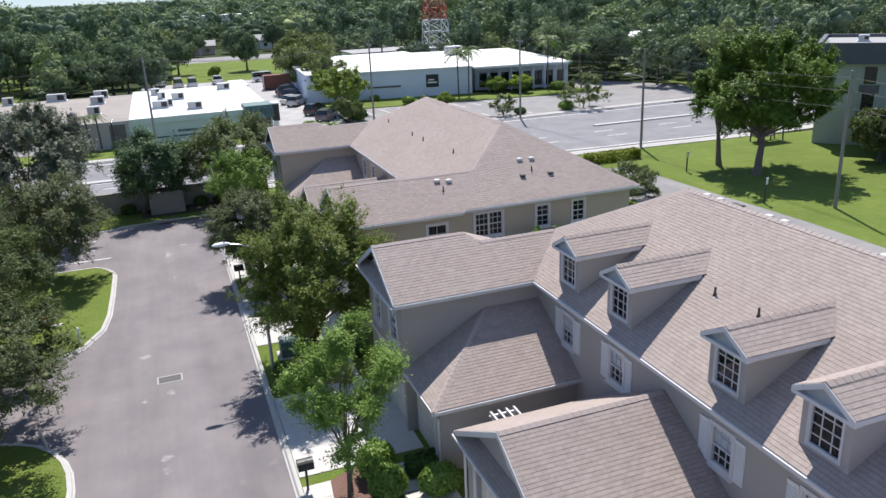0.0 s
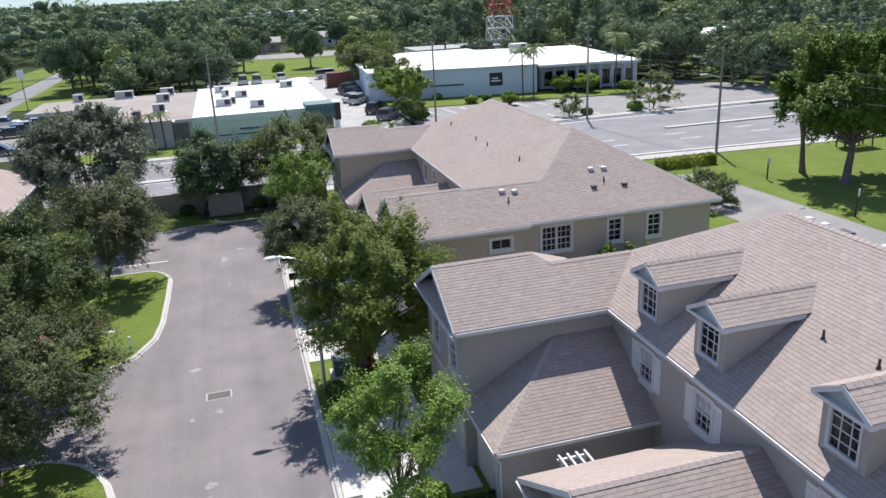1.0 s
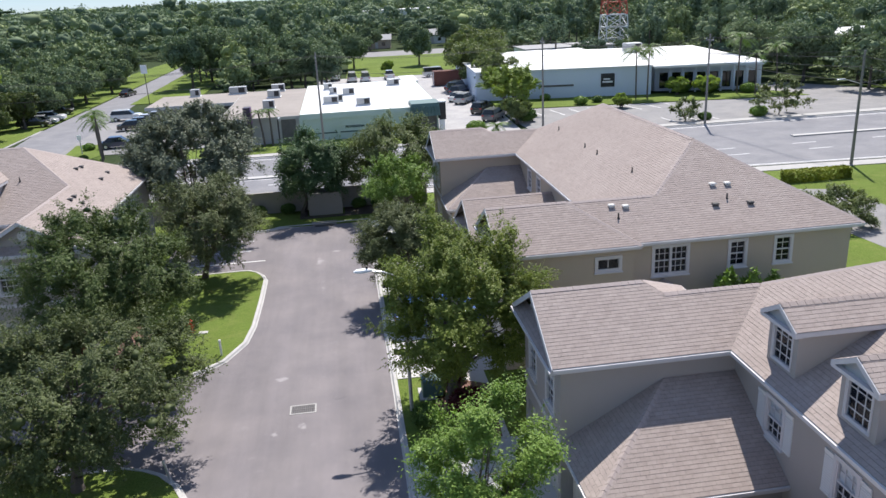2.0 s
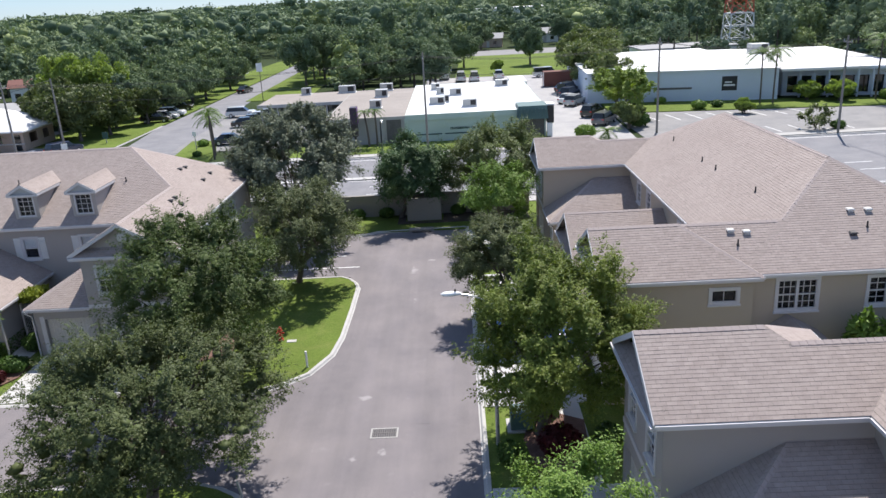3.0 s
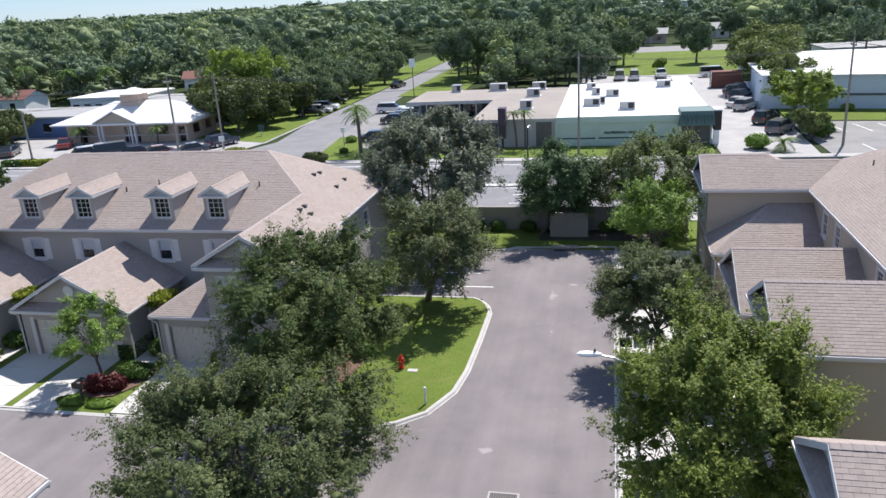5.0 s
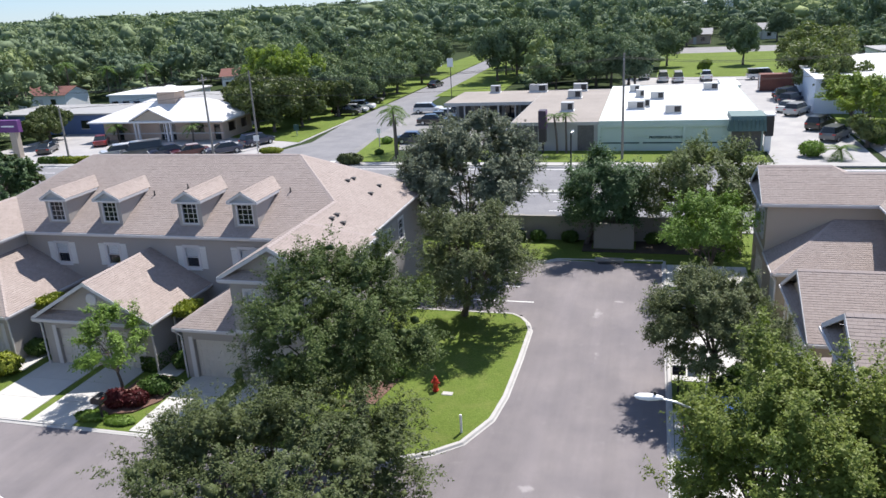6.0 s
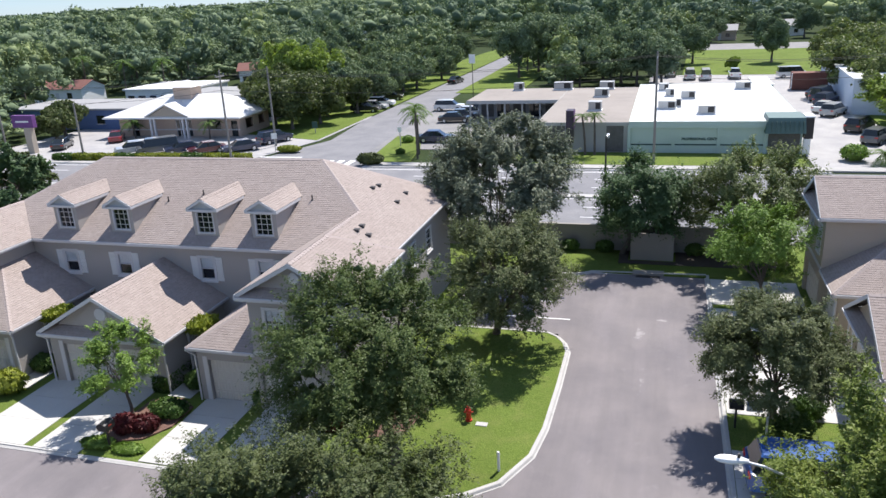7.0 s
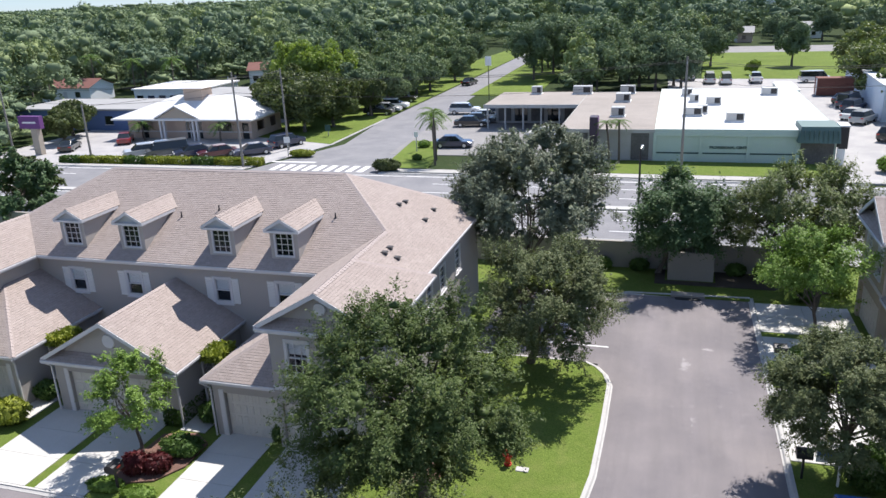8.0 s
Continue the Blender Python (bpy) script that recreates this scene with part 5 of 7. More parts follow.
tree((-12.9, 60.0), 4, 4.3, 3.8, 3.0, 6.7, "oakgrey", 110000, 0.085, 420, 0.18, 2.4, "silvery grey-green oak beside the boundary wall", 9, 0.4, offset=(0.3, 0), dense=0.5, **FINE, twig=0.4, rise=0.3, ragged=0.15)
tree((-5.3, 64.8), 5, 2.8, 2.6, 2.5, 3.8, "cedar", 50000, 0.1, 260, 0.16, 1.4, "dark green bushy tree before the boundary wall", 12, 0.2, offset=(1.3, 0), clump_r=0.22, twig=0.7, rise=0.6, ragged=0.2)
tree((2.6, 63.9), 6, 3.5, 2.9, 2.6, 4.6, "olive", 60000, 0.085, 360, 0.17, 1.8, "spreading olive-green tree before the boundary wall", 14, 0.4, **FINE, twig=0.55, rise=0.4, ragged=0.16)
tree((2.75, 56.7), 7, 2.0, 2.0, 2.2, 3.8, "lime", 30000, 0.075, 140, 0.09, 1.8, "slim bright green young tree beside the driveway", 12, 0.0, clump_r=0.24, offset=(-0.4, 0), twig=0.5, rise=0.7, ragged=0.26, boughs=17)
tree((2.0, 45.2), 8, 2.35, 2.35, 1.8, 3.75, "oakdark", 105000, 0.052, 360, 0.14, 1.8, "grey-green oak between the drive and the tan townhouse", 16, 0.3, offset=(-0.25, -1.1), dense=0.5, **FINE, twig=0.36, rise=0.3, ragged=0.19)
tree((2.3, 32.4), 9, 3.05, 3.1, 3.05, 4.6, "bright", 135000, 0.056, 460, 0.2, 1.8, "large sunlit yellow-green tree beside the street lamp", 20, 0.15, offset=(0.75, -0.75), clump_r=0.17, fill=0.4, low=-0.85, dense=0.42, twig=0.34, rise=0.4, ragged=0.13, bare=0.5)
tree((1.7, 21.1), 10, 1.85, 1.85, 2.45, 3.95, "lime", 34000, 0.055, 120, 0.09, 2.0, "young bright green tree beside the driveway", 18, 0.0, clump_r=0.18, fill=0.45, offset=(0.0, -0.15), twig=0.62, rise=1.1, ragged=0.3, boughs=15)
tree((-25.2, 39.8), 11, 1.55, 1.5, 1.25, 2.75, "lime", 15000, 0.065, 60, 0.07, 1.4, "small thin green tree in the mulched bed", 16, 0.0, clump_r=0.19, fill=0.4, offset=(-0.2, 0), twig=0.45, rise=0.7, ragged=0.26, boughs=17)
tree((-35.4, 39.6), 12, 1.6, 1.6, 1.6, 3.0, "lime", 12000, 0.08, 60, 0.07, 1.5, "small green tree in the front garden", 12, 0.0, clump_r=0.22, fill=0.4, twig=0.45, rise=0.7, ragged=0.22)
tree((-59.8, 68.5), 13, 3.0, 3.0, 3.0, 3.1, "cedar", 22000, 0.17, 110, 0.16, 1.0, "dense dark conifer beyond the grey townhouse", 10, 0.0, clump_r=0.22)
tree((45.6, 55.2), 14, 1.9, 1.9, 2.3, 6.5, "pine", 22000, 0.13, 90, 0.22, 3.6, "slim pine leaning beside a larger one", 12, 0.0, clump_r=0.24, low=-0.6, bark="pinebark", offset=(-1.0, -0.2), group="pines on the lawn", twig=0.55, rise=0.9, ragged=0.2)
tree((45.6, 50.4), 15, 5.2, 5.0, 4.1, 7.2, "pine", 105000, 0.13, 380, 0.3, 4.0, "tall pine with a broad domed crown", 22, 0.0, clump_r=0.18, fill=0.5, low=-0.8, bark="pinebark", offset=(1.85, 1.15), group="pines on the lawn", twig=0.55, rise=0.9, ragged=0.12)
tree((31.9, 50.2), 16, 2.9, 2.0, 1.2, 1.2, "olive", 26000, 0.075, 90, 0.06, 0.5, "low bushy green tree behind the townhouses", 10, 0.0, clump_r=0.22)

# ---- buildings across the road ----
def roof_unit(x, y, z, w=1.6, d=1.2, h=0.9, rz=0.0):
    t = thing("air_conditioner", (x, y, z), "grey metal air conditioning unit on a flat roof", "air conditioner", "rooftop units", rz)
    part("casing", boxed(-w / 2, -d / 2, 0.12, w / 2, d / 2, h), M["metal"], t, bevel=0.03)
    part("fan_grille", boxed(w * 0.05, -d / 2 - 0.012, 0.25, w * 0.42, -d / 2 + 0.01, h - 0.12), M["black"], t, "dark grille")
    part("skid", boxed(-w / 2 - 0.1, -d / 2 - 0.1, 0.0, w / 2 + 0.1, d / 2 + 0.1, 0.12), M["white"], t)
    return t


def flat_roof(parent, x0, y0, x1, y1, z, mat, edge, over=0.25, name="roof"):
    part(name, boxed(x0 - over, y0 - over, z, x1 + over, y1 + over, z + 0.12), M[mat], parent)
    for q in ((x0 - over, y0 - over - 0.05, x1 + over, y0 - over), (x0 - over, y1 + over, x1 + over, y1 + over + 0.05), (x0 - over - 0.05, y0 - over, x0 - over, y1 + over), (x1 + over, y0 - over, x1 + over + 0.05, y1 + over)):
        part("roof_edge", boxed(q[0], q[1], z - 0.22, q[2], q[3], z + 0.16), M[edge], parent)


def letters(text, parent, at, rz, size, mat):
    cu = bpy.data.curves.new("letters", "FONT")
    cu.body, cu.size, cu.extrude, cu.align_x = text, size, 0.03, "CENTER"
    cu.offset = 0.012
    cu.materials.append(mat)
    ob = new("letters", cu)
    ob.parent = parent
    ob.matrix_local = pose(*at, 90, 0, rz)
    return ob


# mint building
mint = thing("mint_building", (0, 0, 0), "low mint green office block with a white flat roof", "building")
X0, X1, Y0, Y1, Z = -6.4, 10.6, 98.4, 130.4, 3.25
part("wall", boxed(X0, Y0, 0, X1, Y1, Z), M["mint"], mint)
flat_roof(mint, X0, Y0, X1, Y1, Z, "whiteroof", "mint", 0.1)
for k in range(4):
    c = X0 - 0.1 + k * 4.55
    part("pilaster", boxed(c - 0.16, Y0 - 0.18, 0, c + 0.16, Y0 - 0.002, Z - 0.25), M["mint"], mint)
part("header", boxed(X0, Y0 - 0.2, Z - 0.55, X1 - 3.4, Y0 - 0.004, Z - 0.22), M["mint"], mint)
for k in range(3):
    c = X0 + 0.08 + k * 4.55
    part("stripe", boxed(c + 0.02, Y0 - 0.03, 0.85, c + 4.2, Y0 - 0.003, 1.0), M["tealtext"], mint, "dark teal stripe")
letters("PROFESSIONAL CENTER", mint, (0.85, Y0 - 0.03, 1.42), 0, 0.36, M["tealtext"])
man = MB()
man.hexa(((6.95, Y0 - 1.2, 2.3), (10.75, Y0 - 1.2, 2.3), (10.75, Y0 + 3.0, 2.3), (6.95, Y0 + 3.0, 2.3), (7.2, Y0 - 0.85, 3.85), (10.65, Y0 - 0.85, 3.85), (10.65, Y0 + 3.0, 3.85), (7.2, Y0 + 3.0, 3.85)))
part("mansard", man, M["teal"], mint, "dark teal metal mansard over the entrance")
for k in range(9):
    part("seam", boxed(7.1 + k * 0.42, Y0 - 1.22, 2.32, 7.14 + k * 0.42, Y0 - 0.9, 3.5), M["teal"], mint)
part("entrance", boxed(7.4, Y0 - 0.06, 0, 10.4, Y0 - 0.003, 2.3), M["darkpanel"], mint, "dark pebble entrance panel")
part("rear_wing", boxed(9.0, Y1, 0, 11.4, Y1 + 9, 3.0), M["mint"], mint)
part("rear_roof", boxed(8.9, Y1, 3.0, 11.5, Y1 + 9.1, 3.15), M["whiteroof"], mint)
sgn = thing("pylon_sign", (11.05, 98.3, 0), "black blank sign board on a white post by the mint building", "sign")
part("post", boxed(-0.35, -0.2, 0, 0.3, 0.2, 1.6), M["white"], sgn)
part("board", boxed(-0.3, -0.15, 1.6, 0.5, 1.7, 3.75), M["black"], sgn, bevel=0.03)
part("board_cap", boxed(-0.36, -0.2, 3.75, 0.56, 1.75, 3.9), M["white"], sgn)
for x, y, w, d in ((-2.7, 107.2, 2.0, 1.3), (-1.7, 108.7, 1.2, 1.0), (-0.2, 115.6, 1.7, 1.2), (1.5, 103.4, 1.8, 1.2), (-3.2, 123.5, 1.3, 1.2), (-2.4, 117.8, 1.1, 1.0), (6.9, 124.0, 1.9, 1.3)):
    roof_unit(x, y, Z + 0.12, w, d, 1.0)
# tan block
tan = thing("tan_block", (0, 0, 0), "low grey block with a tan gravel roof and dark panels", "building")
part("wall", boxed(-16.3, 98.6, 0, -6.55, 128.2, 3.14), M["greyblock"], tan)
part("rear_wall", boxed(-28.6, 121.5, 0, -16.3, 128.7, 3.14), M["greyblock"], tan)
flat_roof(tan, -16.3, 98.6, -6.55, 128.2, 3.15, "tanroof", "greyblock", 0.12)
part("porch_roof", boxed(-29.0, 116.3, 3.0, -16.45, 129.0, 3.27), M["tanroof"], tan)
part("porch_edge", boxed(-29.05, 116.2, 2.85, -16.4, 116.3, 3.3), M["greyblock"], tan)
for x0, x1 in ((-16.0, -13.4), (-8.9, -7.1)):
    part("pebble_panel", boxed(x0, 98.52, 0.1, x1, 98.597, 2.92), M["darkpanel"], tan, "dark pebble panel")
for k in range(6):
    part("porch_post", boxed(-28.7 + k * 2.4, 116.5, 0, -28.5 + k * 2.4, 116.7, 3.0), M["greyblock"], tan)
for k in range(5):
    part("shopfront", boxed(-28.2 + k * 2.3, 121.42, 0.3, -26.4 + k * 2.3, 121.49, 2.7), M["carglass"] if k % 2 else M["darkpanel"], tan, "dark shopfront glazing")
for x, y, w, d in ((-11.1, 119.2, 1.8, 1.6), (-10.9, 107.2, 1.5, 1.2), (-23.7, 127.0, 1.4, 1.2), (-17.2, 127.0, 2.6, 1.3), (-11.0, 127.0, 2.0, 1.2)):
    roof_unit(x, y, 3.27, w, d, 1.1)
ps = thing("pole_sign", (-12.6, 96.9, 0), "dark purple blank sign box on a tall black post", "sign")
part("post", boxed(-0.12, -0.12, 0, 0.12, 0.12, 3.4), M["iron"], ps)
part("sign_box", boxed(-0.42, -0.5, 2.9, 0.4, 0.9, 4.9), M["signdark"], ps, bevel=0.03)
part("sign_side", boxed(0.402, -0.45, 2.95, 0.43, 0.85, 4.85), M["purple"], ps, "pale purple side face")
part("lower_box", boxed(-0.4, -0.4, 1.4, 0.36, 0.7, 2.88), M["black"], ps)

# white-roofed office
off = thing("brick_office", (0, 0, 0), "low tan brick office with a bright white hipped roof and cupola", "building")
OX0, OX1, OY0, OY1, OZ = -78.6, -59.0, 107.4, 115.6, 3.0
ow = MB()
wall_cells(ow, "u", OX0, OX1, OY0, OY0 + 0.25, 0, OZ, [(-76.6, -75.4, -0.01, 2.2), (-69.2, -66.6, -0.01, 2.4), (-64.2, -62.0, 0.9, 2.2), (-60.4, -59.4, -0.01, 2.2)])
wall_cells(ow, "v", OY0 + 0.25, OY1, OX0, OX0 + 0.25, 0, OZ, [])
wall_cells(ow, "v", OY0 + 0.25, OY1, OX1 - 0.25, OX1, 0, OZ, [(109, 111, 0.9, 2.2), (112.6, 114.2, 0.9, 2.2)])
wall_cells(ow, "u", OX0 + 0.25, OX1 - 0.25, OY1 - 0.25, OY1, 0, OZ, [])
part("wall", ow, M["brickwall"], off)
part("plinth_band", boxed(OX0 - 0.02, OY0 - 0.04, 0.9, OX1 + 0.02, OY0 - 0.003, 1.05), M["trim"], off)
for x0, x1, z0, z1 in ((-76.6, -75.4, 0, 2.2), (-64.2, -62.0, 0.9, 2.2), (-60.4, -59.4, 0, 2.2)):
    part("window_pane", boxed(x0, OY0 + 0.1, z0, x1, OY0 + 0.13, z1), M["carglass"], off)
dd = MB()
for k in range(4):
    x = -69.2 + 2.6 * k / 4
    dd.box(x, OY0 + 0.08, 0, x + 0.07, OY0 + 0.14, 2.4)
    dd.box(x + 0.58, OY0 + 0.08, 0, x + 0.65, OY0 + 0.14, 2.4)
    dd.box(x + 0.07, OY0 + 0.08, 1.0, x + 0.58, OY0 + 0.14, 1.12)
    dd.box(x + 0.07, OY0 + 0.08, 2.3, x + 0.58, OY0 + 0.14, 2.4)
part("door_frames", dd, M["trim"], off, "white glazed doors")
part("door_pane", boxed(-69.2, OY0 + 0.1, 0, -66.6, OY0 + 0.12, 2.4), M["carglass"], off)
rf = MB()
ex0, ex1, ey0, ey1 = OX0 - 1.2, OX1 + 1.2, OY0 - 1.9, OY1 + 1.2
ez, rzz = 2.95, 5.5
mx = (ex0 + ex1) / 2
rf.poly([(ex0, ey0, ez), (ex1, ey0, ez), (-63.6, 111.2, rzz), (-72.4, 111.2, rzz)])
rf.poly([(ex1, ey1, ez), (ex0, ey1, ez), (-72.4, 111.2, rzz), (-63.6, 111.2, rzz)])
rf.poly([(ex1, ey0, ez), (ex1, ey1, ez), (-63.6, 111.2, rzz)])
rf.poly([(ex0, ey1, ez), (ex0, ey0, ez), (-72.4, 111.2, rzz)])
rf.poly([(ex0, ey0, ez - 0.2), (ex0, ey1, ez - 0.2), (ex1, ey1, ez - 0.2), (ex1, ey0, ez - 0.2)])
for a, b_ in (((ex0, ey0), (ex1, ey0)), ((ex1, ey0), (ex1, ey1)), ((ex0, ey1), (ex0, ey0))):
    rf.poly([(*a, ez - 0.2), (*b_, ez - 0.2), (*b_, ez), (*a, ez)])
part("roof", rf, M["whiteroof"], off, "bright white coated hipped roof")
gbl = MB()
gc = -69.2
gbl.poly([(gc - 3.1, ey0 + 0.25, ez + 0.1), (gc + 3.1, ey0 + 0.25, ez + 0.1), (gc, ey0 + 0.25, ez + 1.62)])
part("porch_gable", gbl, M["stucco_tan"], off, "tan porch gable")
gr = MB()
for s in (-1, 1):
    gr.hexa(((gc + s * 3.5, ey0 - 0.1, ez + 0.05), (gc, ey0 - 0.1, ez + 1.7), (gc, ey0 + 4.6, ez + 1.7), (gc + s * 3.5, ey0 + 1.4, ez + 0.05), (gc + s * 3.5, ey0 - 0.1, ez + 0.21), (gc, ey0 - 0.1, ez + 1.86), (gc, ey0 + 4.6, ez + 1.86), (gc + s * 3.5, ey0 + 1.4, ez + 0.21)))
part("porch_roof", gr, M["whiteroof"], off)
for x in (gc - 2.9, gc - 2.3, gc + 2.3, gc + 2.9):
    part("porch_column", boxed(x - 0.13, ey0 + 0.2, 0, x + 0.13, ey0 + 0.46, ez - 0.2), M["trim"], off)
part("cupola", boxed(-70.5, 109.8, 4.6, -67.6, 112.4, 6.6), M["brickwall"], off, "square brick cupola")
cp = MB()
cp.hexa(((-71.1, 109.2, 6.6), (-67.0, 109.2, 6.6), (-67.0, 113.0, 6.6), (-71.1, 113.0, 6.6), (-69.4, 110.9, 7.4), (-68.7, 110.9, 7.4), (-68.7, 111.3, 7.4), (-69.4, 111.3, 7.4)))
part("cupola_roof", cp, M["whiteroof"], off)


def block(name, x0, y0, x1, y1, h, wall, roof, label, wins=0, rz=0.0):
    """A plain low building with a roof slab, edge and a row of windows on its near side."""
    t = thing(name, ((x0 + x1) / 2, (y0 + y1) / 2, 0), label, "building", "", rz)
    w, d = (x1 - x0) / 2, (y1 - y0) / 2
    part("wall", boxed(-w, -d, 0, w, d, h), M[wall], t)
    part("roof", boxed(-w - 0.3, -d - 0.3, h, w + 0.3, d + 0.3, h + 0.25), M[roof], t)
    for k in range(wins):
        c = -w + 2 * w * (k + 0.5) / wins
        part("window_pane", boxed(c - 0.7, -d - 0.03, h * 0.3, c + 0.7, -d - 0.003, h * 0.72), M["carglass"], t)
        part("window_sill", boxed(c - 0.8, -d - 0.1, h * 0.3 - 0.1, c + 0.8, -d - 0.003, h * 0.3), M["trim"], t)
    return t


def cottage(x, y, w, d, h, rise, wall, roof, label, rz=0.0):
    t = thing("house", (x, y, 0), label, "house", "houses among the trees", rz)
    part("wall", boxed(-w / 2, -d / 2, 0, w / 2, d / 2, h), M[wall], t)
    r = MB()
    o = 0.5
    r.poly([(-w / 2 - o, -d / 2 - o, h), (w / 2 + o, -d / 2 - o, h), (w / 2 + o, 0, h + rise), (-w / 2 - o, 0, h + rise)])
    r.poly([(w / 2 + o, d / 2 + o, h), (-w / 2 - o, d / 2 + o, h), (-w / 2 - o, 0, h + rise), (w / 2 + o, 0, h + rise)])
    part("roof", r, M[roof], t)
    for s in (-1, 1):
        gbm = MB()
        gbm.poly([(s * w / 2, -d / 2, h), (s * w / 2, d / 2, h), (s * w / 2, 0, h + rise * 0.94)])
        part("gable", gbm, M[wall], t)
    for k in (-1, 1):
        part("window_pane", boxed(k * w / 4 - 0.6, -d / 2 - 0.03, 0.9, k * w / 4 + 0.6, -d / 2 - 0.003, 2.0), M["carglass"], t)
    part("door", boxed(-0.45, -d / 2 - 0.04, 0, 0.45, -d / 2 - 0.003, 2.0), M["trim"], t)
    return t


block("warehouse", -98, 134, -84, 146, 3.4, "white", "whiteroof", "long white low building behind the brick office", 6)
block("shop_building", -104, 113, -79, 124, 3.0, "shopblue", "greyroof", "low blue shop with a pale flat roof", 5)
block("rear_shop", -82, 125, -67, 137, 3.2, "white", "greyroof", "white shop with a grey flat roof behind the brick office", 3)
cottage(-122, 147, 12, 7, 2.8, 1.5, "white", "redroof", "small white house with a red roof among trees")
cottage(-93.5, 173, 5.5, 7, 3.2, 1.5, "white", "redroof", "white house with a red-brown roof among trees", 20)
cottage(-89.5, 175, 7, 5, 3.0, 1.8, "white", "greyroof", "white house with a grey roof among trees", 10)
cottage(-62, 210, 13, 8, 3.0, 1.6, "white", "greyroof", "pale house beside the side street", -5)
cottage(31, 276, 10, 7, 3.0, 1.8, "white", "greyroof", "pale house beyond the open field", 8)
cottage(12, 266, 9, 7, 2.8, 1.6, "brickwall", "greyroof", "brown house beyond the open field", -6)
cottage(112, 165, 14, 9, 3.2, 1.8, "white", "whiteroof", "white house half hidden by trees", 10)
cottage(95, 150, 12, 8, 3.0, 1.6, "white", "greyroof", "pale house half hidden by trees", -12)
block("field_building", 40, 172, 60, 184, 3.6, "white", "greyroof", "low pale building at the edge of the field", 4)
block("far_building", -150, 300, -120, 320, 5, "white", "whiteroof", "far white building over the trees", 5)
block("far_building", 10, 420, 50, 440, 9, "white", "whiteroof", "far white building over the trees", 5)

# long white building with a bent front
lw = thing("white_building", (0, 0, 0), "long low white commercial building with a white roof", "building")
front = [(20.0, 123.4), (46.5, 117.6), (48.5, 121.0), (63.5, 116.2)]
b = MB()
b.prism([front[0], front[1], (47.4, 158), (22, 158)], 0, 4.45)
part("wall", b, M["bluewall"], lw)
b = MB()
b.prism([front[2], front[3], (68, 150), (47.4, 156)], 0, 4.0)
part("wing_wall", b, M["bluewall"], lw)
b = MB()
b.prism([(19.8, 123.1), (46.7, 117.2), (47.6, 158.3), (21.8, 158.3)], 4.45, 4.6)
part("roof", b, M["whiteroof"], lw, "white coated roof")
b = MB()
b.prism([(46.72, 117.3), (63.9, 115.0), (68.3, 150.2), (47.62, 156)], 4.0, 4.35)
part("wing_roof", b, M["whiteroof"], lw)
d = (Vector(front[1]) - Vector(front[0])).normalized()
ang = math.degrees(math.atan2(d.y, d.x))
for nm, s0, s1, z0, z1, mt, lb in (("stripe", 9.8, 15.2, 1.82, 2.1, "darkpanel", "dark stripe"), ("sign_board", 19.4, 21.5, 1.5, 3.55, "black", "dark sign board"), ("sign_bar", 19.65, 21.2, 2.15, 2.4, "white", "white bar"), ("sign_bar", 19.8, 20.8, 2.6, 2.8, "white", "white bar")):
    q = part(nm, boxed(s0, -0.12 if nm == "sign_bar" else -0.08, z0, s1, -0.004, z1), M[mt], lw, lb)
    q.matrix_local = pose(front[0][0], front[0][1], 0, 0, 0, ang)
d2 = (Vector(front[3]) - Vector(front[2])).normalized()
ang2 = math.degrees(math.atan2(d2.y, d2.x))
for k in range(8):
    q = part("shopfront", boxed(0.7 + k * 1.9, -0.06, 0.5, 2.0 + k * 1.9, -0.004, 2.9), M["carglass"], lw, "dark shop window")
    q.matrix_local = pose(front[2][0], front[2][1], 0, 0, 0, ang2)
    q = part("shop_post", boxed(2.1 + k * 1.9, -1.8, 0.0, 2.35 + k * 1.9, -1.55, 4.0), M["bluewall"], lw)
    q.matrix_local = pose(front[2][0], front[2][1], 0, 0, 0, ang2)
q = part("awning", boxed(0.2, -2.0, 3.9, 16, -0.002, 4.28), M["bluewall"], lw)
q.matrix_local = pose(front[2][0], front[2][1], 0, 0, 0, ang2)
for x, y, w, dd_ in ((53.3, 143.5, 3, 2.4),):
    roof_unit(x, y, 4.55, w, dd_, 1.5)

# large block at the edge of the lawn
bb = thing("apartment_block", (59.9, 58.4, 0), "three-storey pale green block with a dark grey metal parapet", "building", rz=-49)
aw = MB()
wall_cells(aw, "u", 0, 26, 0, 0.3, 0, 8.1, [(4.0 + 7 * k, 5.1 + 7 * k, z, z + 1.7) for k in range(3) for z in (0.9, 3.5, 6.1)])
part("front_wall", aw.weld(), M["greenstucco"], bb)
part("side_wall", boxed(0, 0.3, 0, 0.3, 12, 8.1), M["greenstucco"], bb)
part("back_wall", boxed(0.3, 11.7, 0, 26, 12, 8.1), M["greenstucco"], bb)
for k in range(3):
    for z in (0.9, 3.5, 6.1):
        part("window_pane", boxed(4.0 + 7 * k, 0.12, z, 5.1 + 7 * k, 0.16, z + 1.7), M["carglass"], bb)
    for z in (2.65, 5.25):
        part("spandrel", boxed(3.66 + 7 * k, -0.06, z, 5.44 + 7 * k, -0.004, z + 0.8), M["darkpanel"], bb, "brown pebble panel")
    for s in (3.45, 5.45):
        part("fin", boxed(s + 7 * k, -0.2, 0, s + 0.2 + 7 * k, -0.004, 8.1), M["greenstucco"], bb)
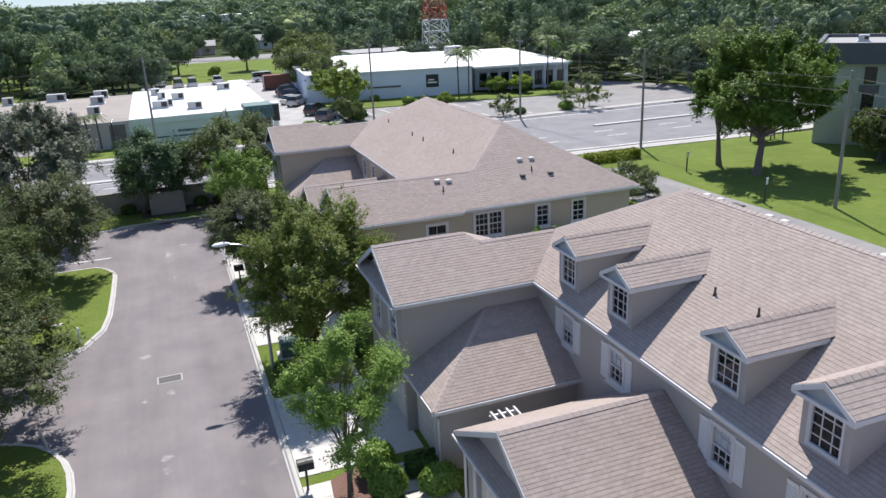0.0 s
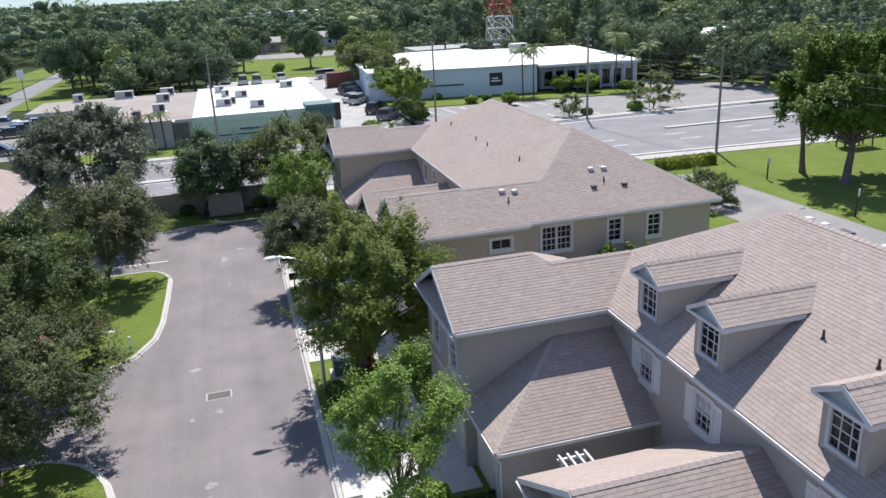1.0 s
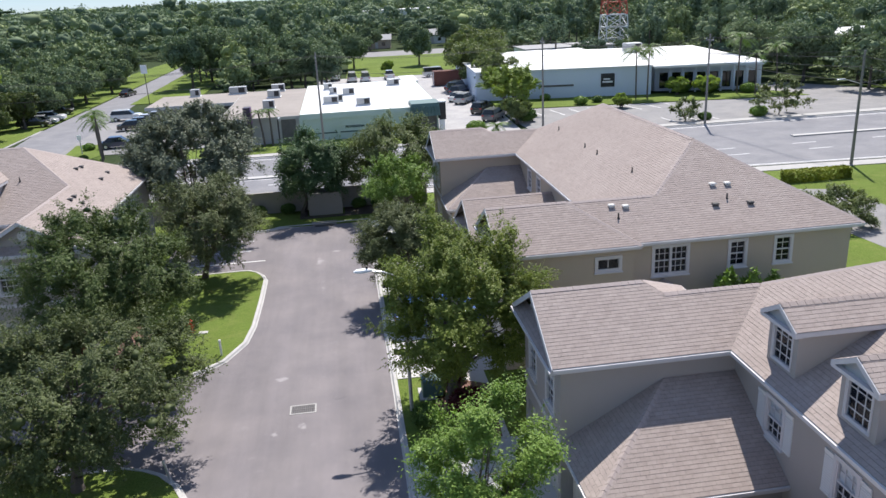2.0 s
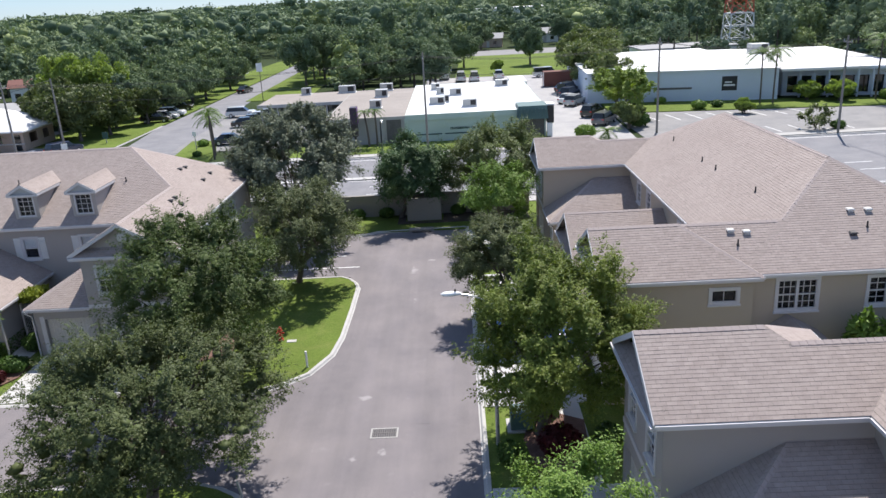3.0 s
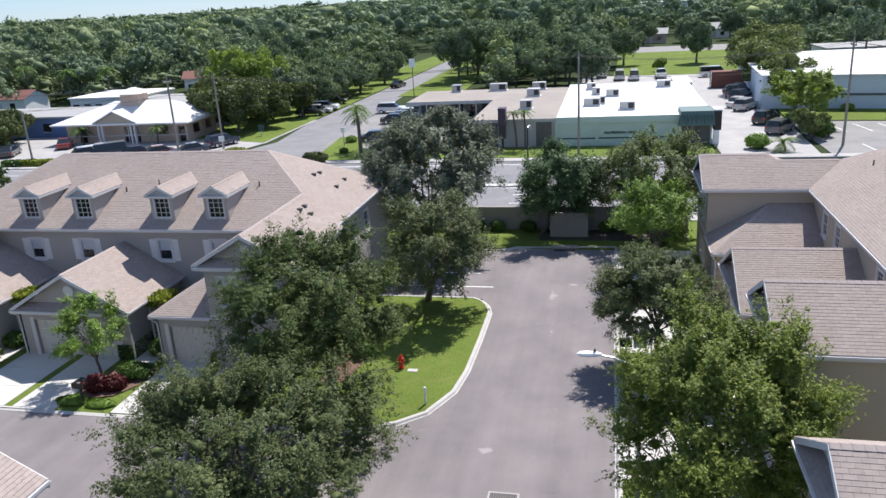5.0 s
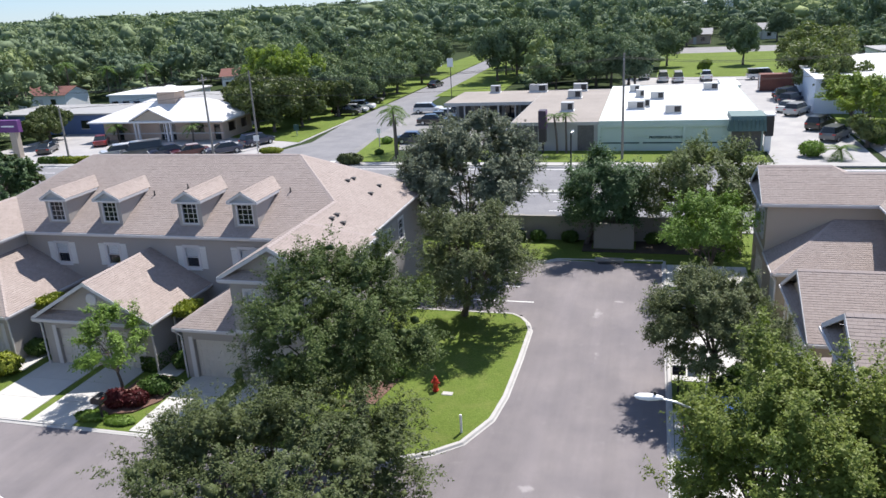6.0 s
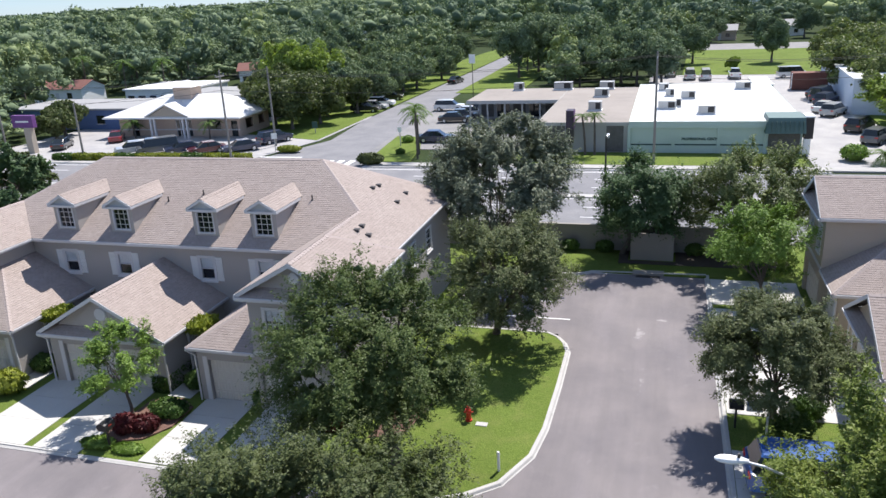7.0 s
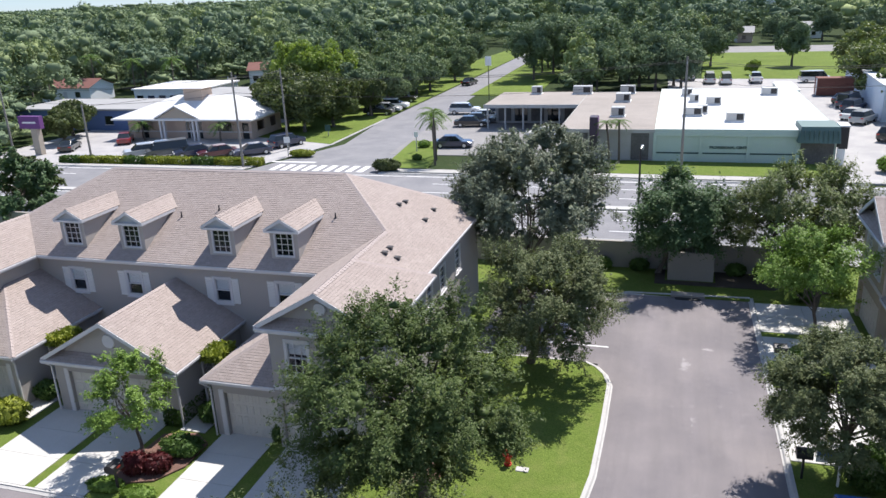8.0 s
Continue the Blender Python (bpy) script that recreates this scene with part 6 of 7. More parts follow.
for x0, y0, x1, y1 in ((-0.5, -0.5, 26.5, -0.1), (-0.5, 12.1, 26.5, 12.5), (-0.5, -0.1, -0.1, 12.1), (26.1, -0.1, 26.5, 12.1)):
    part("parapet", boxed(x0, y0, 8.1, x1, y1, 10.1), M["darkroof"], bb, "dark grey standing seam parapet")
for k in range(20):
    part("seam", boxed(-0.3 + k * 1.4, -0.54, 8.12, -0.24 + k * 1.4, -0.5, 10.08), M["darkroof"], bb)
part("roof", boxed(-0.1, -0.1, 8.1, 26.1, 12.1, 9.75), M["greyroof"], bb, "pale grey flat roof")
for x, y in ((66.5, 59.5), (69.5, 57.5), (71.5, 54)):
    t = roof_unit(x, y, 9.75, 1.0, 0.9, 0.7, -49)

# bus shelter on the verge
bs = thing("bus_shelter", (57.0, 61.6, 0.06), "dark metal bus shelter with a flat roof on the verge", "bus shelter")
for x in (-1.6, 1.6):
    for y in (-0.6, 0.6):
        part("post", boxed(x - 0.05, y - 0.05, 0, x + 0.05, y + 0.05, 2.3), M["iron"], bs)
part("shelter_roof", boxed(-1.9, -0.9, 2.3, 1.9, 0.9, 2.42), M["iron"], bs, bevel=0.02)
part("bench_seat", boxed(-1.2, 0.1, 0.42, 1.2, 0.5, 0.5), M["iron"], bs)
part("bench_leg", boxed(-0.9, 0.25, 0, -0.8, 0.35, 0.42), M["iron"], bs)
part("bench_leg", boxed(0.8, 0.25, 0, 0.9, 0.35, 0.42), M["iron"], bs)
part("back_panel", boxed(-1.55, 0.58, 0.5, 0.2, 0.62, 2.0), M["brickwall"], bs, "brown panel")

# lattice tower
tw = thing("radio_tower", (69, 197, 0), "red and white painted steel lattice radio tower", "tower")


def tw_half(z):
    return 3.1 - 0.055 * z


lev = [0, 3.2, 6.2, 9.2, 12.2, 15.2, 18.2, 21.2, 24.2, 27.2, 30.2, 33.2, 36.2]
for k in range(len(lev) - 1):
    z0, z1 = lev[k], lev[k + 1]
    a, c = tw_half(z0), tw_half(z1)
    paint = "white" if k < 3 or 7 <= k < 10 else "tower_red"
    q0 = [(-a, -a, z0), (a, -a, z0), (a, a, z0), (-a, a, z0)]
    q1 = [(-c, -c, z1), (c, -c, z1), (c, c, z1), (-c, c, z1)]
    for i in range(4):
        j = (i + 1) % 4
        for nm, p, q, r in (("tower_leg", q0[i], q1[i], 0.16), ("brace", q0[i], q1[j], 0.09), ("brace", q0[j], q1[i], 0.09), ("strut", q1[i], q1[j], 0.1)):
            b = MB()
            b.tube(p, q, r, r, 5)
            part(nm, b, M[paint], tw, "white painted" if paint == "white" else "red painted")
ct = thing("container", (19.2, 148.6, 0.02), "red steel shipping container in the car park", "container")
part("box", boxed(-3, -1.2, 0.1, 5.5, 1.2, 2.7), M["redroof"], ct, bevel=0.03)
for k in range(20):
    part("rib", boxed(-2.9 + k * 0.42, -1.24, 0.15, -2.75 + k * 0.42, -1.203, 2.65), M["redroof"], ct)
part("door", boxed(-3.05, -1.1, 0.15, -3.005, -0.3, 2.6), M["white"], ct)

# ---- vehicles ----
def car_meshes(kind):
    def make():
        # side outline: (x, z) of the lower body and of the cabin
        if kind == "van":
            L, W, low, cab = 5.2, 1.95, [(-2.6, 0.35), (2.6, 0.35), (2.6, 0.85), (2.3, 1.05), (-2.55, 1.1), (-2.6, 0.8)], [(1.9, 1.05), (1.2, 1.95), (-2.45, 2.0), (-2.5, 1.1)]
        elif kind == "suv":
            L, W, low, cab = 4.7, 1.88, [(-2.35, 0.38), (2.35, 0.38), (2.33, 0.8), (2.0, 1.0), (-2.3, 1.05), (-2.35, 0.75)], [(1.25, 1.02), (0.55, 1.62), (-1.95, 1.66), (-2.25, 1.05)]
        elif kind == "pickup":
            L, W, low, cab = 5.5, 1.95, [(-2.75, 0.5), (2.75, 0.5), (2.73, 0.95), (2.4, 1.12), (-2.72, 1.15), (-2.75, 0.8)], [(1.35, 1.12), (0.75, 1.8), (-0.7, 1.82), (-0.95, 1.15)]
        else:
            L, W, low, cab = 4.7, 1.8, [(-2.35, 0.3), (2.35, 0.3), (2.32, 0.66), (1.9, 0.82), (-1.9, 0.9), (-2.33, 0.85)], [(1.2, 0.82), (0.4, 1.4), (-1.1, 1.42), (-1.85, 0.9)]

        def loft(side, taper, w0, w1):
            b = MB()
            n = len(side)
            zlo, zhi = min(z for x, z in side), max(z for x, z in side)
            rows = []
            for s, f in ((-1, 1.0), (-0.86, 1.02), (0.86, 1.02), (1, 1.0)):
                ring = []
                for x, z in side:
                    w = w0 + (w1 - w0) * ((z - zlo) / (zhi - zlo))
                    edge = 0.94 if abs(s) == 1 else 1.0
                    ring.append((x * edge if abs(s) == 1 else x, s * w / 2, z if abs(s) < 1 or z < zhi - 0.05 else z - 0.03))
                rows.append(ring)
            for r0, r1 in zip(rows, rows[1:]):
                for k in range(n):
                    b.poly([r0[k], r0[(k + 1) % n], r1[(k + 1) % n], r1[k]])
            b.poly(rows[0][::-1])
            b.poly(rows[-1])
            return b

        body = loft(low, 0, W * 0.98, W)
        cabin = loft(cab, 0, W * 0.94, W * 0.72)
        top = MB()
        xs = sorted(x for x, z in cab)
        zt = max(z for x, z in cab)
        top.hexa(((xs[1] - 0.02, -W * 0.36, zt - 0.03), (xs[2] + 0.05, -W * 0.36, zt - 0.05), (xs[2] + 0.05, W * 0.36, zt - 0.05), (xs[1] - 0.02, W * 0.36, zt - 0.03), (xs[1] + 0.05, -W * 0.33, zt + 0.035), (xs[2] - 0.05, -W * 0.33, zt + 0.03), (xs[2] - 0.05, W * 0.33, zt + 0.03), (xs[1] + 0.05, W * 0.33, zt + 0.035)))
        tyre = MB()
        tyre.tube((0, -0.11, 0), (0, 0.11, 0), 0.33, 0.33, 16)
        rim = MB()
        rim.tube((0, -0.115, 0), (0, 0.115, 0), 0.2, 0.2, 12)
        lamp = boxed(-0.03, -0.2, -0.07, 0.03, 0.2, 0.07)
        return L, W, body.mesh("body", M["car_white"]), cabin.mesh("cabin", M["carglass"]), top.mesh("car_roof", M["car_white"]), tyre.mesh("tyre", M["tyre"]), rim.mesh("rim", M["alu"]), lamp.mesh("headlight", M["white"]), boxed(-0.03, -0.16, -0.07, 0.03, 0.16, 0.07).mesh("tail_light", M["red"])

    return shared(("car", kind), make)


CARNAMES = {"white": "white", "silver": "silver", "black": "black", "blue": "bright blue", "navy": "dark blue", "red": "red", "maroon": "dark red", "grey": "dark grey"}


def car(x, y, rz, colour, kind="sedan", z=0.0):
    L, W, body, cabin, top, tyre, rim, lamp, tail = car_meshes(kind)
    word = {"sedan": "saloon car", "suv": "sport utility car", "van": "van", "pickup": "pickup truck"}[kind]
    t = thing("car", (x, y, z), "parked %s %s on asphalt" % (CARNAMES[colour], word), "car", "parked vehicles", rz)
    for nm, me in (("body", body), ("car_roof", top)):
        me2 = shared(("paint", kind, nm, colour), lambda: me.copy())
        me2.materials[0] = M["car_" + colour]
        part(nm, me2, None, t)
    part("cabin", cabin, None, t, "dark glass cabin")
    for sx in (-1, 1):
        for sy in (-1, 1):
            w = part("wheel", tyre, None, t)
            w.matrix_local = pose(sx * L * 0.31, sy * (W / 2 - 0.1), 0.33)
            r = part("rim", rim, None, w)
    for sy in (-1, 1):
        o = part("headlight", lamp, None, t)
        o.matrix_local = pose(L / 2 - 0.05, sy * (W / 2 - 0.3), 0.66 if kind == "sedan" else 0.8)
        o = part("tail_light", tail, None, t)
        o.matrix_local = pose(-L / 2 + 0.03, sy * (W / 2 - 0.25), 0.72 if kind == "sedan" else 0.9)
    return t


for x, y, rz, c, k in (
    (-67.3, 95.3, 222, "silver", "suv"), (-64.2, 95.9, 222, "grey", "van"), (-60.8, 96.4, 222, "navy", "sedan"), (-57.4, 96.3, 222, "maroon", "sedan"), (-53.4, 97.7, 222, "navy", "sedan"), (-51.6, 103.2, 62, "navy", "suv"),
    (-76.6, 103.9, 122, "red", "sedan"), (-81.2, 98.6, 115, "black", "sedan"),
    (-29.9, 104.1, 5, "navy", "sedan"), (-20.0, 110.3, 178, "white", "sedan"), (-31.4, 118.6, 8, "black", "sedan"), (-31.0, 121.4, 8, "grey", "sedan"), (-30.6, 124.2, 8, "white", "sedan"), (-35.2, 129.4, 2, "white", "suv"), (-29.8, 127.0, 8, "silver", "sedan"), (-29.2, 130.0, 8, "black", "suv"),
    (-48.8, 128.4, 5, "black", "suv"), (-48.6, 131.4, 5, "silver", "sedan"), (-48.4, 134.4, 5, "white", "suv"), (-44.0, 166.0, 80, "black", "sedan"), (-49.5, 142, 10, "black", "suv"),
    (18.9, 104.6, 58, "grey", "suv"), (18.6, 111.6, 58, "black", "suv"), (17.9, 122.8, 58, "silver", "suv"), (17.4, 126.0, 58, "white", "sedan"), (18.6, 132.6, 58, "navy", "suv"), (18.8, 136.4, 58, "navy", "van"), (18.8, 140.4, 58, "black", "sedan"),
    (9.0, 165.5, 90, "white", "pickup"), (1.2, 165.4, 90, "white", "van"), (3.9, 164.4, 90, "white", "van"), (-2.2, 170.6, 88, "white", "pickup"), (-2.0, 178.5, 88, "white", "van"), (-1.6, 186.0, 88, "white", "van"), (18.6, 165.0, 5, "white", "van"),
    (2.8, 40.2, 2, "blue", "suv"),
):
    car(x, y, rz, c, k, 0.09 if c == "blue" else 0.02)

# ---- poles, cables, signs across the road ----
def wood_pole(x, y, h, label, arm=0.0, lamp=False, lean=0.0):
    t = thing("utility_pole", (x, y, 0), label, "utility pole", "utility poles")
    b = MB()
    b.tube((0, 0, -0.2), (lean, 0, h), 0.145, 0.095, 10)
    part("pole", b, M["polewood"], t)
    if arm:
        part("cross_arm", boxed(lean - 0.06, -arm, h - 0.75, lean + 0.06, arm, h - 0.6), M["polewood"], t)
        for yy in (-arm + 0.1, 0, arm - 0.1):
            b = MB()
            b.tube((lean, yy, h - 0.6), (lean, yy, h - 0.4), 0.05, 0.035, 6)
            part("insulator", b, M["metal"], t)
    if lamp:
        b = MB()
        b.tube((lean, 0, h * 0.72), (lean - 1.2, 0.6, h * 0.76), 0.04, 0.03, 6)
        part("lamp_arm", b, M["alu"], t)
        part("lamp_head", boxed(lean - 1.9, 0.45, h * 0.75, lean - 1.15, 0.75, h * 0.75 + 0.14), M["alu"], t, bevel=0.04)
    return t


far_poles = [(-87.8, 95.8, 9.2), (-50.8, 91.1, 10.5), (-3.8, 93.8, 11.0), (23.6, 96.5, 11.0), (42.0, 90.1, 10.6), (84, 91, 10.8)]
near_poles = [(-72.1, 92.0, 6.9), (-50.3, 101.0, 9.9), (44.1, 65.6, 10.2), (43.3, 39.6, 10.1)]
for x, y, h in far_poles:
    wood_pole(x, y, h, "tall weathered wooden utility pole beside the road", 0.9 if h > 10 else 0)
for x, y, h in near_poles:
    wood_pole(x, y, h, "weathered wooden utility pole standing on the verge", 0.0, (x, y) == (44.1, 65.6))


def cable(p, q, sag, r=0.018):
    b = MB()
    n = 14
    pts = [Vector(p).lerp(Vector(q), k / n) - Vector((0, 0, sag * 4 * (k / n) * (1 - k / n))) for k in range(n + 1)]
    b.sweep(pts, r)
    return tagged(part("power_cable", b, M["black"]), "thin black power cable hanging between poles", "cable", "power cables")


for (x0, y0, h0), (x1, y1, h1) in zip(far_poles, far_poles[1:]):
    for dy, dz in ((-0.8, -0.4), (0.8, -0.4), (0, -2.2)):
        cable((x0, y0 + dy, h0 + dz), (x1, y1 + dy, h1 + dz), 0.9)
cable((84, 91, 10.4), (180, 91, 10.4), 1.2)
for dz in (-0.5, -1.4, -2.6):
    cable((43.3, 39.6, 10.1 + dz), (44.1, 65.6, 10.2 + dz), 0.4)
    cable((43.3, 39.6, 10.1 + dz), (42, 5, 10.1 + dz), 0.5)
    cable((44.1, 65.6, 10.2 + dz), (42.0, 90.1, 9.4 + dz * 0.6), 0.4)
cable((44.1, 65.6, 7.4), (84, 91, 8.4), 0.8)
cable((-50.3, 101, 9.7), (-50.8, 91.1, 9.9), 0.2)
cable((-50.3, 101, 9.6), (-72.1, 92.0, 6.7), 0.6)

sl = thing("road_lamp", (-6.8, 69.6, 0), "slim dark road lamp pole with a short pale head", "street lamp")
b = MB()
b.tube((0, 0, -0.1), (0, 0, 7.2), 0.09, 0.06, 8)
part("pole", b, M["iron"], sl)
b = MB()
b.tube((0, 0, 7.1), (0.1, 0.3, 7.25), 0.04, 0.035, 6)
part("lamp_arm", b, M["alu"], sl)
part("lamp_head", boxed(0.0, 0.2, 7.0, 0.2, 0.55, 7.3), M["alu"], sl, bevel=0.04)


def board_sign(x, y, h, w, bh, mat, label, rz=0.0, post="metal"):
    t = thing("sign", (x, y, 0), label, "sign", "", rz)
    part("post", boxed(-0.05, -0.05, 0, 0.05, 0.05, h), M[post], t)
    part("board", boxed(-w / 2, -0.09, h - bh, w / 2, -0.055, h), M[mat], t)
    return t


board_sign(-33.0, 136.2, 7.9, 1.0, 1.4, "white", "tall pole sign with a plain white board by the street", 0, "iron")
board_sign(-33.5, 101.0, 2.4, 0.5, 0.6, "white", "small white road sign on a post")
board_sign(-48.5, 97.5, 2.3, 0.7, 0.7, "white", "white road sign on a post at the corner", 20)
board_sign(-49.0, 110.0, 1.6, 0.8, 0.9, "tealtext", "small dark board sign on the lawn verge")
board_sign(39.8, 43.0, 2.1, 0.4, 0.5, "white", "small white sign on a thin dark post in the lawn", 30, "iron")
board_sign(41.4, 54.5, 1.9, 0.4, 0.5, "white", "small white sign on a thin dark post in the lawn", 30, "iron")
rs = thing("roadside_sign", (76.0, 92.6, 0), "low white board sign on two posts", "sign")
for s in (-1, 1):
    part("post", boxed(s * 1.2 - 0.08, -0.08, 0, s * 1.2 + 0.08, 0.08, 2.6), M["white"], rs)
part("board", boxed(-1.15, -0.06, 1.4, 1.15, 0.06, 2.5), M["white"], rs)
cp_ = thing("corner_sign", (-83.0, 95.4, 0), "purple sign box on a broad tan pier", "sign")
part("pier", boxed(-0.5, -0.4, 0, 0.5, 0.4, 3.4), M["stucco_tan"], cp_, bevel=0.03)
part("sign_box", boxed(-2.2, -0.35, 3.4, 1.1, 0.35, 5.0), M["purple"], cp_, bevel=0.03)
part("sign_bar", boxed(-1.6, -0.37, 4.1, 0.5, -0.352, 4.3), M["white"], cp_, "white bar")

# ---- palms ----
def palm(x, y, h, seed, spread_=1.9, r=0.11, label="slender palm with arching green fronds"):
    rng = random.Random(seed)
    t = thing("palm", (x, y, 0), label, "palm tree", "palms")
    b = MB()
    lx, ly = rng.uniform(-0.4, 0.4), rng.uniform(-0.4, 0.4)
    p0 = Vector((0, 0, -0.1))
    for k in range(1, 6):
        p1 = Vector((lx * (k / 5) ** 2, ly * (k / 5) ** 2, h * k / 5))
        b.tube(p0, p1, r * (1.25 - 0.06 * k), r * (1.2 - 0.06 * k), 8, False)
        p0 = p1
    part("trunk", b, M["bark"], t)
    n = 19
    for k in range(n):
        a = 2 * math.pi * k / n + rng.uniform(-0.15, 0.15)
        el = rng.uniform(0.0, 1.35)
        L = spread_ * rng.uniform(1.0, 1.35)
        f = MB()
        pts = []
        for i in range(8):
            s = i / 7
            rad = L * s * math.cos(el * (1 - 0.5 * s))
            z = L * (math.sin(el) * s - 0.75 * s * s)
            pts.append(Vector((lx + rad * math.cos(a), ly + rad * math.sin(a), h + z)))
        side = Vector((-math.sin(a), math.cos(a), 0))
        for i in range(7):
            w = 0.42 * math.sin(math.pi * (0.12 + 0.8 * i / 7)) * L / 1.9
            for sg in (-1, 1):
                for j in range(4):
                    q = pts[i].lerp(pts[i + 1], j / 4)
                    q2 = pts[i].lerp(pts[i + 1], j / 4 + 0.2)
                    tip = q + side * (sg * w) + (pts[i + 1] - pts[i]) * 0.7 + Vector((0, 0, -0.35 * w))
                    f.poly([q, q2, tip])
        part("frond", f, M["palm"], t)
    return t


for k, (x, y, h) in enumerate(((-29.3, 94.6, 5.6), (-30.6, 98.6, 4.6), (-29.9, 97.0, 4.2), (-11.0, 96.9, 4.2), (-10.0, 97.0, 4.3), (-74.8, 105.6, 2.2), (-62.8, 105.6, 2.2), (43.1, 115.2, 7.0), (44.5, 114.2, 7.4), (59.5, 110.0, 6.0), (58.2, 113.0, 8.2), (17.4, 94.0, 0.9), (-120, 150, 8), (-112, 152, 7), (-98, 146, 7.5), (64, 112, 6.5))):
    palm(x, y, h, 40 + k, 2.2 if h > 6 else 1.15 if 4.15 < h < 4.4 else 1.6)

# ---- trees that stand alone across the road ----
def row(items, leaf, tag):
    for x, y, r, h in items:
        seed = 100 + int(abs(x * 7 + y * 13)) % 700
        rng = np.random.default_rng(seed)
        t = thing("tree", (x, y, 0), tag, "tree")
        cc = rng.normal(size=(12, 3)) * np.array([r * 0.4, r * 0.4, h * 0.12])
        part("trunk", trunk_mesh(seed, 0.22, h * 0.3, cc, h * 0.6, limbs=7), M["bark"], t)
        mid, scale = np.array([(0, 0, h * 0.52)]), np.array([(r * 1.08, r * rng.uniform(0.9, 1.2), h * 0.47)])
        part("crown", bough_crowns("crown", rng, mid, scale, 34, int(4000 + 1000 * r), 0.32, leaf, seed, np.array([rng.uniform(0.1, 0.5)])), M[leaf], t)


row([(-58, 128, 4.2, 8), (-64, 130, 4.5, 8.5), (-53.5, 124, 3.8, 7), (-54, 113, 4.8, 8.5), (-58.5, 116.5, 4.6, 8.6), (-51.6, 117.3, 3.6, 6.5), (-49.6, 127, 3.2, 6.2), (-62, 123, 4.6, 8.5), (-86, 103, 3.2, 5), (-89, 108, 3.5, 5.5)], "oak", "dark leafy tree beside the side street")
row([(-60, 138, 3.8, 11.5), (-64.5, 136, 3.6, 12), (-69, 141, 4.0, 12.5)], "airy", "tall sunlit yellow-green tree behind the office")
row([(-55, 134, 4.0, 8), (-54, 146, 4.5, 8.5), (-50.5, 152, 4.2, 8), (-57, 158, 5, 9.5), (-52, 165, 4.6, 8.5), (-49, 173, 3.2, 6), (-49.6, 137.5, 3.2, 6.5), (-50.2, 146.5, 3.4, 7), (-49.4, 157, 3.4, 7), (-51, 184, 4.5, 8), (-52.5, 196, 5, 9), (-75, 150, 5, 10), (-66, 152, 5, 10.5)], "woods", "broad green tree beside the street")
row([(-32.3, 173, 5.6, 13), (-30, 184, 6, 13.5), (-25.5, 177, 5, 12.5), (-12.5, 154.5, 4.6, 9.5), (-8, 156.5, 4.8, 10.5), (-3.8, 154.5, 4.2, 9), (-11, 161, 5, 11), (-5, 161, 4.6, 10.5), (2.4, 194.7, 4.4, 10), (18.3, 193, 4.0, 10), (9, 255, 4.2, 8), (22, 262, 4.5, 9), (35, 264, 5, 9.5), (27, 268, 3.6, 6.5), (-20, 166, 4.5, 6), (-15, 170, 5, 10)], "woods", "broad dark green tree with a rounded crown")
for x, y, r, h, n in ((22.8, 107.5, 2.7, 6.6, 9000), (22.2, 113.0, 2.9, 6.0, 9000), (24.6, 117.5, 2.2, 5.0, 6000)):
    tree((x, y), 300 + int(y), r, r, h * 0.36, h * 0.62, "airy", n, 0.2, 110, 0.12, h * 0.25, "light green airy tree at the edge of the car park", 12, 0.2, clump_r=0.2, fill=0.45, dense=0.2, twig=0.6, rise=0.6)
row([(21.2, 100.5, 2.0, 3.6), (24.5, 131, 4.2, 7.5), (23.5, 124, 3.2, 6), (22.5, 140, 4.8, 8.5), (24.5, 150, 5.5, 10), (26, 160, 6, 11)], "olive", "green leafy tree at the edge of the car park")
for x, y, r, h, n in ((53.3, 93.0, 2.7, 4.6, 7000), (41.0, 93.4, 1.5, 2.9, 3000)):
    tree((x, y), 320 + int(x), r, r, h * 0.42, h * 0.5, "olive", n, 0.14, 60, 0.07, h * 0.15, "thin airy bush at the edge of the car park", 14, 0.0, clump_r=0.2, low=-0.9, dense=0.15, twig=0.5, rise=0.7, ragged=0.25)
row([(37.8, 107, 1.3, 2.2), (49.8, 115.5, 1.7, 3.0), (53.5, 113.5, 2.0, 3.2), (9.5, 178, 1.5, 3)], "airy", "small leafy tree by the long white building")
row([(58.5, 49, 3.6, 5.5), (61, 44, 3.8, 6), (62.0, 50.5, 3.0, 4.5), (57, 38, 3.4, 5), (62, 34, 4, 6)], "oak", "shrubby grey-green tree beside the apartment block")
row([(80, 104, 5, 8.5), (74, 121, 5.5, 10), (88, 110, 6, 9), (100, 104, 6, 10), (110, 96, 6, 11), (70, 128, 6, 11)], "woods", "dense green tree beyond the far road")

# ---- woods out to the horizon ----
def inside_any(x, y, boxes):
    ok = np.zeros(len(x), bool)
    for x0, y0, x1, y1 in boxes:
        ok |= (x > x0) & (x < x1) & (y > y0) & (y < y1)
    return ok


CLEAR = [(-92, 60, 76, 128), (-46, 60, 24, 140), (-70, 100, -24, 184), (-50, 120, -36, 340), (-18, 130, 32, 172), (-2, 160, 42, 250), (4, 250, 38, 272), (16, 110, 72, 162), (-108, 110, -36, 148), (38, 168, 64, 188),
         (-133, 126, -106, 156), (-106, 148, -84, 184), (-72, 196, -50, 252), (64, 190, 75, 203), (104, 156, 122, 172), (88, 142, 102, 156), (20, -100, 140, 66), (60, 60, 112, 93), (-156, 292, -114, 322), (0, 410, 60, 445)]


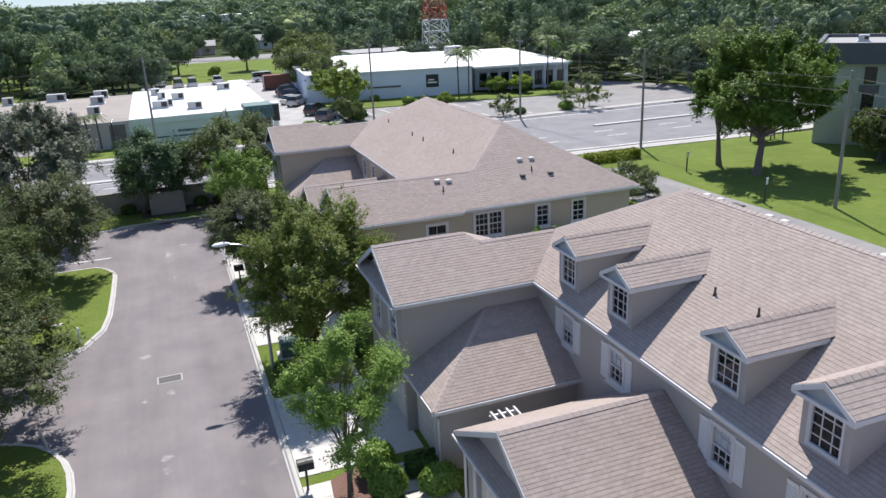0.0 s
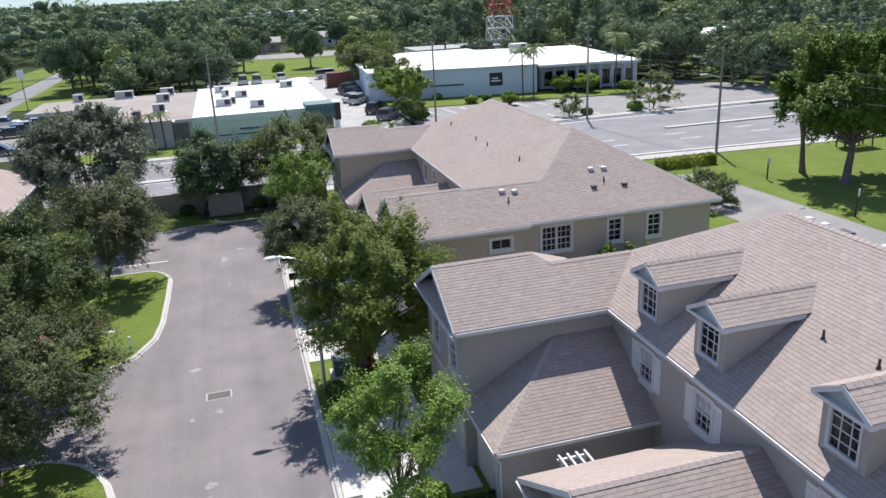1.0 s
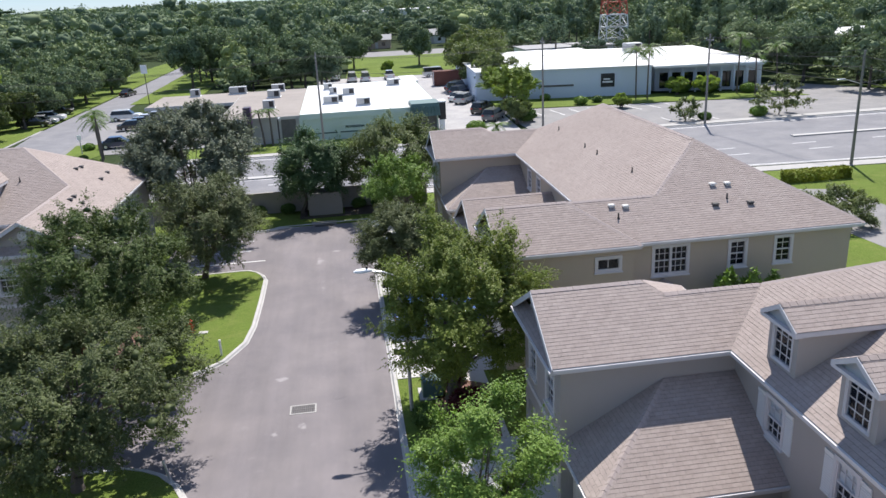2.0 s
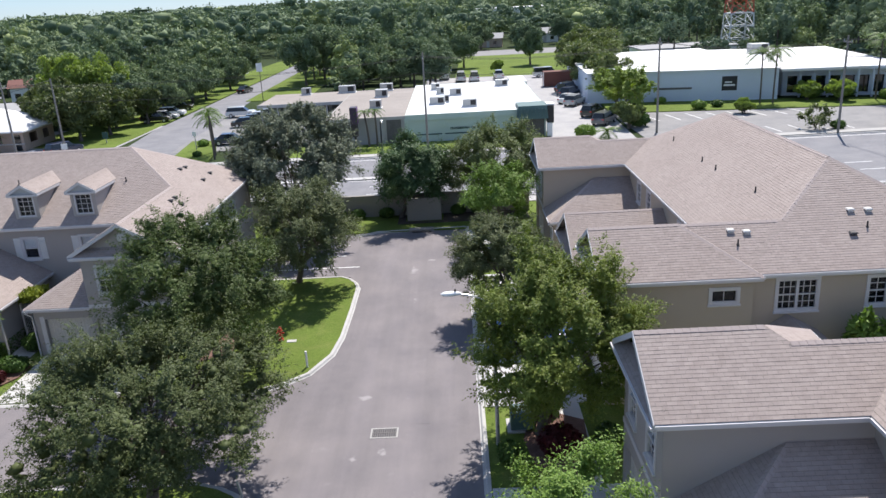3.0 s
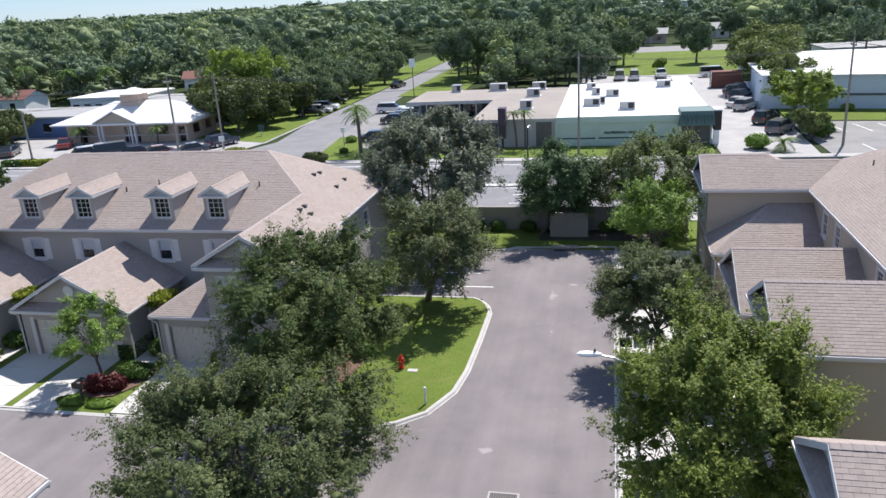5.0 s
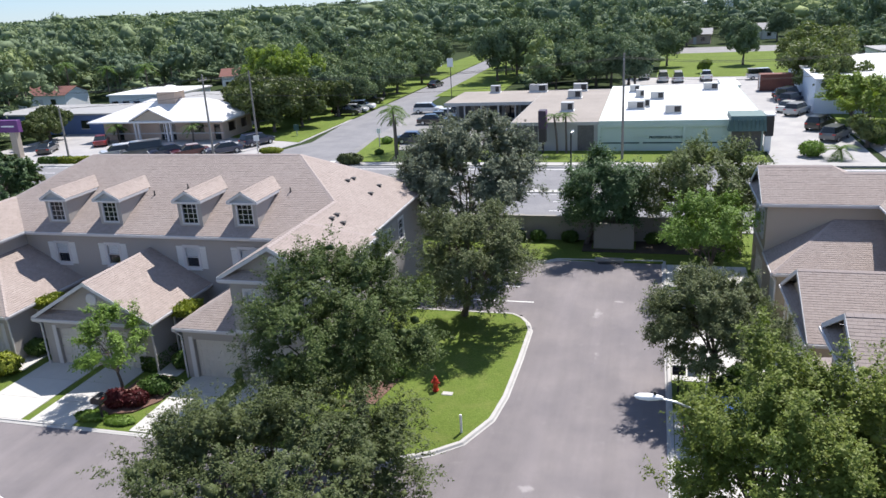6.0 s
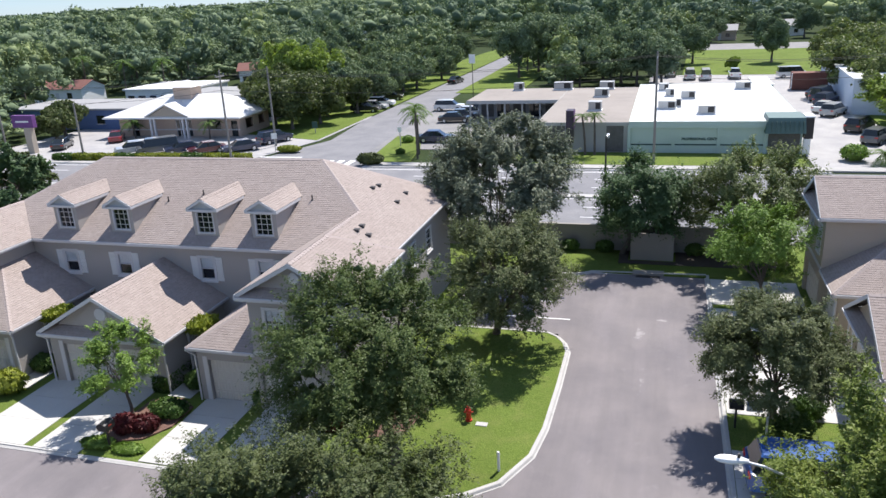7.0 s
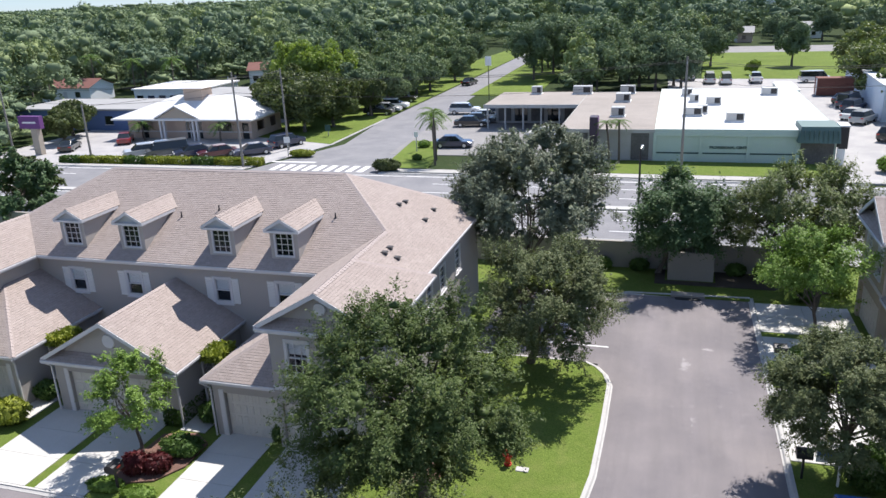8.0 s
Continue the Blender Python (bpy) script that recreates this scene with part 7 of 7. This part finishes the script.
def woods(name, r0, r1, step, per, size, rad, high, seed, label, boughs=8, trunks=False):
    rng = np.random.default_rng(seed)
    az0, az1 = radians(-52), radians(56)
    m = int(r1 / step) + 1
    gx, gy = np.meshgrid(np.arange(-m, m + 1) * step, np.arange(0, m + 1) * step * 0.87)
    gx = gx + (np.arange(gx.shape[0]) % 2)[:, None] * step / 2
    x = (gx + rng.uniform(-0.5, 0.5, gx.shape) * step).ravel()
    y = (gy + rng.uniform(-0.5, 0.5, gy.shape) * step).ravel()
    rr, az = np.hypot(x, y), np.arctan2(x, y)
    y = y + 10
    keep = (rr > r0) & (rr < r1) & (az > az0) & (az < az1) & ~inside_any(x, y, CLEAR)
    x, y = x[keep], y[keep]
    n = len(x)
    hh = high * rng.uniform(0.5, 1.2 if trunks else 1.4, n) * (1 + 0.15 * np.sin(x * 0.031 + 1) * np.cos(y * 0.027))
    ra = rad * rng.uniform(0.55, 1.3, n) * (0.5 + 0.5 * hh / high)
    tn = np.clip(rng.normal(0.18, 0.2, n) + (rng.random(n) < 0.07) * 0.6, 0, 1)
    # about a quarter are pines: high small crowns on bare trunks
    pine = rng.random(n) < (0.15 if high > 6 else 0)
    hh = np.where(pine, hh * 1.12, hh)
    ra = np.where(pine, ra * 0.62, ra)
    mid = np.stack([x, y, hh * np.where(pine, 0.72, 0.53)], axis=1)
    scale = np.stack([ra, ra, hh * np.where(pine, 0.27, 0.46)], axis=1)
    me = bough_crowns(name, rng, mid, scale, boughs, per, size, "woods", seed, tn, trunks)
    tagged(part(name, me, M["woods"]), label, "woods", "", "stuff")
    if trunks:
        b = MB()
        for i in range(0, n):
            b.tube((x[i], y[i], -0.2), (x[i], y[i], hh[i] * 0.5), 0.24, 0.16, 5, False)
        tagged(part("wood_trunks", b, M["bark"]), "brown tree trunks in the woods", "woods", "", "stuff")


woods("undergrowth", 98, 230, 6.5, 90, 0.5, 4.2, 4.0, 9, "dense green undergrowth below the woods", 6)
woods("near_woods", 98, 260, 9.0, 800, 0.44, 5.6, 12.0, 5, "leafy green woods beyond the road", 20, True)
woods("middle_woods", 260, 600, 13, 180, 0.85, 8.2, 12.5, 6, "leafy green woods in the middle distance", 5)
woods("far_woods", 600, 1500, 30, 72, 2.0, 17, 13.5, 7, "dark green woods in the far distance", 3)
woods("horizon_woods", 1500, 3800, 110, 24, 8, 66, 16.5, 8, "hazy green woods on the horizon", 4)
# ---- small things in the court ----
# street lamp with a long arm over the drive
sl = thing("street_lamp", (0.57, 31.75, 0.06), "grey metal street lamp with a pale head over the drive", "street lamp")
b = MB()
b.tube((0, 0, -0.1), (0, 0, 6.1), 0.085, 0.055, 10)
part("pole", b, M["metal"], sl)
b = MB()
pp = [(0, 0, 5.95), (-0.35, 0, 6.2), (-0.8, 0, 6.38), (-1.25, 0, 6.46)]
for p, q in zip(pp, pp[1:]):
    b.tube(p, q, 0.035, 0.033, 8, False)
part("lamp_arm", b, M["alu"], sl)
b = MB()
ring = []
for x, w, h0, h1 in ((-1.15, 0.05, -0.03, 0.05), (-1.3, 0.1, -0.06, 0.09), (-1.55, 0.15, -0.09, 0.11), (-1.8, 0.13, -0.07, 0.09), (-1.92, 0.05, -0.02, 0.03)):
    ring.append([(x, w * math.cos(a), 6.47 + (h1 if math.sin(a) > 0 else -h0) * math.sin(a)) for a in [k * math.pi / 5 for k in range(10)]])
for r0, r1 in zip(ring, ring[1:]):
    for k in range(10):
        b.poly([r0[k], r0[(k + 1) % 10], r1[(k + 1) % 10], r1[k]])
b.poly(ring[0])
b.poly(ring[-1][::-1])
part("lamp_head", b, M["white"], sl, "pale rounded lamp head", smooth=True)
b = MB()
b.tube((-1.38, 0, 6.56), (-1.38, 0, 6.66), 0.04, 0.03, 8)
part("photocell", b, M["black"], sl)

hy = thing("fire_hydrant", (-10.3, 42.35, 0.1), "red fire hydrant standing on the lawn", "fire hydrant")
b = MB()
for z0, z1, r0, r1 in ((0, 0.06, 0.15, 0.15), (0.06, 0.5, 0.11, 0.105), (0.5, 0.55, 0.14, 0.14), (0.55, 0.68, 0.115, 0.07), (0.68, 0.76, 0.03, 0.03)):
    b.tube((0, 0, z0), (0, 0, z1), r0, r1, 12)
part("barrel", b, M["red"], hy)
for dx, dy, r in ((0.2, 0, 0.05), (-0.2, 0, 0.05), (0, -0.2, 0.065)):
    b = MB()
    b.tube((0, 0, 0.4), (dx, dy, 0.4), r, r, 8)
    part("nozzle", b, M["red"], hy)
tagged(part("valve_pad", boxed(-9.95, 42.0, 0.08, -9.45, 42.3, 0.13), M["kerb"], bevel=0.02), "small concrete valve pad set in the lawn", "valve cover")


def post(x, y, h, mat, label, lean=0.0):
    t = thing("marker_post", (x, y, 0.08), label, "post", "marker posts")
    b = MB()
    b.tube((0, 0, -0.05), (lean, 0, h - 0.05), 0.055, 0.055, 10)
    part("shaft", b, M[mat], t)
    b = MB()
    b.tube((lean, 0, h - 0.05), (lean, 0, h + 0.04), 0.07, 0.05, 10)
    part("cap", b, M[mat], t)


post(-8.32, 39.1, 0.82, "white", "white round marker post near the kerb")
post(-8.8, 28.8, 0.8, "metal", "leaning grey marker post near the kerb", -0.12)


def mailbox(x, y, rz, label, wide=0.22):
    t = thing("mailbox", (x, y, 0.06), label, "mailbox", "mailboxes", rz)
    part("post", boxed(-0.04, -0.04, 0, 0.04, 0.04, 0.95), M["black"], t)
    b = MB()
    pr = [(-wide, 0.0), (wide, 0.0), (wide, 0.2)] + [(wide * math.cos(a), 0.2 + 0.13 * math.sin(a)) for a in [math.pi * k / 6 for k in range(1, 6)]] + [(-wide, 0.2)]
    for y0, y1 in ((-0.28, 0.28),):
        n = len(pr)
        i0 = [(px, y0, 0.95 + pz) for px, pz in pr]
        i1 = [(px, y1, 0.95 + pz) for px, pz in pr]
        for k in range(n):
            b.poly([i0[k], i0[(k + 1) % n], i1[(k + 1) % n], i1[k]])
        b.poly(i0)
        b.poly(i1[::-1])
    part("box", b, M["black"], t)
    part("flag", boxed(wide, -0.1, 1.1, wide + 0.015, 0.08, 1.16), M["red"], t)


mailbox(0.42, 44.0, 90, "black metal mailbox on a post beside the drive")
mailbox(0.58, 52.8, 90, "black metal mailbox on a post beside the drive", 0.3)
mailbox(0.35, 21.9, 90, "black metal mailbox on a post beside the drive")
mailbox(-24.5, 37.4, 0, "black metal mailbox on a post at the mulched bed")
ys = thing("yard_sign", (1.05, 43.75, 0.06), "small white and blue board on a white post", "sign")
part("post", boxed(0.5, -0.04, 0, 0.57, 0.04, 1.75), M["white"], ys)
part("arm", boxed(-0.3, -0.03, 1.62, 0.57, 0.03, 1.69), M["white"], ys)
part("board", boxed(-0.28, -0.02, 0.95, 0.32, 0.02, 1.5), M["white"], ys)
part("board_band", boxed(-0.26, -0.026, 1.2, 0.3, -0.021, 1.42), M["car_blue"], ys, "blue band")
tb = thing("transformer_box", (1.6, 33.0, 0.06), "dull green metal utility box on the lawn", "utility box")
part("cabinet", boxed(-0.45, -0.4, 0.05, 0.45, 0.4, 0.75), M["teal"], tb, bevel=0.03)
part("lid", boxed(-0.47, -0.42, 0.75, 0.47, 0.42, 0.82), M["teal"], tb, bevel=0.02)
part("pad", boxed(-0.6, -0.55, -0.03, 0.6, 0.55, 0.05), M["kerb"], tb)


# arbours in the gaps between garages
def arbour(x, y, rz, vine, label):
    t = thing("arbour", (x, y, 0.08), label, "arbour", "garden arbours", rz)
    for sx in (-0.45, 0.45):
        for sy in (-0.4, 0.4):
            part("post", boxed(sx - 0.045, sy - 0.045, 0, sx + 0.045, sy + 0.045, 2.25), M["trim"], t)
        part("beam", boxed(sx - 0.04, -0.55, 2.25, sx + 0.04, 0.55, 2.34), M["trim"], t)
        b = MB()
        for k in range(9):
            z = 0.4 + k * 0.2
            b.hexa(((sx - 0.01, -0.36, z - 0.2), (sx + 0.01, -0.36, z - 0.2), (sx + 0.01, 0.36, z + 0.2), (sx - 0.01, 0.36, z + 0.2), (sx - 0.01, -0.36, z - 0.17), (sx + 0.01, -0.36, z - 0.17), (sx + 0.01, 0.36, z + 0.23), (sx - 0.01, 0.36, z + 0.23)))
            b.hexa(((sx + 0.012, -0.36, z + 0.2), (sx + 0.03, -0.36, z + 0.2), (sx + 0.03, 0.36, z - 0.2), (sx + 0.012, 0.36, z - 0.2), (sx + 0.012, -0.36, z + 0.23), (sx + 0.03, -0.36, z + 0.23), (sx + 0.03, 0.36, z - 0.17), (sx + 0.012, 0.36, z - 0.17)))
        part("lattice", b, M["trim"], t, "white lattice")
    for k in range(4):
        yy = -0.45 + 0.3 * k
        part("rafter", boxed(-0.6, yy - 0.035, 2.34, 0.6, yy + 0.035, 2.43), M["trim"], t)
    if vine:
        rng = np.random.default_rng(int(abs(x) * 10))
        p = rng.uniform(-1, 1, (2600, 3)) * np.array([0.7, 0.7, 0.22]) + np.array([0, 0, 2.6])
        part("vine", leaf_mesh("vine", p, 0.13, M["yellowbush"], 3), M["yellowbush"], t, "yellow-green vine on top")


arbour(7.25, 19.75, 90, False, "white lattice arbour between two garages")
arbour(7.6, 11.2, 90, False, "white lattice arbour between two garages")
arbour(-24.2, 44.2, 0, True, "white arbour topped by a yellow-green vine")
arbour(-32.75, 44.2, 0, True, "white arbour topped by a yellow-green vine")

# planting beds and bushes by the grey garages
def bed(outline, mat="mulch", z=0.13, label="brown bark mulch bed with shrubs"):
    b = MB()
    b.prism(outline, 0.0, z)
    tagged(part("planting_bed", b, M[mat]), label, "planting bed", "", "structure")


bed([(-25.4, 38.3), (-24.6, 37.8), (-23.5, 38.2), (-22.85, 39.3), (-22.9, 41.0), (-23.8, 41.6), (-25.2, 41.2)])
bed([(-14.1, 40.2), (-12.7, 40.7), (-12.2, 43.4), (-12.8, 45.2), (-13.6, 44.8), (-13.7, 42.4)])
bed([(1.0, 20.0), (2.2, 19.4), (3.1, 20.3), (3.2, 22.4), (2.4, 22.6), (1.2, 22.0)], "mulch", 0.14)
bed([(2.0, 29.2), (3.9, 29.0), (4.2, 33.2), (2.2, 34.4), (1.6, 32)], "mulch", 0.11)
bed([(-5.4, 62.9), (5.0, 62.9), (5.0, 65.45), (-1.8, 65.45), (-1.8, 63.5), (-4.8, 63.5), (-4.8, 65.45), (-5.4, 65.45)], "soil", 0.12, "dark soil bed at the foot of the wall")
shrub((-24.6, 38.6), 61, 0.6, 0.5, 0.85, "redbush", 1300, 0.17, "dark red leafy shrub in a mulch bed", group="red shrubs")
shrub((-23.8, 38.9), 62, 0.55, 0.5, 0.7, "redbush", 1100, 0.17, "dark red leafy shrub in a mulch bed", group="red shrubs")
shrub((-23.6, 40.2), 63, 0.95, 0.7, 0.75, "hedge", 2600, 0.1, "rounded green shrub in the mulch bed")
shrub((-23.7, 42.7), 64, 0.6, 0.6, 0.95, "hedge", 2200, 0.09, "dark clipped round bush beside a garage", group="clipped bushes")
shrub((-32.8, 42.8), 65, 0.6, 0.6, 0.95, "hedge", 2200, 0.09, "dark clipped round bush beside a garage", group="clipped bushes")
shrub((-25.25, 43.2), 66, 0.42, 1.3, 0.8, "hedge", 3200, 0.09, "long clipped hedge along a garden walk", "hedge", "hedge", "clipped hedges", True)
shrub((-35.2, 44.0), 67, 0.4, 1.3, 0.8, "hedge", 3200, 0.09, "long clipped hedge along a garden walk", "hedge", "hedge", "clipped hedges", True)
shrub((-33.0, 40.6), 68, 1.1, 0.85, 1.1, "yellowbush", 2600, 0.13, "mounded yellow-green shrub in the front garden")
shrub((-20.0, 42.1), 69, 0.4, 0.5, 0.7, "hedge", 1500, 0.09, "small clipped bush between two driveways", group="clipped bushes")
shrub((-25.2, 37.5), 70, 0.8, 0.45, 0.25, "lime", 1800, 0.09, "low green ground cover at the kerb")
shrub((-23.6, 37.4), 71, 0.75, 0.4, 0.22, "lime", 1500, 0.09, "low green ground cover at the kerb")
for k, (x, y) in enumerate(((-15.9, 40.6), (-15.7, 42.4), (-12.6, 43.4), (-13.4, 44.6))):
    shrub((x, y), 72 + k, 0.6, 0.6, 0.8, "redbush" if k == 0 else "hedge", 1500, 0.11, "dark red shrub under the oak" if k == 0 else "round green shrub under the oak")
# bushes along the drive's other side
shrub((2.85, 21.7), 80, 0.75, 0.75, 1.4, "lime", 3600, 0.1, "rounded bright green bush beside the walk")
shrub((2.9, 20.4), 81, 0.7, 0.7, 1.2, "lime", 3200, 0.1, "rounded bright green bush beside the walk")
shrub((4.65, 19.9), 82, 0.75, 0.6, 1.1, "lime", 2600, 0.12, "leafy bright green bush by the garage")
shrub((4.75, 21.3), 83, 0.85, 0.4, 0.6, "hedge", 2400, 0.09, "low dark clipped hedge by the garage corner", "hedge", "hedge", "clipped hedges", True)
shrub((2.9, 31.0), 84, 0.8, 0.8, 1.1, "redbush", 2400, 0.15, "dark red shrub under the large tree", group="red shrubs")
shrub((2.6, 34.0), 85, 0.7, 0.7, 1.0, "redbush", 2000, 0.15, "dark red shrub under the large tree", group="red shrubs")
shrub((0.95, 30.6), 86, 0.5, 0.5, 0.8, "hedge", 1600, 0.12, "small green shrub near the street lamp")
shrub((4.9, 31.6), 87, 0.5, 0.7, 0.7, "hedge", 1600, 0.12, "low green plants beside the walk")
shrub((2.6, 43.9), 88, 0.8, 0.7, 1.0, "hedge", 2600, 0.1, "dark green bush between driveways")
shrub((3.3, 45.4), 89, 0.7, 0.6, 0.9, "hedge", 2200, 0.1, "dark green bush between driveways")
shrub((2.2, 54.4), 90, 1.0, 0.5, 0.5, "lime", 2000, 0.1, "low green planting between driveways")
shrub((3.0, 61.6), 91, 0.7, 0.6, 0.9, "hedge", 2000, 0.11, "green bush at the end of the drive")
for k, x in enumerate((-11.8, -10.2, -8.7, -6.4, -0.6, 1.0)):
    shrub((x, 65.0), 92 + k, 0.6, 0.35, 0.9, "hedge", 1500, 0.11, "green shrub at the foot of the wall", group="wall shrubs")
for k, (x, y) in enumerate(((33.6, 27.4), (34.2, 25.4), (34.0, 24.2))):
    shrub((x, y), 180 + k, 0.7, 0.9, 1.6, "oak", 500, 0.16, "tufts of tall grass at the edge of the path", "grass_tuft", "grass", "grass tufts")
# plants against the tan townhouse
for k, x in enumerate((15.2, 16.4, 17.5)):
    shrub((x, 33.3), 170 + k, 0.75, 0.6, 4.3 - 0.15 * k, "lime", 2400, 0.2, "tall leafy green plant against the tan townhouse wall", group="wall plants")
# clipped hedge and shrubs beyond
shrub((38.2, 61.8), 110, 2.9, 0.55, 0.95, "yellowbush", 5200, 0.12, "clipped yellow-green hedge by the road", "hedge", "hedge", "clipped hedges", True)
for k in range(9):
    shrub((-74.5 + 3.0 * k, 91.4 + 0.12 * k), 120 + k, 1.45, 0.5, 0.75, "yellowbush" if k % 3 else "hedge", 1500, 0.16, "low yellow-green hedge before the parked cars", "hedge", "hedge", "car park hedges", True)
shrub((-33.5, 90.9), 131, 1.6, 0.8, 1.3, "oak", 2600, 0.18, "grey-green bush at the street corner")
shrub((-46.5, 97.2), 132, 1.6, 0.8, 0.8, "yellowbush", 1800, 0.18, "low yellow-green bush at the street corner")
tree((-62.0, 72.0), 133, 2.6, 2.4, 1.8, 3.0, "oak", 7000, 0.2, 70, 0.1, 1.4, "small thin tree beside the main road", 8, clump_r=0.25, fill=0.5)
for k, (x, y, r) in enumerate(((33.6, 112.5, 1.0), (36.5, 113.6, 0.8), (30.0, 119.2, 0.8), (26.5, 120.2, 0.7), (51.5, 117.4, 1.3), (55.5, 116.2, 1.4), (60, 113.0, 1.2), (43.4, 93.0, 0.8), (50.4, 92.8, 1.1), (22.6, 101.5, 1.5), (14.9, 95.4, 1.3), (-32, 96.5, 0.5), (-33.4, 103.5, 0.7))):
    shrub((x, y), 140 + k, r, r, r * 1.2, "hedge" if k % 2 else "lime", 1200, 0.2, "round green shrub in a verge")

# entry porch on the tan townhouse
ep = thing("entry_porch", (12.75, 34.6, 0), "small gabled porch roof over a side door", "porch")
r = MB()
for s in (-1, 1):
    q = [(s * 1.3, -1.5, 3.05), (s * 1.3, 0.0, 3.05), (0, 0.0, 3.8), (0, -1.5, 3.8)]
    r.poly(q)
    shingled(r, q, 30)
part("porch_roof", r, M["shingle"], ep)
f = MB()
for s in (-1, 1):
    f.hexa(((s * 1.3, -1.54, 2.88), (0, -1.54, 3.62), (0, -1.48, 3.62), (s * 1.3, -1.48, 2.88), (s * 1.3, -1.54, 3.04), (0, -1.54, 3.79), (0, -1.48, 3.79), (s * 1.3, -1.48, 3.04)))
part("rake_board", f, M["trim"], ep)
g = MB()
g.poly([(-1.15, -1.4, 2.9), (1.15, -1.4, 2.9), (0, -1.4, 3.6)])
part("porch_gable", g, M["stucco_tan"], ep)
for s in (-1, 1):
    part("porch_post", boxed(s * 1.1 - 0.07, -1.45, 0.05, s * 1.1 + 0.07, -1.31, 2.9), M["trim"], ep)
part("side_door", boxed(-0.45, 0.0, 0.05, 0.45, 0.045, 2.1), M["trim"], ep)

# ---- single shingle tabs on the nearest garage roof ----
tab = MB()
tab.hexa(((0.003, 0.007, -0.002), (0.297, 0.007, -0.002), (0.297, COURSE, -0.002), (0.003, COURSE, -0.002), (0.003, 0.007, 0.008), (0.297, 0.007, 0.008), (0.297, COURSE, 0.002), (0.003, COURSE, 0.002)))
tab_mesh = tab.mesh("shingle", M["tab"])
SWAP = Matrix(((0, 1, 0, 0), (1, 0, 0, 0), (0, 0, 1, 0), (0, 0, 0, 1)))
near_roof = [o for o in NEAR_HOUSE.children if o.name.startswith("roof")][0]
for m in TABS:
    ob = new("shingle", tab_mesh)
    ob.parent = near_roof
    q = SWAP @ m
    # a mirrored pose is turned back by running the tab the other way
    x, y, z, o = q.col[0].xyz, q.col[1].xyz, q.col[2].xyz, q.col[3].xyz
    o = o + x * TAB
    x = -x
    ob.matrix_local = Matrix(((x.x, y.x, z.x, o.x), (x.y, y.y, z.y, o.y), (x.z, y.z, z.z, o.z), (0, 0, 0, 1)))
